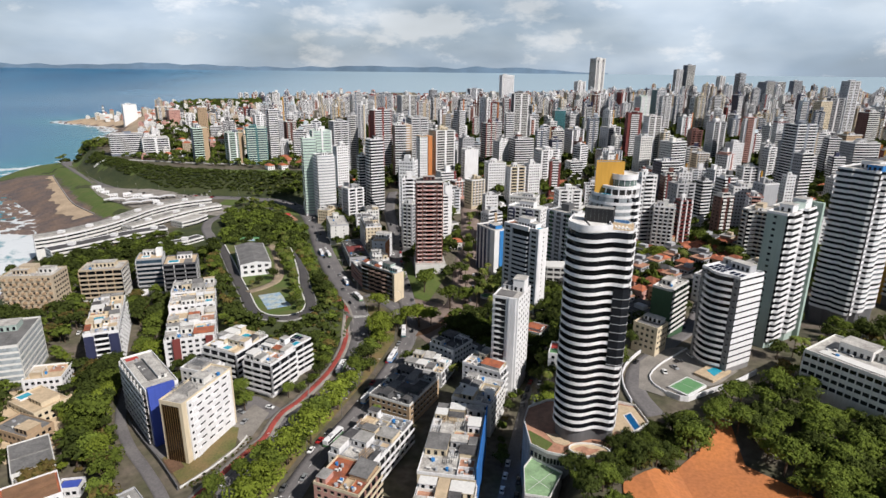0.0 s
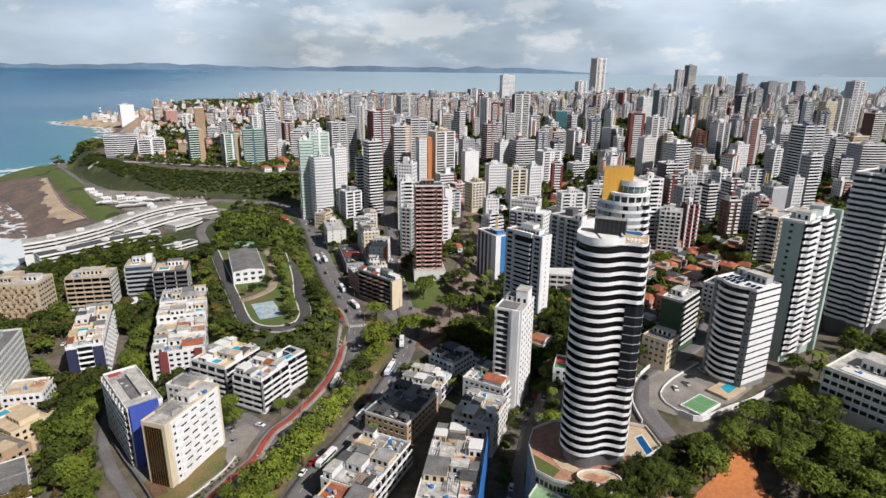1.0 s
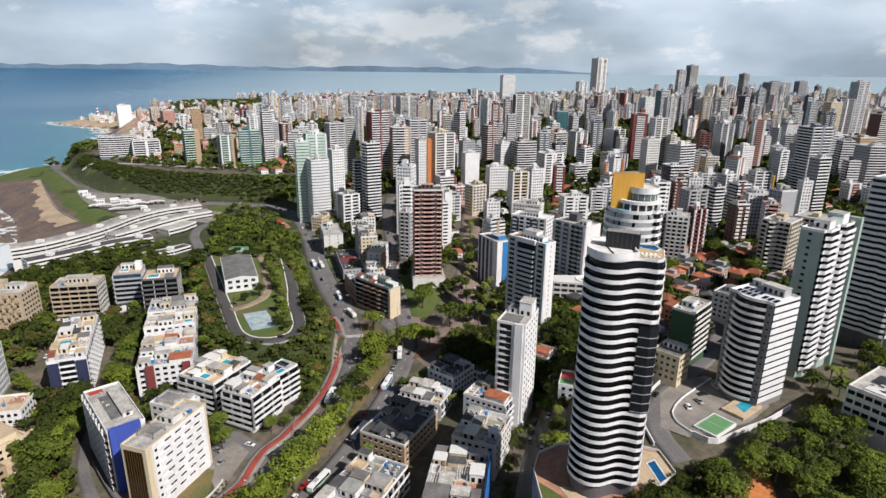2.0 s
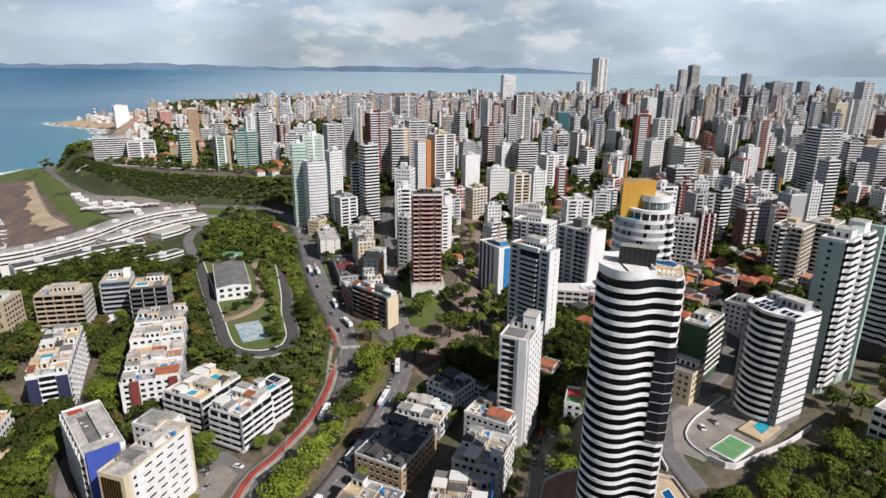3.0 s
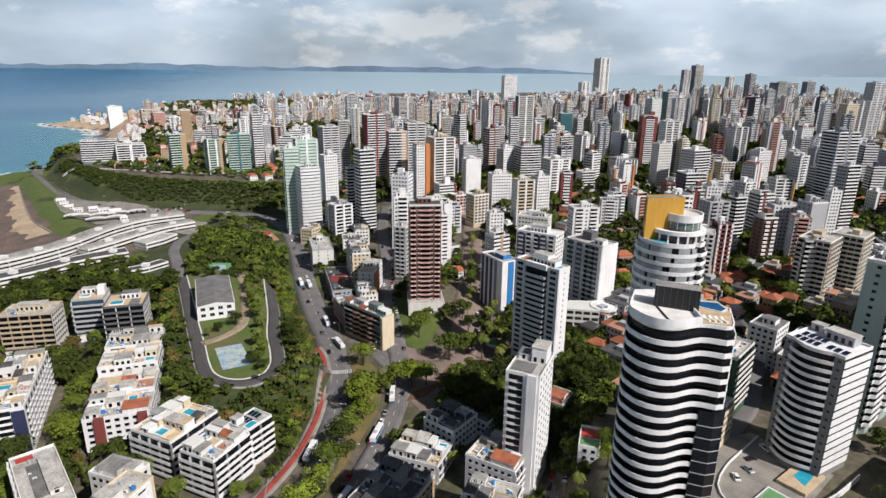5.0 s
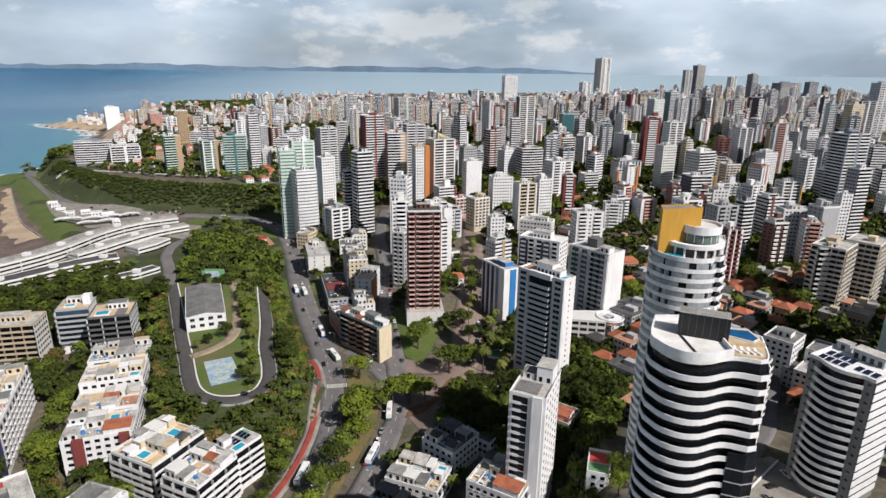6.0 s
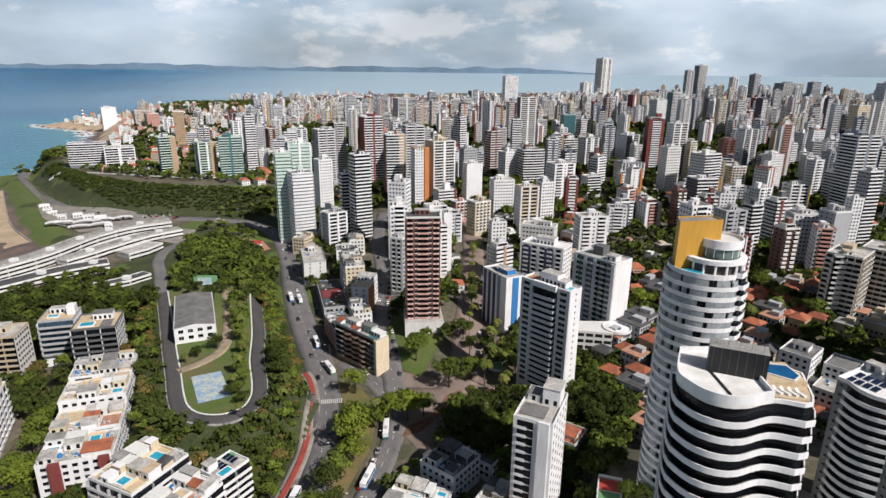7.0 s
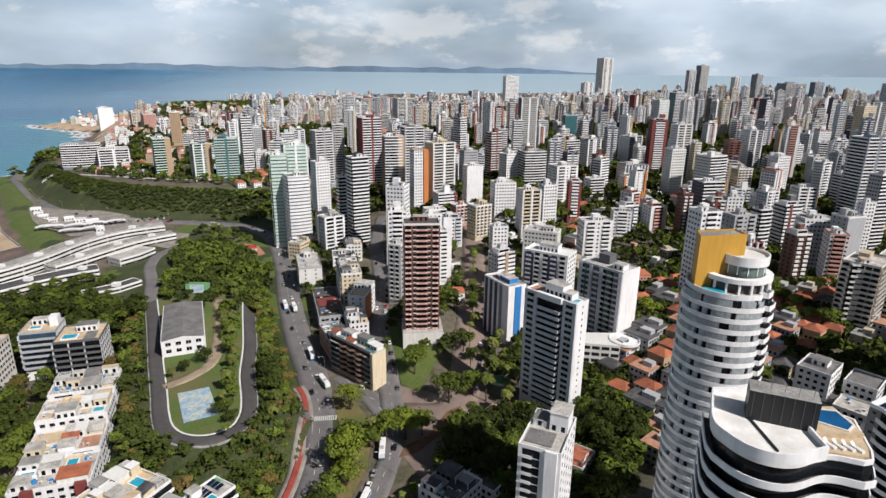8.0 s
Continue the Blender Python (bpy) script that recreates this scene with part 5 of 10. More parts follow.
def tower_round():
    """The round white tower with a yellow roof screen."""
    x0, y0, fh, fl = 76.0, 256.5, 3.0, 25
    n = 60

    def radius(a):
        if 298 <= a < 304 or 328 <= a < 333:
            return 9.9
        return 11.3 if a < 298 and a > 140 else 11.7 if a < 328 and a > 300 else 11.0
    ring = []
    for k in range(n + 1):
        a = 150 + 360 * k / n
        r = 0.905 * radius(a % 360)
        ring.append((r * math.cos(radians(a)), r * math.sin(radians(a))))
    ring[-1] = ring[0]
    sides = [ring[0:26], ring[25:37], ring[36:61]]
    st = {"sides": [("p",), ("b", 0.9, 1.05, 60), ("b", 0.8, 1.05, 60)]}
    t = building("apartment_tower", "round white tower with curved glazed balconies", x0, y0, 0, sides, fl, fh, st, 4.0, GREY, WHITE, GLASS, PALEROOF,
                 z=23.6, tank=False, category="tower", parapet=1.1, sink=4)
    curve = ring[0:26]
    g = Geo()
    g.belt(shifted(curve, 0.72), shifted(curve, 0.9), -0.25, 1.0, 0)
    g.belt(curve, shifted(curve, 0.72), -0.25, 0.0, 0)
    bal = g.mesh("balcony", [WHITE])
    # Most panes get the pale glass, with reflected sky in its colour.
    sheets = []
    for seed in (1, 2, 3):
        rr = random.Random(seed)
        g = Geo()
        for a, b in zip(curve, curve[1:]):
            line = [a, b]
            off = 0.80 if rr.random() < 0.80 else 0.05
            g.strip(shifted(line, off), 1.0 if off > 0.5 else 0.1, fh - 0.26, 0 if off > 0.5 else 1)
        sheets.append(g.mesh("glazing", [PALEGLASS, GLASS]))
    for k in range(fl):
        part("balcony", bal, t, (0, 0, 4 + fh * k))
        tagged(part("glazing", sheets[k * 7 % 3], t, (0, 0, 4 + fh * k)), kind="stuff")
    H = 4 + fl * fh
    # upper terrace storey, glazed drum and its cap
    def disc(cx, cy, r, m=28):
        return [(cx + r * math.cos(6.2832 * a / m), cy + r * math.sin(6.2832 * a / m)) for a in range(m)]
    low = disc(2.0, 1.0, 7.6)
    g = Geo()
    # The wall under the rim has its shade in the colour.
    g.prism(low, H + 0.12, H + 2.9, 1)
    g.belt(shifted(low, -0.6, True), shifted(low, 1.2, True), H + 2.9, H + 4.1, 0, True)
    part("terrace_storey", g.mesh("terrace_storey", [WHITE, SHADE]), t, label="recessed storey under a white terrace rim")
    for k in range(9):
        a = -2.6 + 0.36 * k
        g = Geo()
        px, py = 2.0 + 8.3 * math.cos(a), 1.0 + 8.3 * math.sin(a)
        g.box(px - 0.25, py - 0.25, H + 0.12, px + 0.25, py + 0.25, H + 2.9, 0)
        part("column", g.mesh("column", [WHITE]), t)
    drum = disc(3.6, 1.0, 5.4)
    g = Geo()
    g.prism(drum, H + 2.9, H + 6.6, 0)
    part("glazed_drum", g.mesh("glazed_drum", [material("greenish_drum_glass", (0.16, 0.22, 0.20), 0.15, var=0.3, scale=0.5)]), t, label="greenish glazed drum")
    for k in range(0, 28, 2):
        x, y = drum[k]
        g = Geo()
        g.box(x - 0.1, y - 0.1, H + 4.1, x + 0.1, y + 0.1, H + 6.6, 0)
        part("mullion", g.mesh("mullion", [WHITE]), t)
    cap = disc(3.6, 1.0, 6.0)
    g = Geo()
    g.prism(cap, H + 6.6, H + 8.2, 0, 1)
    g.belt(shifted(cap, -0.3, True), shifted(cap, 0.02, True), H + 8.2, H + 9.0, 0, True)
    part("drum_roof", g.mesh("drum_roof", [WHITE, OFFWHITE]), t)
    block = [(-9.9, -2.4), (3.2, 0.4), (2.4, 5.4), (-8.4, 3.6)]
    g = Geo()
    g.prism(block, H + 0.13, H + 13.6, 0, 1)
    g.belt(shifted(block, -0.25, True), block, H + 13.6, H + 14.0, 0, True)
    part("screen", g.mesh("screen", [OCHRE, CONCRETE]), t, label="tall ochre-yellow roof block")
    for k in range(9):
        s = k / 8
        g = Geo()
        px, py = block[0][0] + (block[1][0] - block[0][0]) * s, block[0][1] + (block[1][1] - block[0][1]) * s + 0.3
        limb(g, (px, py, H + 14.0), (px, py, H + 15.0), 0.04, 0.04, 4)
        part("rail_post", g.mesh("rail_post", [STEEL]), t)
    g = Geo()
    limb(g, (block[0][0], block[0][1] + 0.3, H + 14.95), (block[1][0], block[1][1] + 0.3, H + 14.95), 0.04, 0.04, 4)
    part("rail", g.mesh("rail", [STEEL]), t)
    g = Geo()
    g.prism([(-8.9, -3.0), (-7.9, -5.2), (-5.6, -6.8), (-3.0, -5.6), (-4.2, -2.4)], H + 0.14, H + 0.6, 0)
    part("pool", g.mesh("pool", [POOL]), t, label="turquoise roof pool")
    claim(x0, y0, 15)


STONEGREY = paint("dark_stone_plaster", 0.24, 0.235, 0.235)


def tower_bowed():
    """Grey tower with bowed balconies and a white ribbed flank."""
    w, d = 19.0, 16.0
    bow = [(-w / 2 + 3 + (w - 6) * k / 10, -d / 2 - 2.6 * math.sin(math.pi * k / 10)) for k in range(11)]
    front = [(-w / 2, -d / 2)] + bow + [(w / 2, -d / 2)]
    sides = [front, *rect(w, d)[1:]]
    st = {"sides": [("p",), ("b", 0.35, 1.95, 60), ("w", 3, 1.4, 1.3), ("w", 3, 1.4, 1.3)]}
    t = building("apartment_tower", "grey tower with bowed white balconies and white flank", 129, 247.5, -61, sides, 14, 3.0, st, 3.2, STONEGREY, WHITE, GLASS, WHITE,
                 z=25.0, tank=False, category="tower",
                 kit=[("solar", 0.3, 0.4, 8.6, 9.5), ("solar", 0.78, 0.35, 6.9, 6.2), ("room", 0.6, 0.82, 9, 4.5, 3.2, GREY), ("room", 0.15, 0.9, 4, 3, 2.6, GREY)])
    bal = Geo()
    inner, outer = bow, shifted(bow, 1.2)
    bal.belt(shifted(bow, 1.02), outer, -0.2, 1.05, 0)
    bal.belt(inner, shifted(bow, 1.02), -0.2, 0, 0)
    me = bal.mesh("balcony", [WHITE])
    win = Geo()
    win.belt(shifted(bow, -0.1), shifted(bow, 0.05), 0.1, 2.7, 0)
    wm = win.mesh("glazing", [GLASS])
    for k in range(14):
        part("balcony", me, t, (0, 0, 3.2 + 3 * k))
        part("glazing", wm, t, (0, 0, 3.2 + 3 * k))
    for x in (-w / 2 + 1.4, w / 2 - 1.4):
        m = window_mesh(0.8, 0.9, GLASS, GREY)
        for k in range(14):
            part("window", m, t, (x, -d / 2, 4.3 + 3 * k))
    claim(129, 247, 16)


MINTWALL = paint("pale_sage_plaster", 0.36, 0.47, 0.41)


def tower_sage():
    """Tall tower with sage-green ends and stepped white balconies."""
    w, d = 9.0, 32.0
    right = [(w / 2, -d / 2), (w / 2 + 0.01, -d / 2 + 2), (w / 2 + 1.6, -d / 2 + 3), (w / 2 + 1.6, -4), (w / 2 - 0.4, -3), (w / 2 - 0.4, 2), (w / 2 + 1.6, 3), (w / 2 + 1.6, d / 2 - 4), (w / 2, d / 2 - 3), (w / 2, d / 2)]
    sides = [rect(w, d)[0], right, *rect(w, d)[2:]]
    st = {"sides": [("p",), ("b", 1.0, 1.35, 60), ("p",), ("w", 3, 1.4, 1.3)]}
    t = building("apartment_tower", "tall tower with sage-green ends and white balconies", 167, 275, -52, sides, 21, 3.0, st, 4.0, SAGE, WHITE, GLASS, PALEROOF,
                 z=25.0, category="tower", seed=3, kit=[("room", 0.5, 0.3, 6, 6, 3.5, WHITE), ("room", 0.5, 0.75, 6, 7, 4.5, WHITE)])
    g = Geo()
    g.box(w / 2 - 3, d / 2 - 2.2, -3, w / 2 + 3.6, d / 2 + 0.3, 4 + 63 + 2.5, 0)
    part("end_wall", g.mesh("end_wall", [MINTWALL]), t, label="pale sage-green end wall")
    for k in range(21):
        g = Geo()
        g.box(-1.2, -d / 2 - 0.06, 4.9 + 3 * k, 0.2, -d / 2 + 0.05, 6.0 + 3 * k, 0)
        part("window", g.mesh("window", [GLASS]), t)
    claim(167, 275, 20)


def tower_striped_far():
    for k, (x, y, h, lab) in enumerate(((232, 318, 26, "very tall tower with white balcony bands and a dark recess"), (286, 336, 23, "tall tower with ochre corner and white bands"))):
        w, d = 20.0, 30.0
        flank = [(w / 2, -d / 2), (w / 2, -d / 2 + 2.0), (w / 2 - 2.8, -d / 2 + 3.2), (w / 2 - 2.8, -d / 2 + 7.5), (w / 2 + 0.4, -d / 2 + 9.0)]
        flank += [(w / 2 + 0.4 + 0.7 * math.sin(0.8 * i), -d / 2 + 9.0 + (d - 9.5) * i / 12) for i in range(1, 12)] + [(w / 2, d / 2)]
        front = [(-w / 2, -d / 2), (-w / 2 + 1.4, -d / 2 - 0.9), (-2.5, -d / 2 - 0.9), (-1.5, -d / 2), (1.5, -d / 2), (2.5, -d / 2 - 0.9), (w / 2 - 1.4, -d / 2 - 0.9), (w / 2, -d / 2)]
        st = {"sides": [("b", 0.8, 1.35, 60), ("b", 1.0, 1.45, 60), ("w", 3, 1.4, 1.3), ("w", 3, 1.4, 1.3)]}
        t = building("apartment_tower", lab, x, y, -58, [front, flank, *rect(w, d)[2:]], h, 3.05, st, 4.0, DARKGREY, WHITE if k == 0 else OFFWHITE, GLASS, PALEROOF,
                     z=22, category="tower", seed=5 + k, kit=[("room", 0.5, 0.5, 9, 8, 4, WHITE), ("room", 0.75, 0.3, 7, 9, 3, SKYBLUE if k == 0 else WHITE)])
        line = flank[4:]
        g = Geo()
        g.strip(shifted(line, 0.9), 1.3, 2.2, 0)
        pane = g.mesh("glazing", [PALEGLASS])
        for f in range(h):
            if (f * 5 + 2) % 7 > 1:
                tagged(part("glazing", pane, t, (0, 0, 4 + 3.05 * f)), kind="stuff")
        if k:
            for px, py in ((-w / 2, -d / 2), (w / 2, -d / 2), (0, -d / 2)):
                g = Geo()
                g.box(px - 1.4, py - 1.5, -3, px + 1.4, py + 1.4, 4 + 3.05 * h + 1.5, 0)
                part("pier", g.mesh("pier", [OCHRE]), t, label="ochre corner pier")
        claim(x, y, 22)


def tower_three_bay():
    """Tower with two window bays and a banded balcony centre."""
    w, d = 27.0, 8.4
    t = building("apartment_tower", "grey-white tower with dark banded balcony centre", 51.4, 351.9, -46, rect(w, d), 18, 2.9,
                 {"sides": [("p",), ("w", 8.4, 0.7, 0.8), ("w", 3, 1.4, 1.3), ("p",)]}, 3.5, WHITE, WHITE, GLASS, PALEROOF,
                 z=6.2, tank=False, category="tower", fine=True, kit=[("room", 0.5, 0.6, 9, 6, 5.0, WHITE), ("room", 0.75, 0.5, 5, 5, 3.0, WHITE), ("pool", 0.9, 0.4, 2.4, 3.4), ("deck", 0.12, 0.4, 5, 8)])
    y = -d / 2
    for x in (-w / 2 + 3.3, w / 2 - 3.3):
        g = Geo()
        g.box(x - 3.3, y - 1.0, -1, x + 3.3, y, 3.5 + 18 * 2.9 + 0.9, 0)
        part("bay", g.mesh("bay", [PALEGREY]), t, label="pale grey window bay")
        m = window_mesh(3.4, 1.5, GLASS, PALEGREY)
        for k in range(18):
            part("window", m, t, (x, y - 1.0, 3.5 + 2.9 * k + 0.9))
    g = Geo()
    g.box(-w / 2 + 6.6, y - 0.05, 3, w / 2 - 6.6, y + 0.05, 3.5 + 18 * 2.9, 0)
    part("glazing", g.mesh("glazing", [GLASS]), t)
    g = Geo()
    g.box(-w / 2 + 7.2, y - 2.0, -0.2, w / 2 - 7.6, y - 0.06, 0.1, 0)
    g.box(-w / 2 + 7.2, y - 2.15, -0.35, w / 2 - 7.6, y - 2.0, 1.2, 0)
    g.box(w / 2 - 7.75, y - 2.0, 0.1, w / 2 - 7.6, y - 0.3, 1.1, 0)
    me = g.mesh("balcony", [PALEGREY])
    for k in range(17):
        part("balcony", me, t, (0, 0, 3.5 + 2.9 * k))
    g = Geo()
    g.box(-w / 2 + 7.0, y - 1.9, 3.5 + 17.6 * 2.9, w / 2 - 7.0, y, 3.5 + 18 * 2.9 + 1.4, 0)
    part("crown", g.mesh("crown", [WHITE]), t, label="white roof beam over the balconies")
    claim(52, 353, 17)


def tower_brown():
    w, d = 19.0, 14.0
    t = building("apartment_tower", "brown-tiled tower with small white balcony details", -10.5, 415, 6, rect(w, d), 20, 2.95,
                 {"sides": [("p",), ("w", 3.2, 1.3, 1.2), ("w", 3, 1.4, 1.3), ("w", 3.2, 1.3, 1.2)]}, 0.5, BROWN, OFFWHITE, GLASS, DARKROOF,
                 z=18.4, fine=False, tank=False, category="tower", kit=[("room", 0.5, 0.7, 8, 5, 2.4, BROWN)])
    y = -d / 2
    bays = [(-w / 2 + 2.3, 3.4), (0.0, 6.2), (w / 2 - 2.3, 3.4), (-w / 2 + 5.6, 1.4), (w / 2 - 5.6, 1.4)]
    for i, (x, bw) in enumerate(bays):
        g = Geo()
        if i < 3:
            g.box(x - bw / 2, y - 1.0, -0.12, x + bw / 2, y, 0.08, 0)
            g.box(x - bw / 2, y - 1.1, -0.12, x + bw / 2, y - 0.98, 1.0, 0)
            g.box(x - bw / 2 + 0.3, y - 1.18, 0.15, x - bw / 2 + 1.1, y - 1.1, 0.8, 1)
            g.box(x + bw / 2 - 1.1, y - 1.18, 0.15, x + bw / 2 - 0.3, y - 1.1, 0.8, 1)
            g.box(x - bw / 2 + 0.2, y - 0.05, 0.1, x + bw / 2 - 0.2, y + 0.05, 2.5, 2)
        else:
            g.box(x - bw / 2, y - 0.06, 0.9, x + bw / 2, y + 0.05, 2.1, 2)
            g.box(x - bw / 2, y - 0.2, 0.3, x + bw / 2, y + 0.05, 0.8, 1)
        me = g.mesh("balcony" if i < 3 else "window", [PINK, OFFWHITE, GLASS])
        for k in range(20):
            part("balcony" if i < 3 else "window", me, t, (0, 0, 0.5 + 2.95 * k))
    g = Geo()
    g.box(-w / 2 - 1, -d / 2 - 5, -10, w / 2 + 2, d / 2 + 2, 0.3, 0, 1)
    part("podium", g.mesh("podium", [OFFWHITE, PALEROOF]), t, label="pale stone podium")
    claim(-10, 415, 16)


def tower_slab():
    w, d = 12.5, 20.0
    t = building("apartment_tower", "slender white tower with dark recessed balconies", 33.5, 264, -24, rect(w, d), 15, 2.9,
                 {"sides": [("p",), ("w", 4.2, 0.9, 1.1), ("w", 3, 1.4, 1.3), ("w", 3.2, 1.4, 1.2)]}, 3.0, WHITE, WHITE, GLASS, PALEROOF,
                 z=6.0, fine=True, tank=False, category="tower", kit=[("room", 0.72, 0.72, 5.5, 7, 6.0, WHITE), ("room", 0.25, 0.7, 4, 5, 2.2, WHITE, GREYROOF), ("sheet", 0.4, 0.3, 8, 7, GREYROOF)])
    y = -d / 2
    g = Geo()
    g.box(-w / 2 + 1.2, y - 0.05, 0.0, -w / 2 + 6.4, y + 0.05, 2.5, 1)
    g.box(-w / 2 + 1.2, y - 0.8, -0.1, -w / 2 + 4.4, y, 0.1, 0)
    g.box(-w / 2 + 1.2, y - 0.9, -0.1, -w / 2 + 4.4, y - 0.8, 1.0, 0)
    me = g.mesh("balcony", [WHITE, GLASS])
    for k in range(15):
        part("balcony", me, t, (0, 0, 3 + 2.9 * k))
    g = Geo()
    g.box(w / 2 - 4.5, y - 0.7, -2, w / 2 - 1.0, y, 3 + 15 * 2.9 + 0.8, 0)
    part("pier", g.mesh("pier", [WHITE]), t)
    claim(33, 264, 14)


def towers_mid_right():
    # green-striped dark tower, its round podium, the navy one and the blue-striped slab
    w, d = 26.0, 15.0
    t = building("apartment_tower", "dark grey tower with a green stripe and white flank", 88, 402, -50, rect(w, d), 15, 2.95,
                 {"sides": [("x", 4.3, 3.0), ("w", 4.4, 0.8, 0.9), ("w", 3, 1.4, 1.3), ("w", 3, 1.4, 1.3)]}, 4, DARKGREY, PALEGREY, GLASS, PALEROOF,
                 z=11, category="tower", fine=True, seed=8, kit=[("room", 0.8, 0.4, 6, 5, 2.8, WHITE)])
    for x, m in ((w / 2 - 7.5, GREEN), (w / 2 - 3.6, DARKGREY), (-w / 2 + 4, GREEN), (-w / 2 + 11, DARKGREY), (-w / 2 + 0.8, PALEGREY), (-w / 2 + 7.4, PALEGREY), (0.6, PALEGREY), (w / 2 - 0.9, WHITE)):
        g = Geo()
        g.box(x - 1.0, -d / 2 - 0.5, 0, x + 1.0, -d / 2, 4 + 15 * 2.95, 0)
        part("stripe", g.mesh("stripe", [m]), t)
    g = Geo()
    g.box(w / 2, -d / 2, -2, w / 2 + 0.4, d / 2, 4 + 15 * 2.95 + 0.8, 0)
    part("flank", g.mesh("flank", [WHITE]), t)
    claim(88, 402, 18)
    p = thing("car_park", "round white car park with open decks and a glass roof light", "car park", 92, 378, land(92, 378))
    g = Geo()
    g.prism([(-26, 8), (-22, -4), (-4, -7), (-2, 8)], -3, 10.5, 0)
    part("hall", g.mesh("hall", [OFFWHITE]), p)
    # Black panels on the solid wall stand for the shaded deck openings.
    for z0 in (0.8, 4.2, 7.6):
        for a, b in (((-26, 8), (-22, -4)), ((-22, -4), (-4, -7))):
            for k in range(4):
                q = [(a[0] + (b[0] - a[0]) * s, a[1] + (b[1] - a[1]) * s) for s in ((k + 0.1) / 4, (k + 0.9) / 4)]
                g = Geo()
                g.belt(shifted(q, -0.1), shifted(q, 0.06), z0, z0 + 1.7, 0)
                part("opening", g.mesh("opening", [BLACKSHEET]), p)
    for k in range(4):
        n = 24
        ring = [(7.5 * math.cos(6.2832 * i / n), 7.5 * math.sin(6.2832 * i / n)) for i in range(n)]
        g = Geo()
        g.prism(ring, 3.3 * k - 0.2, 3.3 * k + 0.2, 0)
        g.belt(shifted(ring, -0.25, True), ring, 3.3 * k + 0.2, 3.3 * k + 1.2, 0, True)
        part("deck", g.mesh("deck", [WHITE]), p)
    g = Geo()
    g.prism([(6.4 * math.cos(0.3927 * i), 6.4 * math.sin(0.3927 * i)) for i in range(16)], -2, 9.6, 0)
    part("core", g.mesh("core", [DARKGREY]), p)
    g = Geo()
    g.prism([(2.2 * math.cos(0.52 * i), 2.2 * math.sin(0.52 * i)) for i in range(12)], 10.1, 10.7, 0)
    part("roof_light", g.mesh("roof_light", [BLUEGLASS]), p)
    t = building("apartment_tower", "white tower with dark navy glazed bays", 67, 455, -32, rect(28, 15), 12, 2.9,
                 {"sides": [("x", 5.5, 3.2), ("w", 3.6, 1.2, 1.2), ("w", 3, 1.4, 1.3), ("w", 3, 1.4, 1.3)]}, 3.5, WHITE, WHITE, GLASS, OFFWHITE,
                 z=12, category="tower", fine=False, seed=4, kit=[("room", 0.5, 0.5, 12, 6, 4.5, WHITE)])
    for x in (-10.5, 4.5):
        g = Geo()
        g.box(x - 3, -7.9, 3, x + 3, -7.5, 3.5 + 12 * 2.9 - 1, 0)
        part("glazed_bay", g.mesh("glazed_bay", [NAVY]), t)
    claim(67, 455, 18)
    t = building("office_block", "white slab with blue vertical stripes", 37, 428, -60, rect(24, 12), 10, 3.0,
                 {"sides": [("p",), ("p",), ("w", 3, 1.4, 1.3), ("w", 3, 1.4, 1.3)]}, 3.5, WHITE, WHITE, GLASS, PALEROOF, z=7, category="office", seed=6, tank=False,
                 kit=[("room", 0.6, 0.6, 9, 6, 2.6, SKYBLUE), ("solar", 0.25, 0.4, 6, 4)])
    for x in (-9.5, -4.7, 0.1, 4.9):
        g = Geo()
        g.box(x - 1.1, -6.4, 0, x + 1.1, -6.0, 33.5, 0)
        part("stripe", g.mesh("stripe", [NAVY if x < 4 else SLATE]), t)
    g = Geo()
    g.box(12.0, -1.6, 0, 12.4, 2.6, 33.5, 0)
    part("stripe", g.mesh("stripe", [SKYBLUE]), t, label="bright blue wall stripe")
    claim(37, 428, 15)
    building("apartment_block", "low block with dark green wall and pale balconies", 117, 283, -44, rect(10, 20), 8, 2.9,
             {"sides": [("p",), ("b", 0.8, 1.0, 4), ("w", 3, 1.4, 1.3), ("w", 3, 1.4, 1.3)]}, 3.0, GREEN, OFFWHITE, GLASS, PALEROOF, z=24, seed=2, tank=False,
             kit=[("room", 0.4, 0.5, 5, 7, 2.6, OFFWHITE), ("clutter", 0.5, 0.5, 7, 14, 5)])
    building("apartment_block", "small sand-coloured block of flats", 100, 259, -45, rect(12, 11), 4, 2.9,
             {"sides": [("w", 2.6, 1.2, 1.2), ("w", 2.6, 1.2, 1.2), ("p",), ("p",)]}, 2.5, CREAM, CREAM, GLASS, GREYROOF, z=25, seed=2, fine=True, tank=False, kit=[("room", 0.5, 0.8, 9, 4, 2.2, WHITE)])
    claim(117, 283, 15)
    claim(100, 259, 12)
    # pale institutional block on the wooded slope
    t = building("school_building", "long grey-white institutional block on the slope", 170, 213, -56, rect(34, 26), 4, 3.5,
                 {"sides": [("r", 1.1, 2.7), ("r", 1.3, 2.5), ("p",), ("p",)]}, 6, OFFWHITE, OFFWHITE, GLASS, PALEROOF, z=25, seed=9, tank=False,
                 kit=[("room", 0.4, 0.62, 12, 9, 4.2, OFFWHITE), ("room", 0.72, 0.72, 8, 8, 3.0, OFFWHITE, GREYROOF), ("sheet", 0.5, 0.2, 26, 5, OFFWHITE), ("clutter", 0.3, 0.3, 12, 6, 5)])
    for k in range(13):
        g = Geo()
        g.box(-17 + 34 * k / 12 - 0.2, -13.45, 5.0, -17 + 34 * k / 12 + 0.2, -12.9, 6 + 14, 0)
        part("fin", g.mesh("fin", [OFFWHITE]), t)
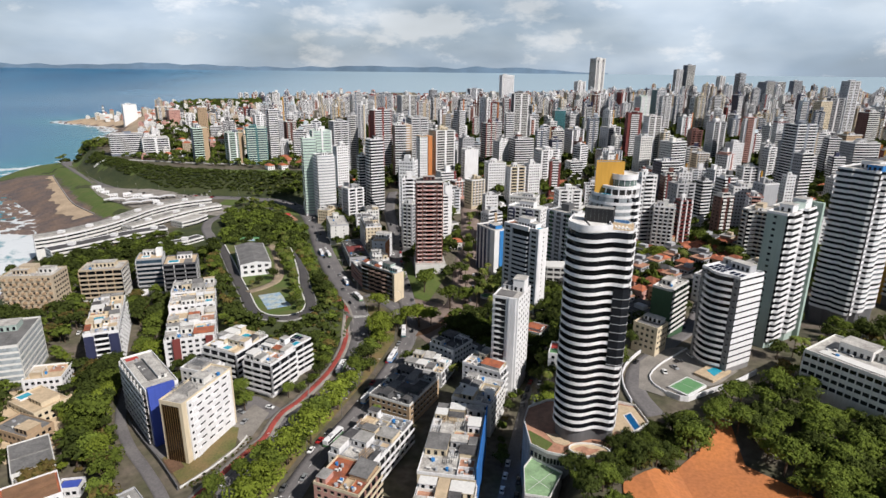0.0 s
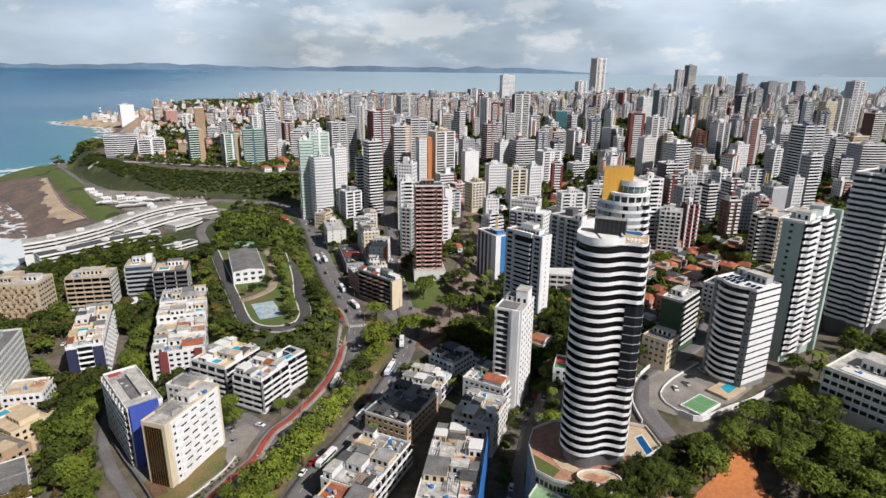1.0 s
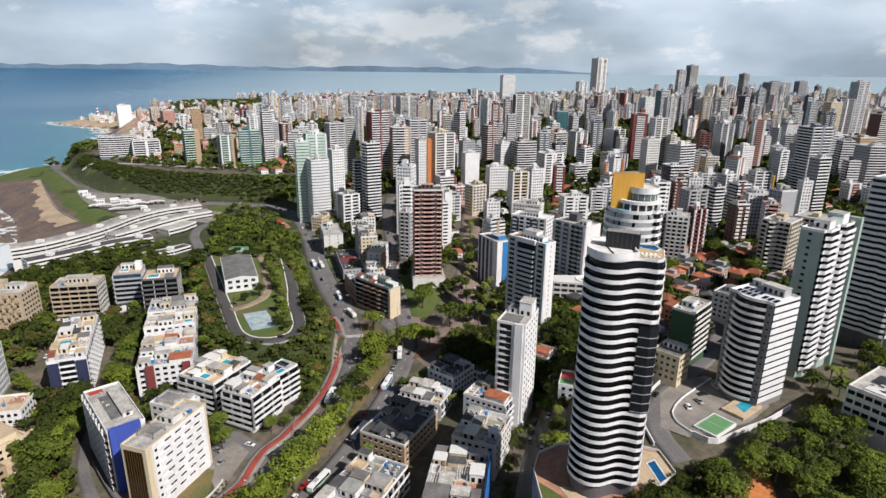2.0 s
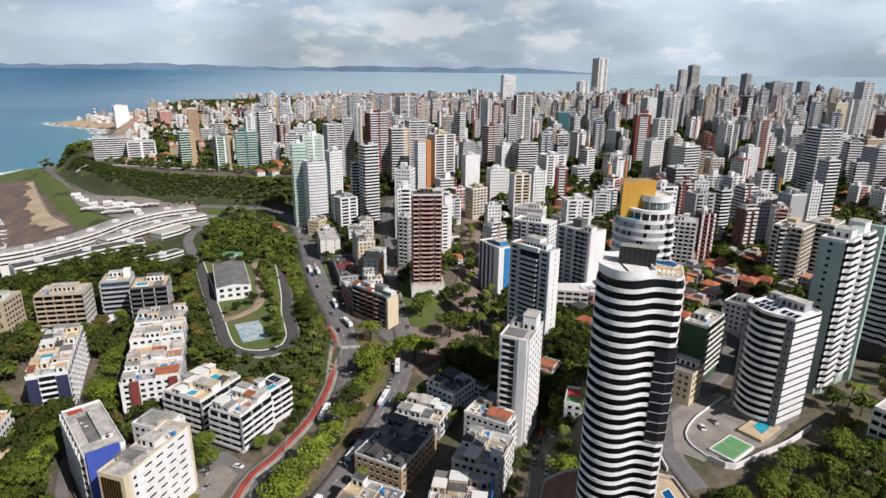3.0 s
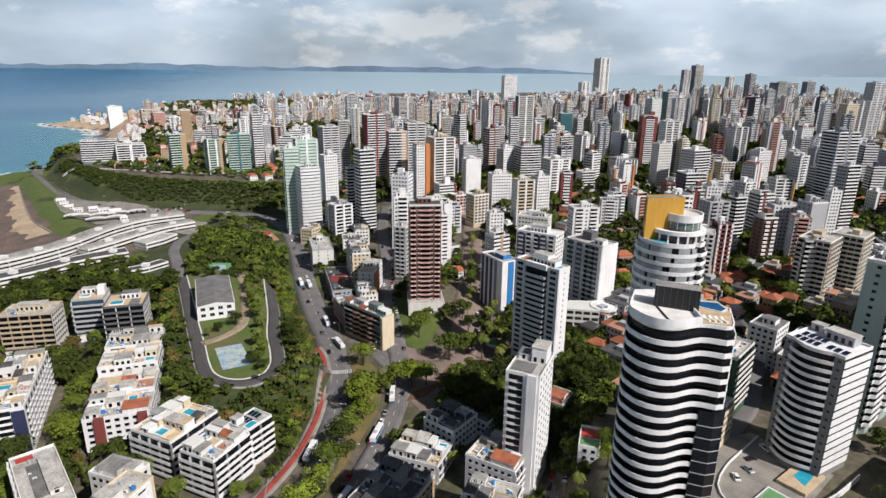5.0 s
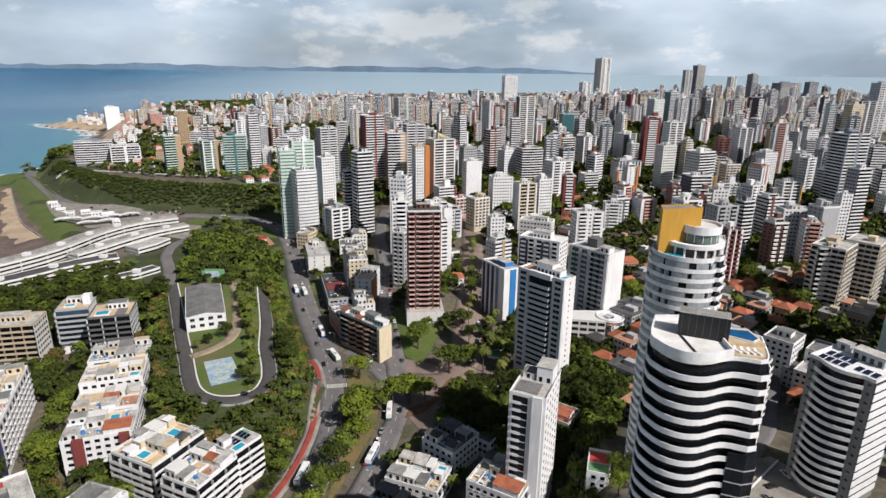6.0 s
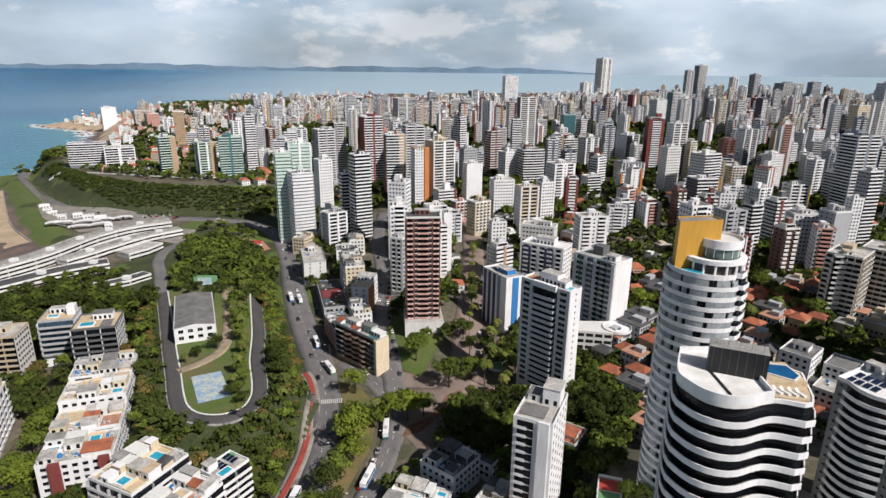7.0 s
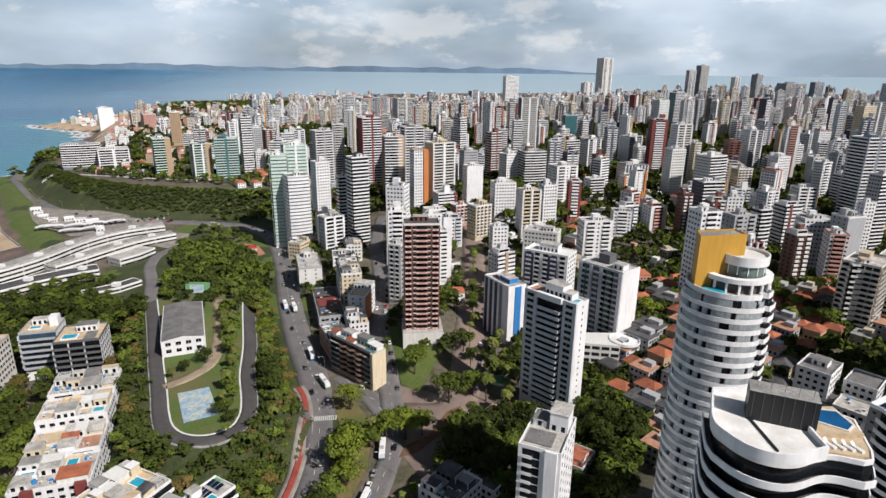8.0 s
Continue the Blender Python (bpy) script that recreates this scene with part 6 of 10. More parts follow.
    for k in range(7):
        g = Geo()
        g.box(16.9, -13 + 26 * k / 6 - 0.2, 5.0, 17.4, -13 + 26 * k / 6 + 0.2, 6 + 14, 0)
        part("fin", g.mesh("fin", [OFFWHITE]), t)
    claim(175, 218, 24)


tower_wave()
tower_round()
tower_bowed()
tower_sage()
tower_striped_far()
tower_three_bay()
tower_brown()
tower_slab()
towers_mid_right()


# ---- blocks near the avenue ----


def blocks_west():
    # cream office with brown louvred end and white banded flank
    w, d, fl, fh = 10.5, 31.0, 8, 3.1
    t = building("office_block", "cream office block with brown louvred end wall", -101, 215.3, -17, rect(w, d), fl, fh,
                 {"sides": [("p",), ("p",), ("w", 3, 1.4, 1.3), ("w", 3, 1.4, 1.3)]}, 3.5, CREAM, CREAM, GLASS, PALEROOF, z=0.5, tank=False, category="office",
                 kit=[("pergola", 0.45, 0.3, 7, 6, STEEL), ("room", 0.5, 0.6, 6, 5, 2.6, OFFWHITE), ("clutter", 0.5, 0.8, 7, 8, 6)])
    H = 3.5 + fl * fh
    for k in range(8):
        g = Geo()
        x = -w / 2 + 1.2 + (w - 2.9) * k / 7
        g.box(x - 0.06, -d / 2 - 0.20, 1.0, x + 0.08, -d / 2 - 0.062, H - 1.2, 0)
        part("louvre", g.mesh("louvre", [BRONZE]), t)
    g = Geo()
    g.box(-w / 2 + 1.0, -d / 2 - 0.06, 0.8, w / 2 - 1.5, -d / 2 + 0.02, H - 1.0, 0)
    part("glazing", g.mesh("glazing", [BROWNGLASS]), t, label="dark brown glazing behind louvres")
    g = Geo()
    g.box(w / 2, -d / 2 + 2.6, -1, w / 2 + 0.5, d / 2 - 1.6, H + 0.2, 0)
    part("flank", g.mesh("flank", [WHITE]), t, label="white rendered flank")
    for k in range(fl):
        wave = [(w / 2 + 0.75 + 0.30 * math.sin(0.9 * i + 0.4), -d / 2 + 5.5 + (d - 8.5) * i / 14) for i in range(15)]
        g = Geo()
        g.belt([(w / 2 + 0.4, q[1]) for q in wave], wave, 3.7 + fh * k, 5.2 + fh * k, 0)
        part("band", g.mesh("band", [WHITE]), t, label="wavy white parapet band")
        for j in range(4):
            y_ = -d / 2 + 7.5 + 5.2 * j + (0.9 if k % 2 else 0)
            g = Geo()
            g.box(w / 2 + 0.45, y_, 5.22 + fh * k, w / 2 + 0.56, y_ + 3.0, 5.85 + fh * k, 0)
            part("window", g.mesh("window", [GLASS]), t)
        g = Geo()
        g.box(w / 2 + 0.45, -d / 2 + 3.4, 4.2 + fh * k, w / 2 + 0.56, -d / 2 + 4.5, 5.2 + fh * k, 0)
        part("window", g.mesh("window", [GLASS]), t)
    claim(-101, 215, 18)
    # the white wing with the blue pier
    w, d = 13.0, 36.0
    t = building("office_block", "white office wing with curved bands and blue pier", -127.8, 228.8, 42, rect(w, d), 8, 3.0,
                 {"sides": [("p",), ("w", 3, 1.6, 1.3), ("p",), ("b", 1.1, 1.2, 5)]}, 3.0, OFFWHITE, WHITE, GLASS, PALEROOF, z=0.5, tank=False, category="office", seed=3,
                 kit=[("sheet", 0.5, 0.5, 6, 20, GREYROOF), ("clutter", 0.5, 0.5, 8, 26, 10), ("deck", 0.3, 0.93, 5, 3, RED), ("room", 0.7, 0.5, 3.5, 22, 1.6, OFFWHITE)])
    g = Geo()
    g.box(-w / 2 + 0.5, -d / 2 - 2.0, -1, w / 2 - 2, -d / 2, 3 + 24 + 1.6, 0)
    part("pier", g.mesh("pier", [BLUE]), t, label="royal blue end pier")
    claim(-124, 231, 18)
    building("office_block", "pale link roof between office wings", -108, 238, -17, rect(16, 10), 7, 3.0, None, 3, OFFWHITE, WHITE, GLASS, PALEROOF, z=0.5, tank=False, category="office", seed=13,
             kit=[("pergola", 0.4, 0.5, 8, 7, STEEL), ("room", 0.85, 0.6, 3, 5, 2.2)])
    # white apartments with navy ends
    w, d = 16.0, 52.0
    t = building("apartment_block", "white apartment block with navy end walls", -184, 296, 24, rect(w, d), 6, 2.9,
                 {"sides": [("p",), ("x", 5.2, 2.6), ("w", 3, 1.4, 1.3), ("w", 4, 1.6, 1.3)]}, 3.0, WHITE, WHITE, GLASS, PALEROOF, z=3.5, tank=False, seed=5, busy="white",
                 kit=[("room", 0.5, 0.2, 9, 8, 2.6), ("room", 0.55, 0.5, 10, 9, 2.8), ("room", 0.45, 0.8, 9, 9, 2.6), ("deck", 0.2, 0.35, 4, 8, SAND_PAVE), ("pool", 0.8, 0.36, 2.5, 4), ("clutter", 0.5, 0.5, 14, 46, 14), ("pergola", 0.8, 0.68, 4, 5)])
    for x in (-w / 2 + 2.4, w / 2 - 2.4):
        g = Geo()
        g.box(x - 2.3, -d / 2 - 0.4, 0, x + 2.3, -d / 2, 19.6, 0)
        part("end_wall", g.mesh("end_wall", [NAVY]), t)
    g = Geo()
    g.box(-w / 2 + 4.8, -d / 2 - 1.4, 0, w / 2 - 4.8, -d / 2, 0.15, 0)
    g.box(-w / 2 + 4.8, -d / 2 - 1.5, 0, w / 2 - 4.8, -d / 2 - 1.38, 1.1, 0)
    g.box(-w / 2 + 4.9, -d / 2 - 0.06, 0.3, w / 2 - 4.9, -d / 2 + 0.02, 2.5, 1)
    me = g.mesh("balcony", [WHITE, GLASS])
    for k in range(6):
        part("balcony", me, t, (0, 0, 3 + 2.9 * k))
    claim(-182, 296, 26)
    # beige block with box windows
    w, d = 30.0, 18.0
    t = building("apartment_block", "beige apartment block with projecting box windows", -254, 344, 6, rect(w, d), 7, 3.0,
                 {"sides": [("w", 3.2, 1.3, 1.3), ("w", 3, 1.4, 1.3), ("w", 3, 1.4, 1.3), ("b", 1.2, 1.1, 5)]}, 3.0, BEIGE, BEIGE, GLASS, PALEROOF, z=6.5, seed=5,
                 kit=[("room", 0.3, 0.5, 9, 7, 2.6, BEIGE), ("room", 0.75, 0.6, 8, 6, 2.6, OFFWHITE), ("clutter", 0.5, 0.4, 24, 10, 8)])
    for k in range(7):
        for j in range(7):
            g = Geo()
            x = -w / 2 + 3 + 4.0 * j + (0.9 if k % 2 else -0.9)
            g.box(x - 0.9, -d / 2 - 1.0, 0.7, x + 0.9, -d / 2, 2.1, 0)
            part("box_window", g.mesh("box_window", [TAN]), t, (0, 0, 3 + 3 * k))
    claim(-254, 344, 20)
    building("apartment_block", "brown-grey apartment block with dark balconies", -222, 364, 13, rect(25, 17), 6, 3.0,
             {"sides": [("b", 1.3, 1.0, 6), ("w", 3, 1.4, 1.3), ("w", 3, 1.4, 1.3), ("w", 3, 1.4, 1.3)]}, 3, OFFWHITE, BEIGE, GLASS, PALEROOF, z=7, seed=15, back=TAN,
             kit=[("room", 0.5, 0.6, 14, 7, 2.8, CREAM), ("pergola", 0.2, 0.4, 5, 5), ("clutter", 0.5, 0.3, 20, 8, 7)], tank=False)
    claim(-222, 364, 18)
    w, d = 20.0, 20.0
    building("apartment_block", "white apartment block with black glazed balconies and roof pool", -177, 377, 17, rect(w, d), 6, 3.05,
             {"sides": [("b", 1.5, 1.0, 8), ("w", 3.6, 1.2, 1.6), ("w", 3, 1.4, 1.3), ("w", 3, 1.4, 1.3)]}, 3, WHITE, DARKGREY, GLASS, SAND_PAVE, z=7.5, seed=16, tank=False,
             kit=[("pool", 0.3, 0.3, 6, 4.5), ("room", 0.6, 0.75, 9, 6, 3.0, WHITE, GREYROOF), ("sheet", 0.75, 0.3, 5, 9, GREYROOF)])
    building("apartment_block", "white block with rounded dark balcony bays", -201, 384, 17, rect(16, 16), 6, 3.05,
             {"sides": [("b", 1.9, 1.05, 20), ("p",), ("w", 3, 1.4, 1.3), ("b", 1.2, 1.05, 20)]}, 3, WHITE, GREY, BLUEGLASS, SAND_PAVE, z=7.5, seed=17, tank=False,
             kit=[("stair", 0.85, 0.6, 4, 5, 5.0), ("pool", 0.35, 0.4, 4.5, 2.6), ("room", 0.4, 0.8, 7, 4, 2.8)])
    claim(-177, 377, 15)
    claim(-201, 384, 14)
    # stepped white row with pools and red walls
    for k, (y, h, kit) in enumerate((
            (286, 4, [("pool", 0.12, 0.4, 3.2, 2.6), ("pool", 0.82, 0.7, 3, 3.4), ("room", 0.4, 0.6, 8, 6, 2.7), ("deck", 0.6, 0.25, 9, 4), ("clutter", 0.5, 0.5, 16, 8, 6)]),
            (303, 4, [("room", 0.35, 0.5, 9, 7, 2.8), ("room", 0.8, 0.7, 6, 6, 3.0), ("deck", 0.6, 0.3, 7, 5, SAND_PAVE), ("pergola", 0.2, 0.2, 4, 4), ("clutter", 0.5, 0.5, 16, 8, 6)]),
            (320, 5, [("pool", 0.15, 0.35, 4.6, 4), ("room", 0.6, 0.55, 10, 6, 2.8), ("deck", 0.35, 0.2, 6, 4, SAND_PAVE), ("clutter", 0.7, 0.4, 8, 8, 5)]),
            (338, 5, [("tiles", 0.5, 0.5, 9, 6, 2.2), ("room", 0.8, 0.8, 6, 5, 3.0), ("deck", 0.4, 0.2, 14, 3), ("clutter", 0.7, 0.6, 8, 8, 4)]))):
        x = -134 - (y - 286) * 0.36
        t = building("apartment_block", "white stepped apartment block with roof terraces", x, y, 19, rect(25, 17), h, 2.9,
                     {"sides": [("d",) if k % 2 else ("w", 3.6, 1.8, 1.3), ("w", 3, 1.3, 1.2), ("w", 3, 1.4, 1.3), ("w", 3, 1.3, 1.2)]}, 2.5, WHITE, WHITE, GLASS, PALEROOF, z=4.5 + 0.05 * (y - 286), seed=20 + k, tank=False, kit=kit, busy="white", group="stepped row")
        if k == 0:
            for u in (-6.5, 9.5):
                g = Geo()
                g.box(u - 1.8, -10.0, 0, u + 1.8, -8.4, 15.0, 0)
                part("pier", g.mesh("pier", [MAROON]), t, label="dark red wall pier")
        claim(x, y, 15)
    # condominiums with white bands beside the avenue
    for k, (x, y, turn, w, d, fl, kit) in enumerate((
            (-106, 275, -24, 21, 24, 5, [("room", 0.3, 0.6, 6, 7, 2.8), ("room", 0.8, 0.7, 6, 8, 3.6), ("deck", 0.5, 0.25, 12, 5, SAND_PAVE), ("tiles", 0.35, 0.25, 5, 5, 2.0), ("solar", 0.2, 0.85, 4, 4), ("clutter", 0.5, 0.5, 15, 20, 8)]),
            (-84.5, 261, -24, 16, 19, 5, [("room", 0.35, 0.75, 7, 6, 2.8, WHITE, GREYROOF), ("solar", 0.6, 0.3, 5, 5), ("room", 0.8, 0.75, 5, 5, 2.8, WHITE, GREYROOF), ("deck", 0.3, 0.3, 7, 6, PALEROOF), ("clutter", 0.5, 0.5, 13, 15, 8)]),
            (-76, 276, -30, 10, 13, 5, [("solar", 0.35, 0.6, 6, 9), ("pool", 0.8, 0.3, 2.6, 4.4), ("room", 0.2, 0.2, 3.4, 4, 2.8), ("deck", 0.2, 0.85, 3.4, 4, GREENCOURT)]))):
        building("apartment_block", "white six-storey block with banded balconies", x, y, turn, rect(w, d), fl, 2.95,
                 {"sides": [("b", 1.3, 1.1, 6), ("b", 1.2, 1.1, 8), ("w", 3, 1.4, 1.3), ("w", 3, 1.4, 1.3)]}, 3.0, WHITE, WHITE, GLASS, PALEROOF, z=1.2, seed=30 + k, tank=False, kit=kit, busy="white" if k < 2 else None, group="avenue condominiums",
                 back=GREY)
        claim(x, y, 15)
    # glazed office and houses at the near west side
    t = building("office_block", "green-tinted glass office with white grid", -213, 260, 18, rect(22, 34), 8, 3.0,
                 {"sides": [("r", 0.6, 2.5), ("w", 2.0, 1.5, 1.9), ("p",), ("w", 2.2, 1.5, 1.9)]}, 3, OFFWHITE, OFFWHITE, PALEGLASS, GREYROOF, z=2, seed=44, tank=False, category="office",
                 kit=[("room", 0.5, 0.7, 10, 9, 3, SAGE), ("sheet", 0.4, 0.3, 12, 10, GREYROOF)])
    claim(-213, 260, 20)
    for x, y, turn, w, d, fl, wall_m, roof_m, kit in (
            (-191, 254, 14, 17, 15, 3, WHITE, SAND_PAVE, [("pergola", 0.3, 0.4, 6, 6), ("deck", 0.7, 0.7, 6, 6, TERRACE), ("clutter", 0.5, 0.5, 12, 10, 4)]),
            (-183, 234, -28, 22, 15, 2, CREAM, SAND_PAVE, [("room", 0.62, 0.6, 10, 8, 2.2, CREAM, SAND_PAVE), ("pool", 0.14, 0.4, 4, 5), ("deck", 0.3, 0.8, 6, 4, SAND_PAVE)]),
            (-176, 214, -20, 20, 12, 2, TAN, GREYROOF, [("sheet", 0.3, 0.6, 9, 8, GREYROOF), ("room", 0.75, 0.4, 7, 6, 2.2, TAN, SAND_PAVE), ("clutter", 0.5, 0.5, 16, 8, 4)]),
            (-160, 195, -52, 22, 14, 2, OFFWHITE, CONCRETE, [("sheet", 0.24, 0.5, 10, 13, GREYROOF), ("sheet", 0.76, 0.5, 10, 13, GREYROOF)]),
            (-146, 174, -52, 15, 18, 2, WHITE, TILEROOF, [("sheet", 0.26, 0.5, 7, 16, BROWNROOF), ("sheet", 0.76, 0.5, 7, 16, BROWNROOF)]),
            (-137, 182, 10, 8, 6, 1, WHITE, GREYROOF, [("sheet", 0.5, 0.5, 6, 4, BLUE)]),
            (-112, 173, -44, 11, 10, 1, GREY, CONCRETE, [("clutter", 0.5, 0.5, 6, 6, 4)])):
        building("house", "large villa with flat roofs and terraces", x, y, turn, rect(w, d), fl, 3.0, None, 1.2, wall_m, wall_m, GLASS, roof_m, z=1.5, seed=int(x), tank=False, kit=kit, category="house")
        claim(x, y, 12)


def blocks_centre():
    data = (
        # x, y, turn, w, d, floors, base z, walls, band, roof, kit, label
        (-27.5, 203, -24, 20, 32, 3, 1.5, OFFWHITE, WHITE, GREYROOF, [("sheet", 0.22, 0.72, 7, 12, DARKROOF), ("sheet", 0.75, 0.7, 7, 12, DARKROOF), ("room", 0.5, 0.6, 2, 22, 2.0, WHITE), ("sheet", 0.3, 0.25, 9, 11, GREYROOF), ("room", 0.8, 0.2, 6, 8, 2.4, OFFWHITE, GREYROOF), ("clutter", 0.5, 0.4, 16, 24, 12)], "low white block with grey sheet roofs"),
        (-17, 243, -27, 21, 28, 3, 1.5, TAN, OFFWHITE, DARKROOF, [("room", 0.25, 0.3, 6, 7, 2.2, GREY, DARKROOF), ("room", 0.6, 0.6, 7, 6, 2.6, GREY, DARKROOF), ("sheet", 0.75, 0.25, 8, 9, DARKROOF), ("sheet", 0.3, 0.75, 9, 9, DARKROOF), ("room", 0.85, 0.85, 4, 5, 2.6, TAN), ("clutter", 0.5, 0.5, 18, 24, 14)], "brown block under black roof sheets"),
        (-7, 271, -22, 21, 16, 2, 1.5, WHITE, WHITE, OFFWHITE, [("room", 0.35, 0.65, 8, 5, 2.2), ("deck", 0.75, 0.4, 8, 8, SAND_PAVE), ("clutter", 0.6, 0.4, 12, 8, 4)], "low white building with roof terraces"),
        (5, 289, -38, 16, 17, 3, 2.0, WHITE, WHITE, DARKROOF, [("sheet", 0.25, 0.5, 6, 13, DARKROOF), ("sheet", 0.75, 0.5, 6, 13, DARKROOF), ("stair", 0.55, 0.75, 5, 4, 3.4), ("clutter", 0.5, 0.4, 12, 10, 5)], "small white block with black roof sheets"),
        (23, 259, -30, 20, 17, 4, 3.5, WHITE, WHITE, PALEROOF, [("room", 0.3, 0.35, 7, 6, 2.6), ("room", 0.75, 0.65, 7, 6, 2.8), ("sheet", 0.3, 0.8, 8, 5, GREYROOF), ("pergola", 0.8, 0.2, 4, 4), ("clutter", 0.5, 0.5, 16, 12, 12)], "white apartment block with a cluttered roof"),
        (17, 233, -22, 18, 22, 4, 3.0, OFFWHITE, WHITE, PALEROOF, [("room", 0.3, 0.65, 6, 7, 2.6, OFFWHITE, GREYROOF), ("tiles", 0.7, 0.35, 6, 6, 2.0), ("room", 0.75, 0.8, 5, 5, 2.6), ("deck", 0.3, 0.2, 6, 5, TERRACE), ("clutter", 0.5, 0.5, 14, 18, 12)], "worn white block with roof extensions"),
        (5, 192, -9, 20, 42, 5, 2.5, CREAM, WHITE, PALEROOF, [("pool", 0.1, 0.16, 2.4, 3.6), ("room", 0.55, 0.2, 9, 7, 2.8, WHITE, SAND_PAVE), ("room", 0.72, 0.5, 8, 9, 2.6, WHITE), ("room", 0.3, 0.7, 8, 7, 2.6, OFFWHITE), ("tiles", 0.28, 0.42, 6, 6, 2.0), ("deck", 0.3, 0.88, 8, 5, TERRACE), ("deck", 0.7, 0.85, 7, 6, SAND_PAVE), ("clutter", 0.5, 0.5, 18, 34, 16)], "cream block with terraces under repair"),
        (1, 158, -9, 20, 20, 5, 2.0, CREAM, WHITE, PALEROOF, [("room", 0.4, 0.7, 9, 6, 2.6), ("clutter", 0.5, 0.4, 16, 12, 10)], "cream block with pale roof"),
        (-33, 176, -22, 18, 16, 4, 1.5, PINK, CREAM, TILEROOF, [("tiles", 0.3, 0.5, 6, 9, 2.2), ("room", 0.75, 0.6, 6, 8, 2.6, TAN), ("clutter", 0.5, 0.4, 14, 8, 6)], "pinkish block with clay-tiled roof rooms"))
    for k, (x, y, turn, w, d, fl, z, wall_m, band_m, roof_m, kit, lab) in enumerate(data):
        t = building("apartment_block", lab, x, y, turn, rect(w, d), fl, 3.0,
                     {"sides": [("w", 3, 1.4, 1.2), ("b", 0.9, 1.0, 4) if k % 2 == 0 else ("w", 3, 1.3, 1.2), ("w", 3, 1.4, 1.3), ("w", 3, 1.3, 1.2)]},
                     2.2, wall_m, band_m, GLASS, roof_m, z=z, seed=50 + k, tank=False, kit=kit, busy="dark" if k in (1, 3) else "raw" if k == 8 else "mixed" if k in (0, 5, 6) else "white")
        if k == 6:
            net = Geo()
            net.box(10.6, -20.5, 0, 11.0, 19.5, 21.5, 0)
            part("safety_net", net.mesh("safety_net", [NET]), t, label="blue builders' safety net on scaffolding")
        claim(x, y, max(w, d) * 0.62)
    # long low building beside the junction, with green canopy edge
    t = building("apartment_block", "brown-grey block with curved balconies and tiled roof rooms", -41.8, 383.4, -42, rect(34, 8), 6, 2.95,
                 {"sides": [("p",), ("p",), ("w", 3, 1.4, 1.3), ("w", 3, 1.4, 1.3)]}, 2.6, TAN, GREY, GLASS, PALEROOF, z=2.5, seed=61, tank=False,
                 kit=[("tiles", 0.08, 0.4, 4.5, 6, 1.6), ("tiles", 0.46, 0.28, 6, 4, 1.0), ("room", 0.66, 0.66, 8, 4.4, 4.2, SAGE, GREYROOF), ("sheet", 0.88, 0.16, 7, 2.2, TEAL), ("room", 0.3, 0.7, 7, 4, 3.2), ("sheet", 0.16, 0.12, 8, 1.8, TEAL), ("room", 0.87, 0.66, 7, 4.4, 2.4, OFFWHITE, OFFWHITE)])
    glass_bay = Geo()
    glass_bay.box(-16.6, -4.12, 0.2, 15.4, -4.0, 2.2, 0)
    bay_mesh = glass_bay.mesh("glazing", [GLASS])
    bulge = [[(-9.2 + 6.2 * k + 5.4 * s, -4.1 - 1.3 * math.sin(math.pi * s)) for s in (0, 0.2, 0.4, 0.6, 0.8, 1.0)] for k in range(3)]
    me = []
    for line in bulge:
        g = Geo()
        g.belt(shifted(line, 0.3), shifted(line, 0.45), -0.1, 1.0, 0)
        g.belt(line, shifted(line, 0.3), -0.1, 0.05, 0)
        me.append(g.mesh("balcony", [material("brown_balcony_render", (0.36, 0.25, 0.20), 0.8, var=0.2, scale=0.3)]))
    g = Geo()
    g.box(-16.6, -4.8, -0.15, -10.0, -4.12, 0.15, 0)
    g.box(9.8, -4.8, -0.15, 15.2, -4.12, 0.15, 0)
    slab = g.mesh("slab", [GREY])
    for k in range(6):
        part("glazing", bay_mesh, t, (0, 0, 2.6 + 2.95 * k))
        part("slab", slab, t, (0, 0, 2.6 + 2.95 * k))
        for m_ in me:
            part("balcony", m_, t, (0, 0, 2.6 + 2.95 * k))
    g = Geo()
    g.box(15.4, -4.9, -2, 17.2, 4.0, 2.6 + 17.7 + 0.4, 0)
    part("end_wall", g.mesh("end_wall", [CREAM]), t, label="cream rendered end wall")
    claim(-43, 381, 17)
    building("apartment_block", "low pink and grey block beside the avenue", -58.3, 412.4, 25, rect(12, 28), 3, 2.9,
             {"sides": [("w", 3, 1.2, 1.2), ("w", 3, 1.2, 1.2), ("p",), ("w", 3, 1.2, 1.2)]}, 2.6, PINK, GREY, GLASS, GREYROOF, z=2.5, seed=65, tank=False, busy="dark")
    claim(-58, 412, 14)
    building("apartment_block", "low white block with patched grey roofs", -48.5, 426, 18, rect(11, 20), 4, 2.9,
             {"sides": [("w", 3, 1.2, 1.2), ("w", 3, 1.2, 1.2), ("p",), ("w", 3, 1.2, 1.2)]}, 2.6, WHITE, OFFWHITE, GLASS, PALEROOF, z=3, seed=68, tank=False, busy="mixed")
    claim(-48, 426, 11)
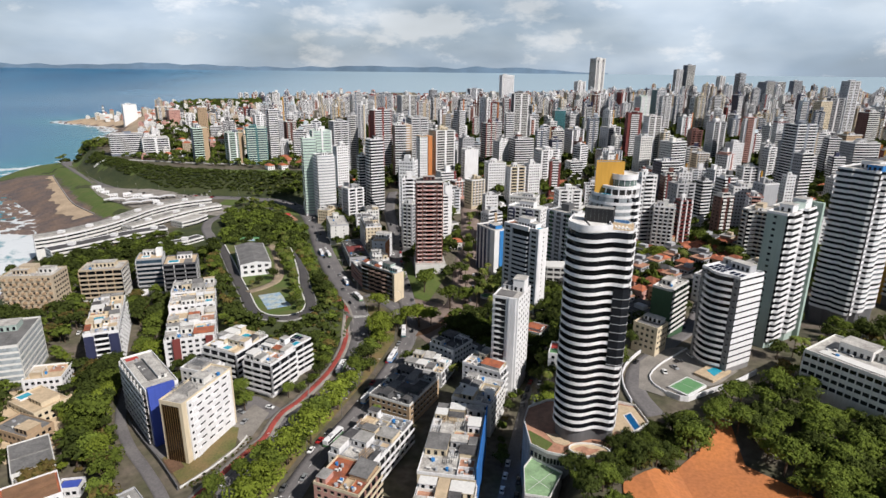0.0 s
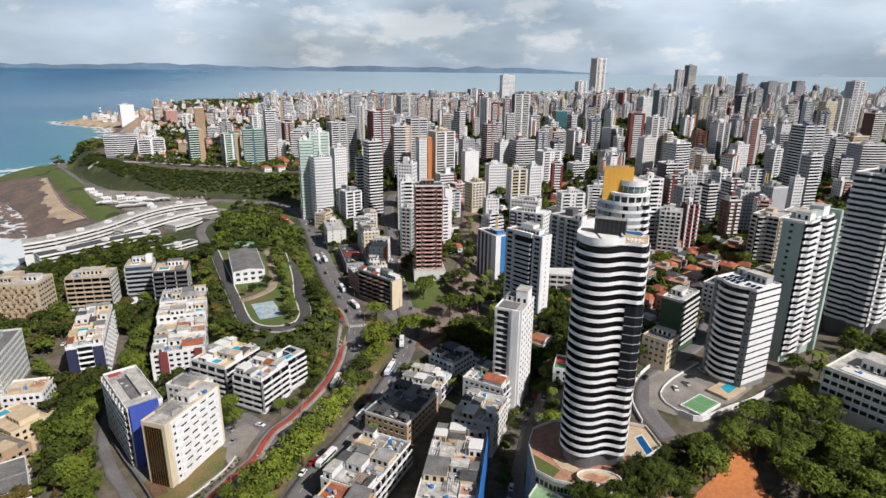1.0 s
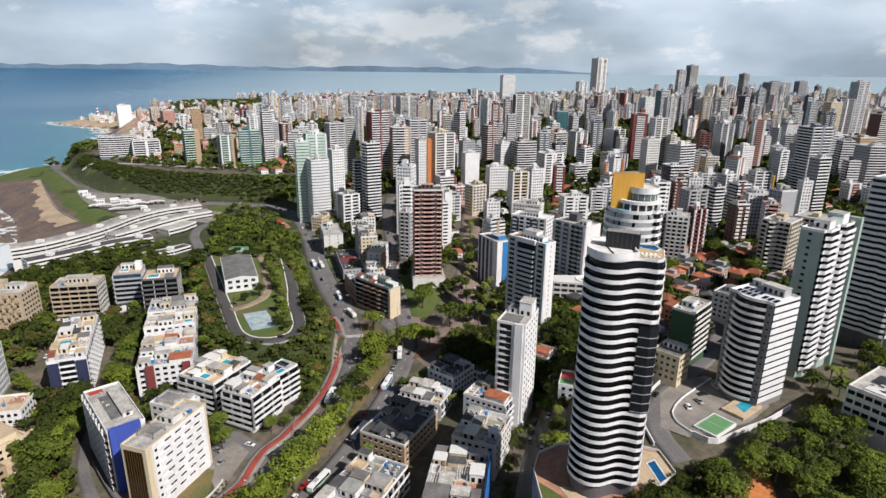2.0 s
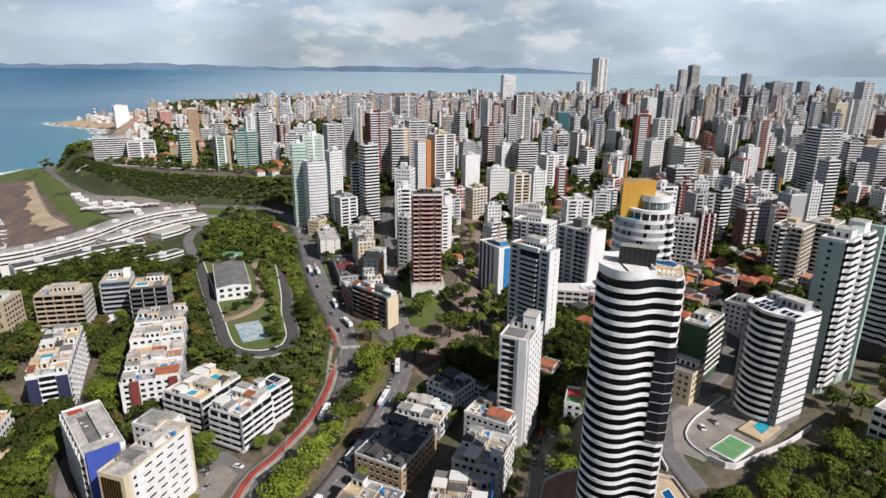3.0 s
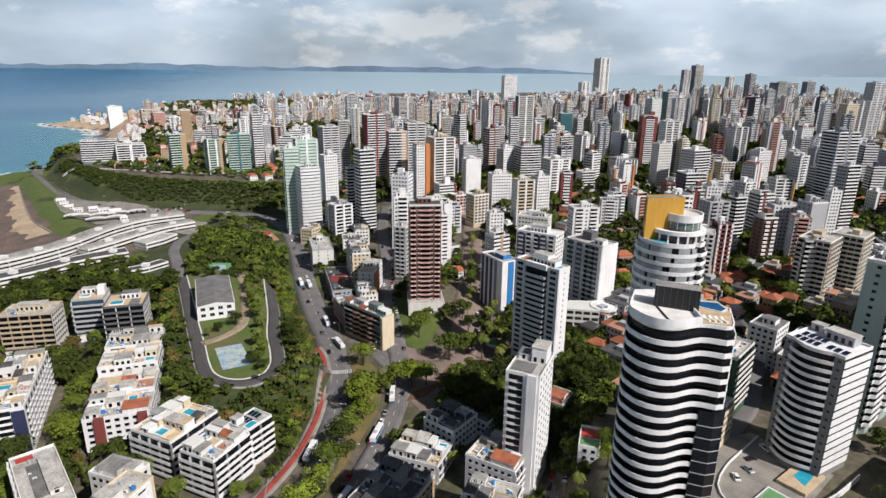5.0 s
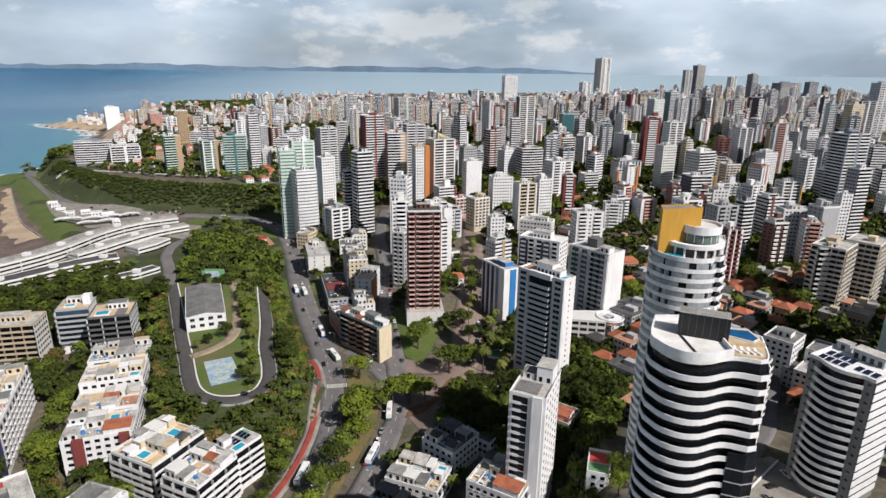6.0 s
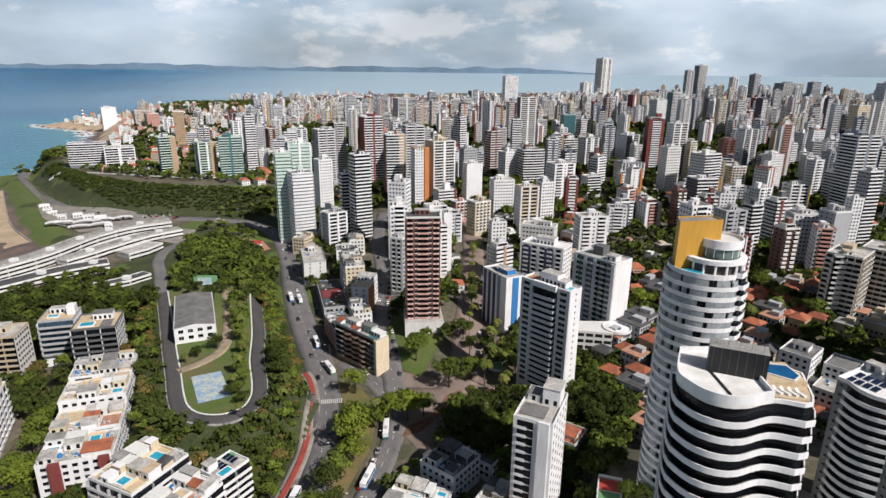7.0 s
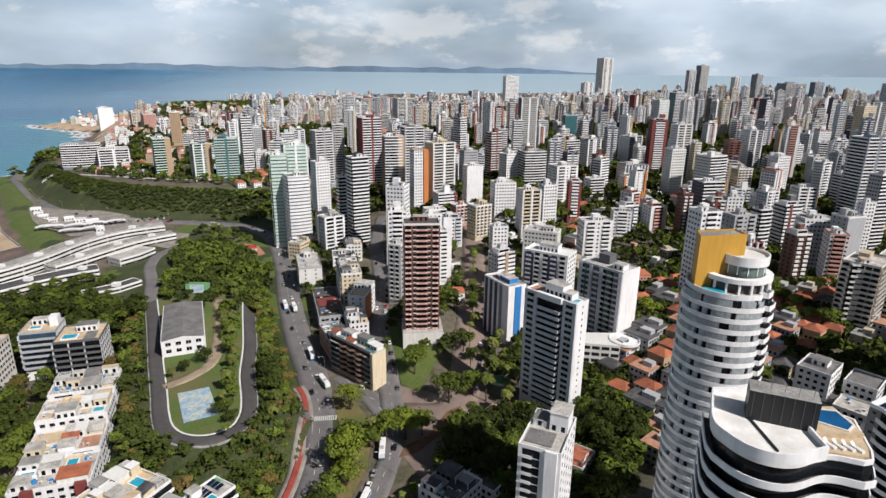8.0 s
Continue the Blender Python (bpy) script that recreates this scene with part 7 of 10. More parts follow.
    t = building("apartment_block", "white block with an orange side wall", -49.5, 457.4, -8, rect(11, 23), 5, 2.9,
                 {"sides": [("w", 5, 1.0, 1.0), ("w", 5, 1.2, 1.2), ("w", 3, 1.4, 1.3), ("w", 3, 1.4, 1.3)]}, 2.5, WHITE, WHITE, GLASS, PALEROOF, z=5, seed=62, tank=False,
                 kit=[("room", 0.3, 0.75, 7, 7, 3.6, OFFWHITE), ("room", 0.75, 0.8, 6, 6, 3.0, WHITE), ("deck", 0.5, 0.3, 12, 6, SAND_PAVE)])
    g = Geo()
    g.box(5.5, -11.7, 0, 5.9, 1, 17.2, 0)
    part("flank", g.mesh("flank", [ORANGE]), t, label="orange rendered flank")
    claim(-49, 457, 13)
    building("apartment_block", "cream terraced block with roof gardens", -62, 487, 15, rect(13, 34), 7, 2.9,
             {"sides": [("w", 3, 1.2, 1.2), ("w", 3, 1.2, 1.2), ("w", 3, 1.4, 1.3), ("b", 1.0, 1.0, 5)]}, 2.5, CREAM, WHITE, GLASS, TERRACE, z=5, seed=66, tank=False, busy="mixed")
    claim(-62, 487, 16)
    building("apartment_block", "grey block with blank end wall", -96.5, 518, 17, rect(16, 34), 5, 2.9,
             {"sides": [("w", 8, 0.8, 1.0), ("w", 3, 1.4, 1.3), ("w", 3, 1.4, 1.3), ("r", 0.9, 2.2)]}, 2.6, OFFWHITE, GREY, GLASS, PALEROOF, z=3.5, seed=63, tank=False,
             kit=[("room", 0.5, 0.85, 5, 6, 4.5, OFFWHITE), ("clutter", 0.5, 0.5, 12, 26, 8)])
    claim(-96, 518, 18)
    building("shop_row", "row of low shops with dark sheet roofs", -73, 466, 17, rect(16, 50), 2, 3.2, None, 1.0, GREY, GREY, GLASS, DARKROOF, z=3, seed=64, tank=False, category="shops",
             kit=[("sheet", 0.5, 0.18, 13, 16, DARKROOF), ("sheet", 0.5, 0.5, 13, 18, MAROON), ("sheet", 0.5, 0.82, 13, 18, DARKROOF), ("clutter", 0.5, 0.5, 12, 50, 12)])
    claim(-73, 466, 20)
    # the white house in the park
    t = building("park_house", "white two-storey house with dark grey hipped roof", -135, 396, 23, rect(20, 48), 2, 3.6,
                 {"sides": [("w", 5.0, 2.4, 1.8), ("w", 5.0, 1.8, 1.6), ("w", 5, 1.8, 1.6), ("w", 5, 1.8, 1.6)]}, 1.5, WHITE, WHITE, GLASS, GREYROOF, z=19.0, seed=70, tank=False, parapet=0.3, fine=True, category="house")
    g = Geo()
    g.face([(-10.2, -24.2, 8.9), (0, -24.2, 10.4), (0, 24.2, 10.4), (-10.2, 24.2, 8.9)])
    g.face([(0, -24.2, 10.4), (10.2, -24.2, 8.9), (10.2, 24.2, 8.9), (0, 24.2, 10.4)])
    g.face([(-10.2, -24.2, 8.9), (10.2, -24.2, 8.9), (0, -24.2, 10.4)], 1)
    part("pitched_roof", g.mesh("pitched_roof", [GREYROOF, WHITE]), t)
    claim(-135, 396, 22)


blocks_west()
blocks_centre()

# ---- towers of the town, by their places ----


def listed(label, x, y, top_z, w, d, turn, wall_m, band_m, style, seed):
    z = land(x, y)
    fh = 3.0
    turn = 14 + 5 * (seed % 5) - 22 * x / y if y > 560 else turn
    floors = max(2, round((top_z - z - 3.5) / fh))
    fh = (top_z - z - 3.5) / floors
    win = ("w", 2.9, 1.4, 1.25)
    front = {"b": ("b", 1.1, 1.0, 60), "w": win, "x": ("x", 4.2, 2.2), "p": ("p",)}[style]
    right = {"b": ("b", 0.9, 1.0, 60), "w": win, "x": win, "p": ("w", 6.0, 1.0, 1.1)}[style]
    if seed % 3 == 1:
        right = win
    elif seed % 3 == 2 and style != "x":
        right = ("w", 5.2, 1.0, 1.1)
    if style == "w" and seed % 2:
        front = ("d",) if w > 14 else ("c", 0.5)
    if 900 < y < 1500:
        w, d = min(w, 24), min(d, 18)
    sides = rect(w, d)
    if style == "b" and seed % 4 == 0:
        bow = [(-w / 2 + w * k / 8, -d / 2 - 0.05 * w * math.sin(math.pi * k / 8)) for k in range(9)]
        sides = [bow, *sides[1:]]
    glass = PALEGLASS if MINT in (wall_m, band_m) and x > -200 else BLUEGLASS if wall_m in (TEAL, MINT) else GLASS
    if glass is PALEGLASS:
        front = right = ("b", 1.0, 1.65, 60)
    label += {"b": " and rows of balconies", "w": " and regular window rows", "x": " and stacked balconies", "p": " and few windows"}[style]
    t = building("apartment_tower" if floors > 8 else "apartment_block", label, x, y, turn, sides, floors, fh, {"sides": [front, right, win, right]}, 3.5, wall_m, band_m, glass,
             PALEROOF if seed % 3 else GREYROOF, z=z, merged=y > 480, seed=seed, category="tower" if floors > 8 else "building",
             kit=[("room", 0.3 + 0.1 * (seed % 5), 0.45, w * 0.3, d * 0.3, 2.4 + 0.4 * (seed % 3), wall_m if seed % 2 else WHITE)])
    if style == "b" and seed % 4 in (1, 3):
        pm = (WHITE, wall_m, OFFWHITE, TAN if wall_m in (BROWN, MAROON, TAN) else WHITE)[seed % 4]
        for k, (px, py) in enumerate(((-w / 2, -d / 2), (w / 2, -d / 2), (w / 2, d / 2), (-w / 2, d / 2))):
            g = Geo()
            r = 0.75
            g.box(px - r, py - r, -2, px + r, py + r, top_z - z + 0.6, 0)
            part("pier", g.mesh("pier", [pm]), t)
        if seed % 2:
            g = Geo()
            g.box(-w * 0.05, -d / 2 - 1.2, 0, w * 0.05, -d / 2, top_z - z + 0.8, 0)
            part("pier", g.mesh("pier", [pm]), t)
    if seed in (2, 3, 20, 22):
        g = Geo()
        g.box(w * 0.18, -d / 2 - 1.35, -2, w / 2 + 0.3, d / 2, top_z - z + 0.4, 0)
        part("flank", g.mesh("flank", [ORANGE if seed == 22 else TAN]), t, label="tan rendered flank")
    claim(x, y, max(w, d) * 0.72)


listed("blue-white slab of flats", -470.9, 879.5, 55.8, 43.7, 20.0, -14, SLATE, WHITE, "b", 0)
listed("white slab of flats", -427.2, 875.7, 51.4, 34.3, 27.5, 8, WHITE, WHITE, "b", 1)
listed("tan and blue-green tower", -339.1, 822.6, 71.5, 18.9, 15.1, 12, SLATE, MINT, "b", 2)
listed("brown tower with green bands", -286.1, 807.7, 67.6, 19.3, 15.4, 12, SLATE, MINT, "b", 3)
listed("teal tower with pale bands", -256.3, 810.1, 73.9, 25.3, 20.3, 14, TEAL, MINT, "b", 5)
listed("dark striped tower", -337.5, 935.9, 71.5, 14.9, 11.9, 16, DARKGREY, WHITE, "b", 5)
listed("slim tan and white tower", -446.3, 1106.4, 80.9, 16.0, 12.8, -14, TAN, WHITE, "w", 6)
listed("white tower", -288.1, 938.0, 80.6, 19.9, 15.9, 8, WHITE, WHITE, "w", 7)
listed("grey and white tower", -267.0, 956.1, 72.3, 15.3, 12.3, -22, GREY, WHITE, "w", 8)
listed("brown and white tower", -250.6, 966.3, 69.0, 15.8, 12.7, 12, BROWN, OFFWHITE, "w", 9)
listed("white and mint tower", -140.9, 615.4, 83.4, 13.5, 10.8, -6, WHITE, MINT, "b", 10)
listed("white tower with pale bands", -134.9, 647.8, 87.9, 19.5, 15.6, 16, WHITE, MINT, "b", 11)
listed("mint-green tower", -124.3, 607.1, 67.7, 17.8, 14.3, -14, MINT, WHITE, "b", 12)
listed("grey banded tower", -146.6, 828.4, 82.3, 21.1, 16.9, 8, GREY, WHITE, "b", 13)
listed("white tower with small windows", -124.4, 706.1, 64.0, 15.3, 12.2, -22, WHITE, WHITE, "w", 14)
listed("slender grey tower", -131.7, 855.6, 87.7, 14.0, 11.2, 12, GREY, OFFWHITE, "w", 15)
listed("dark tower with white bands", -88.7, 829.4, 98.0, 23.6, 18.8, -6, MAROON, WHITE, "b", 17)
listed("white-banded tower", -70.3, 595.7, 85.4, 14.3, 11.4, 16, BLACKSHEET, WHITE, "b", 18)
listed("lower banded wing", -84.3, 603.0, 67.6, 7.4, 5.9, -14, GREY, WHITE, "b", 18)
listed("curved white block", -92.0, 584.6, 38.0, 16.4, 13.1, 8, GREY, WHITE, "b", 19)
listed("brown tower with white bands", -52.4, 733.0, 87.5, 20.1, 16.1, -22, BROWN, WHITE, "b", 20)
listed("striped tower", -35.4, 798.8, 90.5, 22.1, 17.7, 12, GREY, WHITE, "b", 21)
listed("white and orange tower", -24.1, 705.9, 77.1, 14.8, 11.8, -6, WHITE, TAN, "w", 22)
listed("broad cream tower with a window grid", -3.3, 724.9, 82.3, 24.6, 19.7, 16, CREAM, OFFWHITE, "b", 23)
listed("white stepped block", -33.1, 546.9, 71.6, 14.3, 13.7, -14, WHITE, WHITE, "w", 24)
listed("tall white block with blank walls", -29.8, 494.2, 65.4, 12.5, 12.5, 8, WHITE, WHITE, "w", 25)
listed("grey block with balconies", -28.1, 474.5, 47.7, 9.0, 9.0, -22, GREY, OFFWHITE, "x", 26)
listed("white block with blank wall", 3.9, 523.1, 53.3, 6.2, 6.2, 12, WHITE, WHITE, "p", 27)
listed("pink and white block", 16.3, 645.3, 35.0, 13.3, 10.6, -6, PINK, WHITE, "x", 28)
listed("cream block of flats", 32.4, 606.7, 43.9, 16.8, 13.4, 16, CREAM, WHITE, "x", 29)
listed("small white block", 45.7, 565.1, 36.5, 12.7, 10.2, -14, WHITE, WHITE, "w", 30)
listed("white tower with blank walls", 30.4, 696.7, 63.1, 16.8, 13.4, 8, WHITE, WHITE, "p", 31)
listed("grey tower", 29.5, 786.8, 65.9, 16.9, 13.5, -22, GREY, GREY, "w", 32)
listed("dark brown banded tower", 63.0, 846.1, 80.5, 15.2, 12.2, 12, MAROON, OFFWHITE, "b", 33)
listed("white tower", 78.3, 807.3, 60.3, 18.4, 14.7, -6, WHITE, WHITE, "w", 34)
listed("tall dark banded tower", 127.9, 1032.2, 113.6, 30.5, 24.4, 16, DARKGREY, OFFWHITE, "b", 35)
listed("brown and white tower", 103.9, 800.6, 64.8, 26.4, 21.2, -14, BROWN, WHITE, "b", 36)
listed("white tower with window rows", 126.1, 726.9, 59.9, 24.9, 19.9, 8, WHITE, WHITE, "w", 37)
listed("maroon tower", 164.6, 888.7, 67.4, 21.7, 17.4, -22, MAROON, OFFWHITE, "b", 38)
listed("white broad tower", 203.4, 932.2, 64.7, 30.4, 24.3, 12, WHITE, GREY, "w", 39)
listed("white block with small windows", 58.3, 668.2, 52.3, 20.6, 16.5, -6, WHITE, WHITE, "w", 40)
listed("white block with cream balconies", 74.3, 606.3, 57.8, 15.7, 12.5, 16, WHITE, CREAM, "b", 41)
listed("white block", 97.2, 645.7, 54.6, 14.3, 11.4, -14, WHITE, WHITE, "w", 42)
listed("long white block with small windows", 118.7, 552.3, 45.4, 22.7, 14.5, 8, WHITE, WHITE, "w", 43)
listed("white block", 73.8, 526.5, 43.8, 24.9, 13.0, -22, OFFWHITE, WHITE, "w", 44)
listed("white tower with small windows", 154.1, 446.5, 78.5, 13.0, 13.0, 12, WHITE, WHITE, "w", 45)
listed("navy and white tower", 245.5, 648.7, 59.4, 21.6, 17.3, -6, NAVY, WHITE, "b", 46)
listed("grey block", 215.8, 526.8, 57.3, 19.2, 13.5, 16, GREY, GREY, "w", 47)
listed("black and white banded block", 252.4, 564.5, 52.7, 11.2, 8.9, -14, DARKGREY, WHITE, "b", 48)
listed("white tower", 300.3, 646.3, 50.8, 15.7, 12.5, 8, WHITE, WHITE, "w", 49)
listed("pale block with red roof room", 168.1, 436.5, 56.5, 15.5, 13.0, -22, OFFWHITE, WHITE, "x", 50)
listed("white and red block", 191.3, 459.7, 56.0, 9.3, 9.3, 12, WHITE, MAROON, "b", 51)
listed("white block", 271.8, 527.4, 54.9, 21.1, 14.8, -6, WHITE, WHITE, "w", 52)
listed("white block with blank flank", 280.8, 506.8, 61.9, 15.2, 13.5, 16, GREY, WHITE, "p", 53)
listed("beige tower with balconies", 220.8, 405.7, 60.5, 11.5, 11.5, -14, BEIGE, OFFWHITE, "b", 54)
listed("pale block with grey fins", 346.0, 666.9, 51.1, 17.3, 13.8, 8, OFFWHITE, WHITE, "b", 55)
listed("white slim block", 333.3, 563.9, 59.1, 9.7, 7.8, -22, WHITE, WHITE, "w", 56)
listed("blue and grey tower", 386.7, 649.5, 100.3, 23.7, 18.9, 12, SLATE, WHITE, "b", 57)
listed("striped tower", 356.4, 585.5, 77.7, 13.9, 11.1, -6, GREY, WHITE, "b", 58)
listed("white banded tower", 261.9, 942.8, 67.8, 31.9, 25.6, 16, WHITE, GREY, "b", 59)
listed("white and blue block", 226.4, 811.6, 49.1, 28.9, 23.1, -14, WHITE, SLATE, "x", 60)
listed("white tower with bands", 297.3, 857.5, 91.6, 18.8, 15.1, 8, WHITE, OFFWHITE, "b", 61)
listed("off-white tower", 257.3, 767.0, 72.9, 17.6, 14.1, -22, OFFWHITE, WHITE, "w", 62)
listed("ochre and white tower", 312.3, 843.9, 70.8, 9.7, 7.8, 12, CREAM, WHITE, "w", 63)
listed("white tower", 281.4, 729.6, 71.5, 24.1, 19.3, -6, OFFWHITE, WHITE, "b", 64)
listed("brown tower", 338.7, 806.1, 77.5, 15.3, 12.3, 16, BROWN, BROWN, "w", 65)
listed("beige block", 324.2, 746.8, 55.5, 17.0, 13.6, -14, BEIGE, WHITE, "x", 66)
listed("white tower with bands", 412.3, 908.0, 80.7, 20.0, 16.0, 8, WHITE, GREY, "b", 67)
listed("white block", 385.2, 787.2, 63.2, 18.1, 14.5, -22, WHITE, WHITE, "w", 68)
listed("white block", 409.9, 745.4, 63.5, 13.5, 10.8, 12, WHITE, WHITE, "w", 69)
listed("white and red tower", 536.1, 956.6, 77.7, 16.6, 13.2, -6, WHITE, MAROON, "w", 70)
listed("grey tower", 454.0, 786.8, 66.2, 16.9, 13.5, 16, GREY, SLATE, "w", 71)
listed("cream tower", 661.3, 1058.7, 105.9, 21.8, 17.4, -14, CREAM, OFFWHITE, "w", 72)
listed("very tall grey tower", 772.0, 1163.1, 137.8, 32.7, 26.1, 8, PALEGREY, WHITE, "b", 73)
listed("brown tower", 676.4, 961.0, 94.1, 27.5, 22.0, -22, BROWN, OFFWHITE, "b", 74)
listed("dark tower", 714.2, 1110.7, 108.7, 26.8, 21.4, 12, DARKGREY, GREY, "b", 75)
listed("white banded tower", 512.8, 732.7, 72.1, 31.7, 25.3, -6, GREY, WHITE, "b", 76)
listed("white tower", 545.6, 858.1, 72.4, 20.4, 16.3, 16, WHITE, WHITE, "w", 77)
listed("tan block", 548.3, 810.4, 73.9, 26.0, 20.8, -14, TAN, OFFWHITE, "w", 78)
listed("very tall pale tower", 573.0, 2317.6, 192.9, 44.1, 35.3, 0, OFFWHITE, WHITE, "w", 79)
listed("tall white tower", 158.9, 1572.6, 137.2, 31.6, 25.3, 0, WHITE, WHITE, "w", 80)
listed("tall grey tower", 781.9, 2059.0, 155.8, 22.6, 18.0, 0, PALEGREY, WHITE, "b", 81)
listed("tall slim tower", 817.6, 2062.0, 170.6, 30.0, 24.0, 0, SLATE, OFFWHITE, "b", 82)
listed("tall pale tower", 949.7, 2108.5, 135.3, 21.2, 17.0, 0, OFFWHITE, WHITE, "b", 83)
listed("tall dark tower", 968.3, 2010.3, 145.7, 25.7, 20.6, 0, SLATE, PALEGREY, "b", 84)
listed("blue-grey tower", 1029.1, 1923.8, 122.2, 59.5, 47.6, 0, SLATE, OFFWHITE, "b", 85)
listed("dark tower", 1096.7, 1911.2, 126.3, 28.0, 22.4, 0, SLATE, PALEGREY, "b", 86)
listed("tall white tower", 466.9, 2112.4, 113.3, 31.0, 24.8, 0, WHITE, WHITE, "w", 87)
listed("green-glass tower", 480.5, 1366.0, 112.1, 40.0, 32.0, 0, TEAL, WHITE, "b", 88)
listed("green and white tower", 411.1, 1259.8, 101.4, 24.4, 19.5, 0, MINT, WHITE, "b", 89)
listed("teal glass tower", 229.6, 1209.0, 75.6, 22.5, 18.0, 0, TEAL, PALEGREY, "w", 90)
listed("dark blue tower", 74.9, 1512.2, 105.0, 30.6, 24.5, 0, SLATE, PALEGREY, "b", 91)
listed("white slab hotel", -824.0, 1572.9, 53.6, 32.2, 25.8, 0, WHITE, WHITE, "p", 92)
listed("pink-brown block", -639.0, 1360.1, 63.1, 25.4, 20.3, 0, BEIGE, WHITE, "w", 93)
listed("brown block", -606.0, 1341.5, 58.6, 28.8, 23.0, 0, PINK, OFFWHITE, "w", 94)
listed("white block", -533.6, 1257.5, 55.7, 18.8, 15.1, 0, WHITE, WHITE, "w", 95)
listed("white tower", -33.4, 1707.6, 93.9, 18.9, 15.2, 0, WHITE, PALEGREY, "b", 96)
listed("grey tower", -93.7, 1516.8, 86.9, 41.9, 33.5, 0, PALEGREY, OFFWHITE, "b", 97)
listed("dark tower", -167.8, 1711.4, 84.8, 28.5, 22.8, 0, SLATE, PALEGREY, "b", 98)
listed("maroon tower", -195.3, 1619.1, 81.3, 47.7, 38.2, 0, MAROON, PALEGREY, "b", 99)
listed("white tower", -239.8, 1663.5, 81.6, 33.8, 27.0, 0, WHITE, PALEGREY, "b", 100)
listed("grey tower", -322.9, 1710.8, 64.7, 27.0, 21.6, 0, PALEGREY, WHITE, "b", 101)

# ---- the rest of the town ----
claim(136, 702, 17)
claim(131, 640, 13)


def free(x, y, r):
    for a, b, c in TAKEN:
        if (x - a) ** 2 + (y - b) ** 2 < (r + c) ** 2:
            return False
    return True


def off_road(x, y, r):
    return all(near_line(x, y, s) > r for s in STREETS)


def house_meshes(w, d, h, wall_m, roof_m, flat):
    g = Geo()
    g.box(-w / 2, -d / 2, -3, w / 2, d / 2, h, 0)
    r = Geo()
    if flat:
        r.box(-w / 2 - 0.2, -d / 2 - 0.2, h, w / 2 + 0.2, d / 2 + 0.2, h + 0.4, 0)
        r.box(-w * 0.1, 0, h + 0.4, w * 0.35, d * 0.4, h + 2.6, 1)
    else:
        o, k = 0.5, 0.28 * min(w, d)
        a, b, c, e = (-w / 2 - o, -d / 2 - o, h), (w / 2 + o, -d / 2 - o, h), (w / 2 + o, d / 2 + o, h), (-w / 2 - o, d / 2 + o, h)
        p, q = (-w / 2 + d * 0.35, 0, h + k), (w / 2 - d * 0.35, 0, h + k)
        for f in ((a, b, q, p), (b, c, q), (c, e, p, q), (e, a, p), (e, c, b, a)):
            r.face(f, 0)
    win = Geo()
    for z0 in [0.9 + 2.9 * k for k in range(int(h / 2.9))]:
        for line in rect(w, d):
            for x, y, ang, ww in along(line, 2.8, 0.7):
                turned_box(win, x, y, ang, 1.2, 0.06, z0, z0 + 1.2, 0)
    return g.mesh("wall", [wall_m]), r.mesh("roof", [roof_m, wall_m]), win.mesh("glazing", [GLASS])


HOUSES = [house_meshes(10, 8, 5.8, OFFWHITE, TILEROOF, False), house_meshes(12, 9, 5.8, WHITE, TILEROOF, False), house_meshes(9, 8, 3.4, CREAM, TILEROOF, False),
          house_meshes(11, 9, 6.4, WHITE, PALEROOF, True), house_meshes(12, 10, 8.6, OFFWHITE, GREYROOF, True), house_meshes(8, 9, 5.6, PINK, TILEROOF, False),
          house_meshes(9, 10, 8.4, BEIGE, CONCRETE, True), house_meshes(14, 10, 9.0, GREY, DARKROOF, True),
          house_meshes(9, 8, 8.6, TAN, TILEROOF, False), house_meshes(11, 8, 6.2, BEIGE, DARKROOF, False), house_meshes(10, 9, 8.8, GREY, TERRACE, True)]
HOUSE_LABEL = ["pale two-storey house with clay-tiled roof", "white house with clay-tiled roof", "cream cottage with clay-tiled roof", "white flat-roofed house with terrace",
               "off-white flat-roofed house with a roof room", "pink house with clay-tiled roof", "beige flat-roofed house with roof room", "grey flat-roofed building with dark roof", "tan three-storey house with clay-tiled roof", "beige house under a dark sheet roof", "grey house with a terracotta roof terrace"]


def house(x, y, turn, k, group):
    t = thing("house", HOUSE_LABEL[k], "house", x, y, land(x, y), turn, group)
    for nm, me in zip(("wall", "roof", "glazing"), HOUSES[k]):
        o = part(nm, me, t)
        if nm == "glazing":
            tagged(o, kind="stuff")
    claim(x, y, 5.5)


hr = random.Random(77)
for cx, cy, rx, ry, n, pick, grp in ((125, 350, 44, 52, 96, (0, 8, 9, 5, 7, 7, 8, 10, 9), "houses behind the towers"), (190, 425, 60, 45, 56, (0, 8, 9, 10, 6, 7, 5), "houses on the slope"),
                                     (-190, 800, 40, 40, 16, (0, 1, 5), "houses behind the towers"), (95, 640, 60, 60, 18, (0, 3, 4), "houses among towers")):
    made = 0
    for _ in range(n * 14):
        x, y = cx + rx * hr.uniform(-1, 1), cy + ry * hr.uniform(-1, 1)
        if made < n and free(x, y, 4.6) and off_road(x, y, 9):
            house(x, y, hr.choice((-50, 40, -48, 42, -55)), hr.choice(pick), grp)
            made += 1

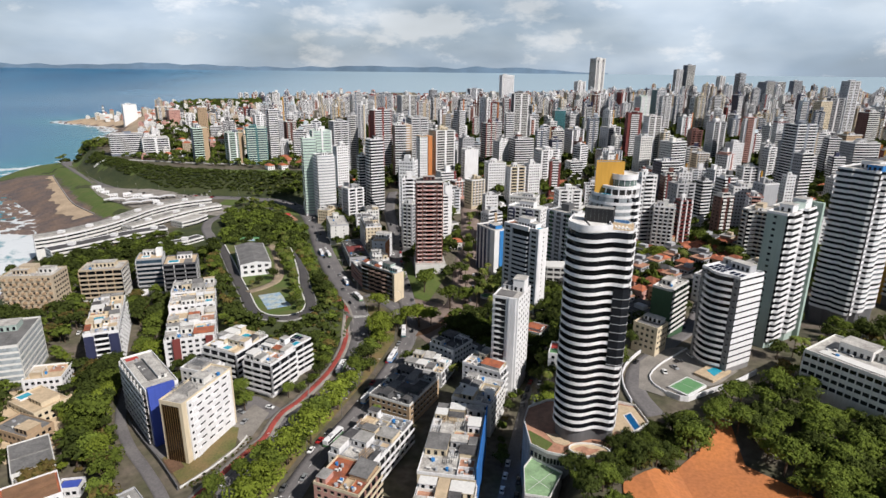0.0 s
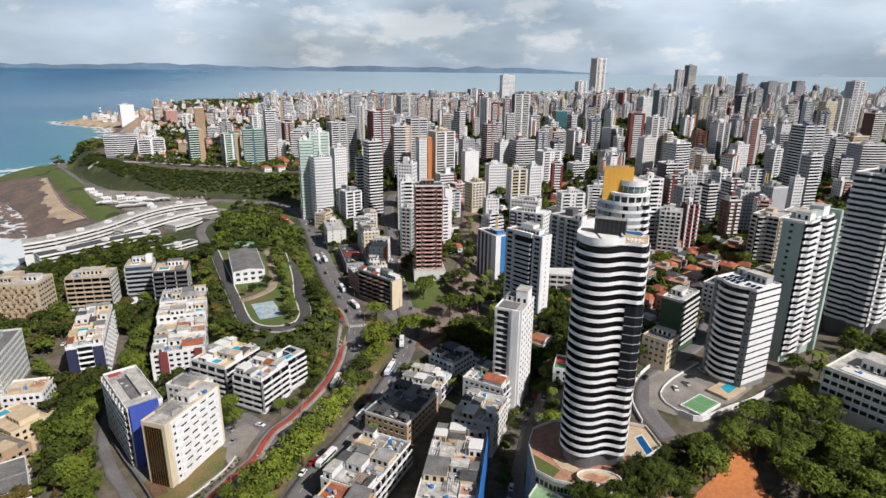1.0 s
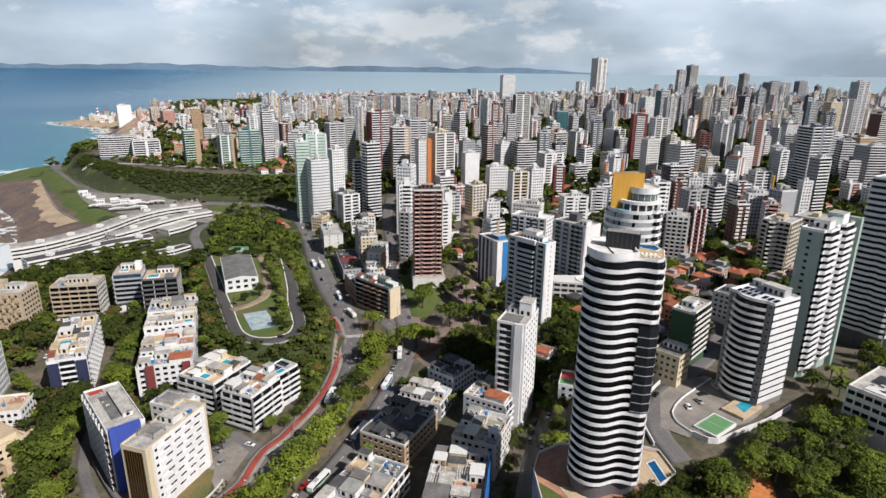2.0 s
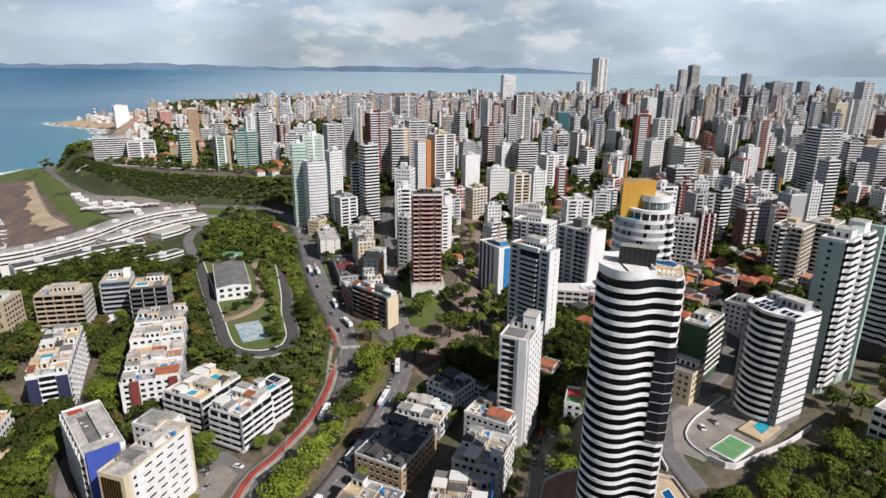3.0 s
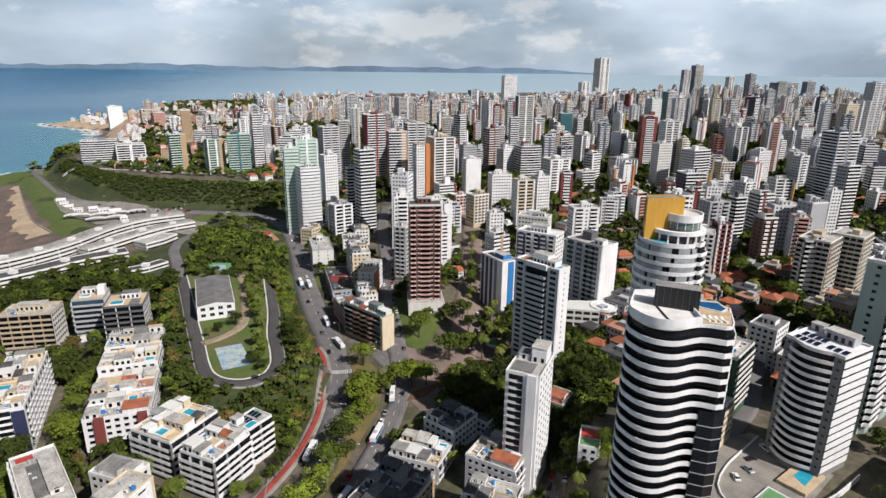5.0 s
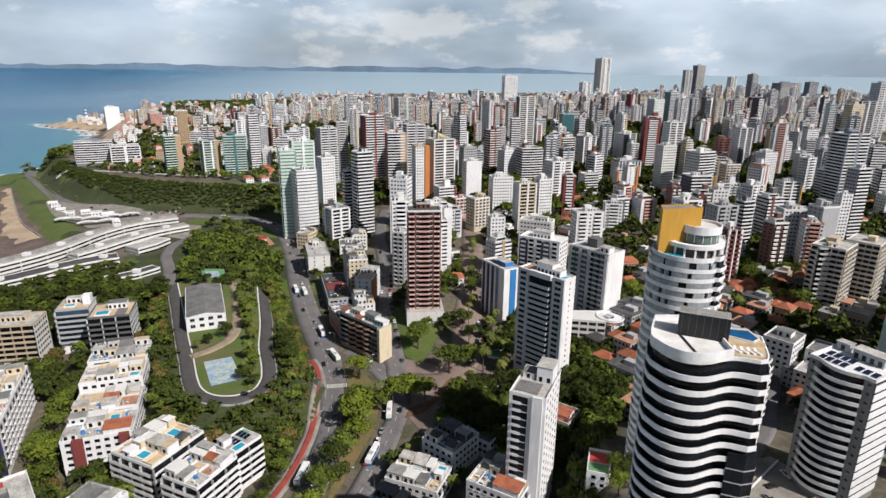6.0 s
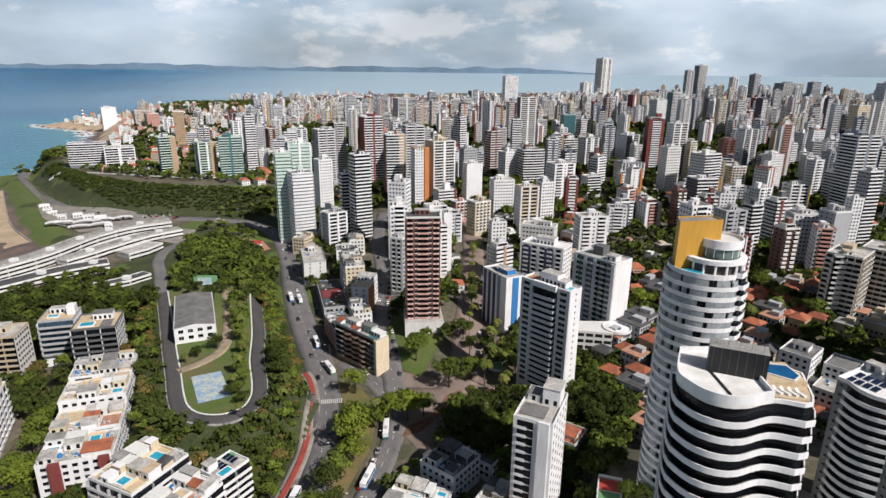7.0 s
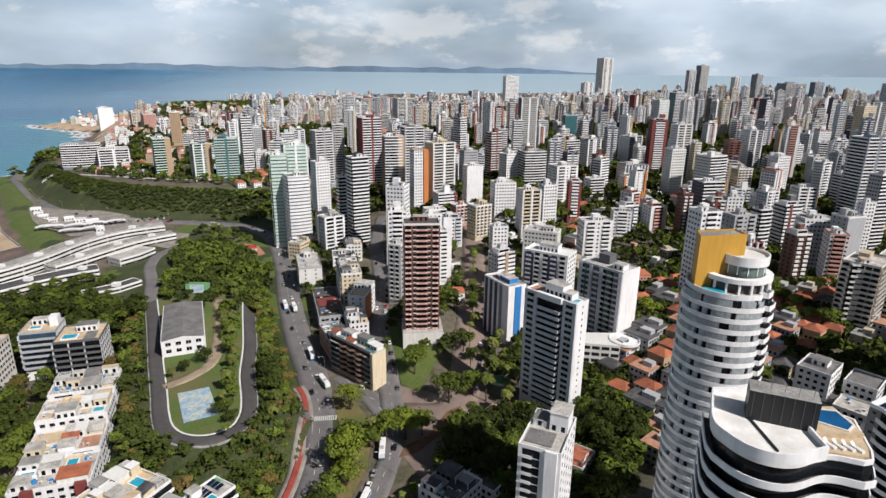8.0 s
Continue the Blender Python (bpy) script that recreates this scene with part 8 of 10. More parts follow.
TOWER_KINDS = []
palette = [(WHITE, WHITE, "c"), (WHITE, WHITE, "b"), (OFFWHITE, WHITE, "d"), (PALEGREY, WHITE, "b"), (WHITE, WHITE, "d"), (CREAM, OFFWHITE, "d"), (WHITE, WHITE, "w"),
           (MIST, WHITE, "b"), (BROWN, OFFWHITE, "d"), (DARKGREY, WHITE, "b"), (WHITE, PINK, "c"), (SLATE, WHITE, "d"), (BEIGE, WHITE, "c"), (NAVY, WHITE, "b"),
           (WHITE, PALEGREY, "d"), (MAROON, WHITE, "c")]
NAMES = {"w": "with window rows", "d": "with two stacks of balconies", "b": "with banded balconies", "x": "with small balconies", "c": "with a central stack of balconies"}


def tone_word(m):
    return m.name.replace("_plaster", "").replace("_tile", "").replace("_", "-")


pr = random.Random(5)
for k, (wm, bm_, sty) in enumerate(palette):
    for floors in (7, 12, 17, 22):
        w, d = pr.uniform(11, 18), pr.uniform(10, 15)
        fr = {"b": ("b", 0.9, 1.0, 60), "w": ("w", 3.0, 1.5, 1.3), "x": ("x", 4.4, 2.2), "c": ("c", (0.5, 0.6, 0.7)[k % 3]), "d": ("d",)}[sty]
        other = ("w", (3.2, 4.4, 6.0)[k % 3], (1.2, 1.4, 1.0)[k % 3], 1.2) if sty != "b" or k % 2 else fr
        TOWER_KINDS.append((wm, bm_, sty, floors, w, d, {"sides": [fr, other, fr, other]}))

town = random.Random(9)
made, stock = 0, {}
SHORE_CLEAR = 70


spots = []
for _ in range(14000):
    y = 430 + 2500 * town.random() ** 1.5
    x = town.uniform(-0.80, 0.84) * (y + 60)
    if x - coast_x(y) < SHORE_CLEAR or y > 3200 or near_line(x, y, PARK_AXIS) < 70:
        continue
    if x < -130 and y < 800 - 0.06 * x:
        continue
    if (x < -250 and y < 900) or (x < -0.34 * y and town.random() < 0.55) or (x < -0.40 * y and town.random() < 0.9):
        continue
    if bell(x, y, -700, 2050, 240, 260) > 0.35:
        continue
    if y < 480 and x < 190:
        continue
    if y < 1300 and noise.noise((x * 0.0065, y * 0.0065, 7.0)) < -0.08:
        continue
    r = 10.2 if y < 900 else 10.8
    if not free(x, y, r) or not off_road(x, y, 17):
        continue
    claim(x, y, r)
    spots.append((x, y))
    if len(spots) >= 1250:
        break

many = []
for i, (x, y) in enumerate(spots):
    low = town.random() < (0.30 if y < 1100 else 0.15) or (x < -300 and town.random() < 0.5)
    low = low or x < -0.30 * y
    kinds = [k for k in TOWER_KINDS if (k[3] == 7) == low]
    if not low and (town.random() < 0.55 or y < 760):
        kinds = [k for k in kinds if k[3] == 12]
    if y < 760 and town.random() < 0.6:
        kinds = [k for k in TOWER_KINDS if k[3] == 7]
    drop = 0.045 - 0.07 * max(0.0, x / y - 0.08)
    cap = (155 - drop * y + 12 * town.random() - land(x, y) - 3.5) / 3.0
    kinds = [k for k in kinds if k[3] <= cap] or [k for k in TOWER_KINDS if k[3] == 7]
    if cap < 5:
        continue
    spec = town.choice(kinds)
    turn = town.choice((0, 8, 15, -8, 22, 40, 5)) - 20 * x / y + town.uniform(-6, 6)
    if i < 150:
        wm, bm_, sty, floors, w, d, st = spec
        key = TOWER_KINDS.index(spec)
        if key not in stock:
            stock[key] = building("apartment_tower" if floors > 8 else "apartment_block", tone_word(wm) + " apartment building " + NAMES[sty], x, y, turn, rect(w, d), floors, 3.0, st, 3.5,
                                  wm, bm_, GLASS, PALEROOF if key % 3 else TILEROOF if floors == 7 and key % 2 else GREYROOF, merged=True, seed=key, group="towers of the town",
                                  kit=[("room", 0.5, 0.4, w * 0.3, d * 0.3, 3.0, wm)])
        else:
            copy_thing(stock[key], pose(x, y, land(x, y), 0, 0, turn))
    else:
        many.append((x, y, turn, spec))

crowd_mats = []
crowd = {}
for x, y, turn, (wm, bm_, sty, floors, w, d, st) in many:
    for m in (wm, bm_, GLASS, PALEROOF):
        if m not in crowd_mats:
            crowd_mats.append(m)
stripe = []
for m in (BROWN, ORANGE, WHITE, TAN, SLATE, CREAM, MAROON, OCHRE, WHITE, BEIGE, DARKGREY):
    if m not in crowd_mats:
        crowd_mats.append(m)
    stripe.append(crowd_mats.index(m))
big = Geo()


def lip(g, line, out, z0, z1, m):
    """A balcony front with its top and underside."""
    o = shifted(line, out)
    for a, b, c, d in zip(line, line[1:], o, o[1:]):
        g.face([(*c, z0), (*d, z0), (*d, z1), (*c, z1)], m)
        g.face([(*c, z1), (*d, z1), (*b, z1), (*a, z1)], m)
        g.face([(*a, z0), (*b, z0), (*d, z0), (*c, z0)], m)


def slice_of(line, s0, s1):
    (ax, ay), (bx, by) = line
    return [(ax + (bx - ax) * s, ay + (by - ay) * s) for s in (s0, s1)]


for x, y, turn, (wm, bm_, sty, floors, w, d, st) in many:
    g = Geo()
    pick = int(x * 7 + y * 3) % 9
    w, d = w * (0.85 + 0.04 * pick), d * (0.9 + 0.03 * pick)
    H = 3.5 + floors * 3.0
    iw, ib, ig, ip = (crowd_mats.index(m) for m in (wm, bm_, GLASS, PALEROOF))
    g.box(-w / 2, -d / 2, -4, w / 2, d / 2, H, iw, ip)
    for line in rect(w, d):
        lip(g, line, 0.15, H - 0.3, H + 0.9, ib if pick % 2 else iw)
    if pick % 3:
        g.box(-w * 0.34, -d * 0.3, H, w * 0.3, d * 0.34, H + 3.0, ib, ip)
        g.strip([(-w * 0.30, -d * 0.3 - 0.05), (w * 0.26, -d * 0.3 - 0.05)], H + 0.8, H + 2.5, ig)
    tx = w * (-0.2 + 0.05 * pick)
    g.box(tx - w * 0.15, -d * 0.12, H, tx + w * 0.15, d * 0.22, H + 4.0 + 0.5 * pick, iw, ip)
    if pick in (1, 2, 4, 6, 7):
        u = {1: -0.42, 2: 0.42, 4: 0.0, 6: 0.42, 7: -0.2}[pick]
        g.box(w * u - 1.1, -d / 2 - 1.25, 0, w * u + 1.1, -d / 2, H + 1.2, stripe[int(x + y) % len(stripe)])
    front, right, _, left = rect(w, d)
    wrap = sty == "b" and pick % 2
    for k in range(floors):
        z = 3.5 + 3.0 * k
        for line in (front, right, left):
            if sty == "b" and (line is front or wrap):
                lip(g, line, 1.0, z - 0.3, z + 1.1, ib)
                g.strip(shifted(line, 0.05), z + 1.0, z + 2.5, ig)
            elif sty in "cd" and line is front:
                for s0, s1 in ((0.22, 0.78),) if sty == "c" else ((0.08, 0.38), (0.62, 0.92)):
                    mid = slice_of(line, s0, s1)
                    g.strip(shifted(mid, 0.05), z, z + 3.0, ig)
                    lip(g, mid, 1.1, z - 0.3, z + 1.15, ib)
                if sty == "d":
                    g.strip(shifted(slice_of(line, 0.45, 0.55), 0.06), z + 0.9, z + 2.1, ig)
            else:
                for px, py, ang, ww in along(line, (3.4, 4.6, 6.0, 3.0)[pick % 4], 0.8):
                    turned_box(g, px, py, ang, (1.2, 1.7, 1.2, 1.8)[pick % 4], 0.08, z + 0.9, z + 2.2, ig, True)
    c, s, z0 = math.cos(radians(turn)), math.sin(radians(turn)), land(x, y)
    g.v = [(x + a * c - b * s, y + a * s + b * c, z0 + e) for a, b, e in g.v]
    big.add(g)
low_roofs = [m for m in (TILEROOF, GREYROOF, PALEROOF, DARKROOF, OFFWHITE, WHITE, BEIGE, PINK) if m not in crowd_mats]
crowd_mats += low_roofs
lr = random.Random(31)
n_low = 0
GREEN_HILLS = [(300, 560, 45, 30), (330, 660, 60, 30), (245, 500, 30, 24), (420, 760, 60, 40), (210, 590, 26, 22), (430, 900, 70, 40), (530, 860, 50, 34), (300, 470, 26, 20), (380, 600, 34, 26)]
for hx, hy, ha, hb in GREEN_HILLS:
    claim(hx, hy, min(ha, hb) * 0.9)
for _ in range(22000):
    y = 440 + 1350 * lr.random() ** 1.3
    x = lr.uniform(-0.62, 0.84) * (y + 60)
    if n_low < 330:
        y = lr.uniform(850, 2000)
        x = lr.uniform(-0.62, -0.22) * y
    elif n_low < 560:
        y = lr.uniform(1600, 3100)
        x = lr.uniform(-0.2, 0.75) * y
    if (x < -130 and y < 800 - 0.06 * x) or x - coast_x(y) < (230 if y < 1100 else 75) or near_line(x, y, PARK_AXIS) < 70 or (y < 470 and x < 110):
        continue
    if not free(x, y, 5.0) or not off_road(x, y, 11):
        continue
    claim(x, y, 5.0)
    w, d, h = lr.uniform(8, 13), lr.uniform(8, 12), lr.choice((4, 6.5, 6.5, 9.5) if n_low > 560 else (6.5, 9.5, 12.5, 16.0))
    if 330 <= n_low < 560:
        w, d, h = w * 1.6, d * 1.4, h + 6
    g = Geo()
    wi = crowd_mats.index(lr.choice((WHITE, OFFWHITE, OFFWHITE, BEIGE, PINK)))
    g.box(-w / 2, -d / 2, -4, w / 2, d / 2, h, wi)
    if lr.random() < (0.45 if n_low > 330 else 0.2):
        ti, k = crowd_mats.index(TILEROOF), 0.25 * min(w, d)
        a, b, c, e = (-w / 2 - 0.4, -d / 2 - 0.4, h), (w / 2 + 0.4, -d / 2 - 0.4, h), (w / 2 + 0.4, d / 2 + 0.4, h), (-w / 2 - 0.4, d / 2 + 0.4, h)
        p, q = (-w / 4, 0, h + k), (w / 4, 0, h + k)
        for f in ((a, b, q, p), (b, c, q), (c, e, p, q), (e, a, p), (e, c, b, a)):
            g.face(f, ti)
    else:
        g.box(-w / 2 - 0.15, -d / 2 - 0.15, h, w / 2 + 0.15, d / 2 + 0.15, h + 0.5, wi, crowd_mats.index(lr.choice((GREYROOF, PALEROOF, DARKROOF, GREYROOF))))
        g.box(-w * 0.3, -d * 0.1, h + 0.5, w * 0.1, d * 0.35, h + 2.6, wi)
    for z in [0.9 + 2.9 * k for k in range(int(h / 2.9))]:
        for line in rect(w, d)[:2] + rect(w, d)[3:]:
            for px, py, ang, ww in along(line, 3.0, 0.8):
                turned_box(g, px, py, ang, 1.2, 0.07, z, z + 1.2, crowd_mats.index(GLASS), True)
    turn = lr.choice((30, 40, 20, 10)) + lr.uniform(-8, 8)
    c, s, z0 = math.cos(radians(turn)), math.sin(radians(turn)), land(x, y)
    g.v = [(x + a_ * c - b_ * s, y + a_ * s + b_ * c, z0 + e_) for a_, b_, e_ in g.v]
    big.add(g)
    n_low += 1
    if n_low >= 1050:
        break
tagged(new("distant_towers", big.mesh("distant_towers", crowd_mats)), "crowd of distant pale apartment towers", "towers", kind="stuff")

# ---- trees ----
tr = random.Random(3)


def row_of_trees(line, gap, kinds, size, group, spread=2.0):
    pts = curve_line(line, gap)
    for x, y in pts:
        tree(tr.choice(kinds), x + tr.uniform(-spread, spread), y + tr.uniform(-spread, spread), tr, size, group)


row_of_trees([(-71, 150), (-64, 190), (-57, 216), (-50, 240)], 6.0, ("lime",), 1.25, "avenue trees", 2.4)
row_of_trees([(-46, 250), (-40, 275), (-37, 300), (-36, 330)], 7.5, ("lime", "lime", "broad"), 1.2, "avenue trees", 2.6)
row_of_trees([(-84, 172), (-70, 205)], 8.0, ("lime", "broad"), 0.8, "avenue trees", 1.5)
row_of_trees([(-149, 214), (-159, 240), (-166, 266)], 5.0, ("broad", "lime", "lime", "broad"), 1.5, "lane trees", 4.5)
row_of_trees([(-118, 166), (-130, 190), (-140, 206)], 5.0, ("broad", "rust"), 1.0, "lane trees", 3.0)
row_of_trees([(-150, 268), (-163, 300), (-170, 335)], 6.0, ("broad", "dark", "lime"), 1.1, "yard trees", 4.0)
row_of_trees([(-92, 240), (-104, 246), (-120, 262)], 5.5, ("broad", "dark", "lime"), 0.9, "yard trees", 2.5)
row_of_trees([(-63, 262), (-62, 285)], 6.0, ("lime", "broad"), 0.75, "yard trees", 1.0)
for kind, x, y, s in (("lime", -41, 353, 1.1), ("lime", -36, 311, 1.5), ("lime", -14, 331, 1.5), ("lime", -22, 329, 1.2), ("lime", -27, 325, 1.1), ("lime", -7, 334, 1.2),
                      ("broad", -12.5, 381, 1.35), ("broad", 5, 359, 1.8), ("broad", 13, 402, 1.4), ("broad", 9, 314, 1.4), ("dark", 16, 320, 1.4)):
    tree(kind, x, y, tr, s / 1.05, "junction trees")
for kind, x, y, s in (("dark", 24, 318, 1.4), ("dark", 22, 308, 1.3), ("dark", 34, 327, 1.4), ("broad", 31, 316, 1.2), ("palm", 33, 411, 1.1), ("palm", 29, 404, 1.0),
                      ("palm", 28, 384, 1.1), ("palm", 23, 361, 1.2), ("palm", 25, 370, 1.0), ("palm", 13, 335, 1.2), ("palm", 15, 345, 1.1), ("palm", 20, 330, 1.0)):
    tree(kind, x, y, tr, s, "junction trees")
row_of_trees([(44, 296), (52, 292), (60, 286), (66, 300), (60, 312), (50, 308)], 6.5, ("broad", "dark", "broad"), 1.35, "tower garden trees", 2.5)
row_of_trees([(-34, 376), (-30, 400), (-27, 430)], 8.0, ("broad", "bush"), 0.8, "street trees", 1.0)
row_of_trees([(170, 397), (185, 412), (205, 408), (212, 470), (235, 482), (242, 466)], 8.0, ("dark", "broad", "palm"), 1.2, "slope trees", 5.0)
row_of_trees([(110, 420), (128, 425), (150, 400), (148, 380)], 8.0, ("broad", "lime", "palm"), 1.0, "slope trees", 4.0)
row_of_trees([(84, 250), (80, 238), (73, 228), (70, 214)], 5.0, ("broad", "palm", "bush"), 0.7, "drive trees", 1.0)
row_of_trees([(17, 368), (19, 420), (23, 480), (27, 560)], 9.0, ("palm", "palm", "broad"), 1.0, "street palms", 2.0)
row_of_trees([(32, 350), (35, 392)], 8.0, ("palm",), 1.0, "street palms", 2.0)
row_of_trees([(-90, 322), (-88, 335), (-95, 352), (-103, 378), (-112, 400)], 7.0, ("palm", "broad", "palm"), 0.8, "park palms", 1.5)
row_of_trees([(-95, 408), (-106, 440), (-118, 470)], 7.5, ("palm", "palm", "lime"), 1.0, "park palms", 2.5)
row_of_trees([(-66, 322), (-78, 350), (-90, 385)], 8.0, ("palm", "dark"), 0.9, "park palms", 2.0)


row_of_trees([(44, 218), (54, 224), (64, 230), (60, 244), (66, 250), (52, 250), (46, 236)], 6.0, ("broad", "palm", "lime", "dark"), 0.8, "tower garden trees", 2.0)
row_of_trees([(46, 262), (54, 268), (62, 276), (56, 284), (44, 280), (48, 272)], 5.0, ("broad", "dark", "mid"), 1.1, "tower garden trees", 3.0)
row_of_trees([(92, 258), (104, 270), (116, 284), (104, 288), (94, 278), (84, 292), (96, 300)], 6.0, ("broad", "dark", "palm", "mid"), 0.85, "tower garden trees", 2.5)
row_of_trees([(24, 200), (26, 216), (30, 240), (38, 254)], 7.0, ("broad", "dark", "bush"), 0.7, "street trees", 1.0)
row_of_trees([(36, 178), (39, 192), (40, 206)], 4.0, ("bush", "broad"), 0.7, "street trees", 0.6)
row_of_trees([(214, 268), (232, 280), (262, 296), (290, 330)], 9.0, ("lime", "broad", "dark"), 1.1, "tower garden trees", 4.0)
row_of_trees([(160, 248), (176, 256), (196, 268), (212, 290)], 8.0, ("broad", "palm", "dark"), 0.9, "tower garden trees", 3.0)
row_of_trees([(-122, 352), (-112, 366), (-104, 376), (-84, 316), (-82, 306)], 8.0, ("broad", "palm", "dark"), 0.75, "park trees", 2.0)


def clear(x, y):
    if near_line(x, y, WEST_LANE) < 5:
        return True
    if near_line(x, y, AVENUE_WEST) < (8 if y < 380 else 11.5) or near_line(x, y, HILL_STREET) < 8 or near_line(x, y, CYCLE_PATH) < 3.2 or near_line(x, y, DRIVE) < 6:
        return True
    if near_line(x, y, park_loop) < 4.6 or inside(x, y, LAWN):
        return True
    return not free(x, y, 0.0)


claim(-160, 476, 12)
claim(-172, 498, 13)
claim(-153, 457, 10)
FRONT_WING = [(-326, 462), (-308, 484), (-294, 505), (-280, 522), (-262, 536)]


def yards(x, y):
    return clear(x, y) or not off_road(x, y, 6.5) or near_line(x, y, PALM_STREET) < 10


def gaps(x, y):
    return not off_road(x, y, 10) or not free(x, y, 0.5) or near_line(x, y, PARK_AXIS) < 60


wood("dense trees and shrubs on the park slope", [(-66, 258), (-59.5, 262), (-61, 300), (-66, 345), (-78, 395), (-100, 455), (-112, 490), (-178, 440), (-160, 372), (-140, 338), (-120, 300), (-98, 272)],
     ("mid", "dark", "bush", "mid", "bush", "rusty"), 4.3, 1, 0.72, lambda px, py: clear(px, py) or (py < 352 and near_line(px, py, park_loop) < 11))
wood("trees beside the park house", [(-110, 372), (-100, 384), (-108, 412), (-122, 452), (-134, 466), (-128, 430), (-116, 398), (-109, 384)], ("mid", "palm", "dark"), 6.5, 44, 0.85, lambda px, py: near_line(px, py, park_loop) < 5)
wood("trees behind the park house", [(-176, 452), (-150, 432), (-136, 428), (-128, 462), (-140, 486), (-160, 492)], ("dark", "mid"), 6.5, 45, 0.75, lambda px, py: near_line(px, py, park_loop) < 5 or not free(px, py, 0.0))
wood("thick shrubs below the loop road", [(-124, 300), (-112, 284), (-98, 278), (-70, 284), (-61, 288), (-63, 316), (-74, 312), (-80, 302), (-98, 298), (-112, 308), (-120, 322), (-130, 330)], ("bush", "bush", "bushy"), 3.6, 27, 0.66, lambda px, py: near_line(px, py, park_loop) < 5.0 or near_line(px, py, CYCLE_PATH) < 4)
wood("low shrubs beside the loop road", [(-66, 300), (-70, 345), (-82, 392), (-102, 440), (-170, 420), (-154, 372), (-136, 336), (-124, 306), (-104, 284), (-74, 286)], ("bush", "bushy"), 3.4, 48, 0.5,
     lambda px, py: near_line(px, py, park_loop) < 4.8 or near_line(px, py, park_loop) > 13 or inside(px, py, LAWN) or clear(px, py))
wood("shrubs between the park and the cycle path", [(-66, 276), (-62, 284), (-60.5, 300), (-61, 325), (-65, 350), (-76, 352), (-82, 325), (-78, 300), (-74, 286)], ("bush", "bushy", "bush"), 3.4, 52, 0.62,
     lambda px, py: near_line(px, py, park_loop) < 5.5 or near_line(px, py, CYCLE_PATH) < 3.8 or inside(px, py, LAWN))
wood("dense dark wood above the park", [(-126, 452), (-118, 484), (-134, 530), (-158, 580), (-190, 610), (-228, 600), (-216, 560), (-200, 512), (-184, 480), (-178, 494), (-153, 488)], ("mid", "far", "far"), 6.0, 2, 1.1, clear)
wood("trees beside the bend of the avenue", [(-168, 590), (-205, 612), (-232, 640), (-225, 672), (-196, 655), (-172, 632)], ("far", "palm", "mid"), 8.0, 23, 0.8, clear)
wood("wooded slope below the towers", [(70, 178), (92, 190), (108, 205), (140, 222), (190, 190), (215, 150), (130, 120), (118, 165), (108, 190), (96, 186), (84, 176)], ("broad", "broad", "broad", "dark"), 6.8, 3, 1.12, clear)
wood("shrubs against the podium wall", [(46, 160), (58, 160), (68, 170), (86, 186), (92, 198), (85, 206), (79, 193), (61.5, 176), (57, 169.5), (51, 166), (46, 167)], ("broad", "bush", "dark"), 3.8, 43, 0.72, lambda px, py: near_line(px, py, DRIVE) < 5)
wood("shrubs below the podium", [(34, 150), (40, 176), (60, 174), (74, 178), (88, 190), (96, 200), (92, 186), (80, 172), (60, 158), (58, 140)], ("bush", "broad", "dark"), 4.6, 4, 0.8, clear)
wood("trees behind the seaside hotel", [(-290, 395), (-150, 420), (-185, 455), (-225, 480), (-290, 450), (-315, 430)], ("mid",), 7.0, 5, 0.95, clear)
wood("bushes below the seaside hotel", [(-352, 456), (-330, 452), (-300, 474), (-262, 516), (-240, 520), (-226, 486), (-225, 470), (-290, 415), (-338, 418)], ("bush", "bushy", "mid"), 5.0, 47, 0.85,
     lambda px, py: near_line(px, py, FRONT_WING) < 11 or near_line(px, py, [(-246, 488), (-230, 502), (-222, 516)]) < 8 or not free(px, py, 0.0))
wood("scrub on the grassy bluff", [(-540, 880), (-490, 832), (-425, 775), (-350, 728), (-280, 716), (-200, 712), (-135, 712), (-130, 745), (-200, 745), (-280, 750), (-350, 768), (-425, 805), (-490, 858), (-525, 900)], ("bushy",), 3.6, 6, 0.42, clear)
wood("gardens round the bluff towers", [(-510, 875), (-440, 828), (-350, 792), (-250, 772), (-180, 765), (-180, 830), (-330, 865), (-480, 915)], ("tiny",), 9.0, 26, 0.9, lambda px, py: not free(px, py, 0.5))
wood("trees at the end of the bluff", [(-240, 702), (-150, 690), (-135, 730), (-160, 748), (-235, 728)], ("far", "palm", "far"), 8.0, 16, 0.8, clear)
wood("street trees of the town", [(-150, 440), (190, 330), (420, 420), (470, 640), (-130, 640)], ("far", "tiny"), 9.5, 7, 1.0, gaps)
wood("trees among the farther towers", [(-130, 640), (470, 640), (800, 1000), (700, 1350), (-330, 1350), (-420, 900), (-140, 800)], ("tiny",), 13.5, 17, 1.5, gaps)
wood("trees between the towers and houses", [(92, 300), (130, 300), (150, 290), (200, 300), (215, 360), (180, 400), (120, 420), (90, 350)], ("mid", "far"), 7.5, 11, 0.8, yards)
wood("garden trees round the junction towers", [(24, 284), (66, 276), (78, 296), (92, 310), (92, 372), (72, 420), (40, 440), (34, 400), (30, 340)], ("mid", "palm", "mid"), 7.0, 21, 0.9, yards)
for hx, hy, ha, hb in GREEN_HILLS:
    ring = [(hx + ha * math.cos(0.785 * k) + 0.3 * hb * math.sin(0.785 * k), hy + hb * math.sin(0.785 * k)) for k in range(8)]
    wood("green hillside between the towers", ring, ("far", "tiny"), 7.5, int(hx), 1.0, lambda px, py: not off_road(px, py, 9))
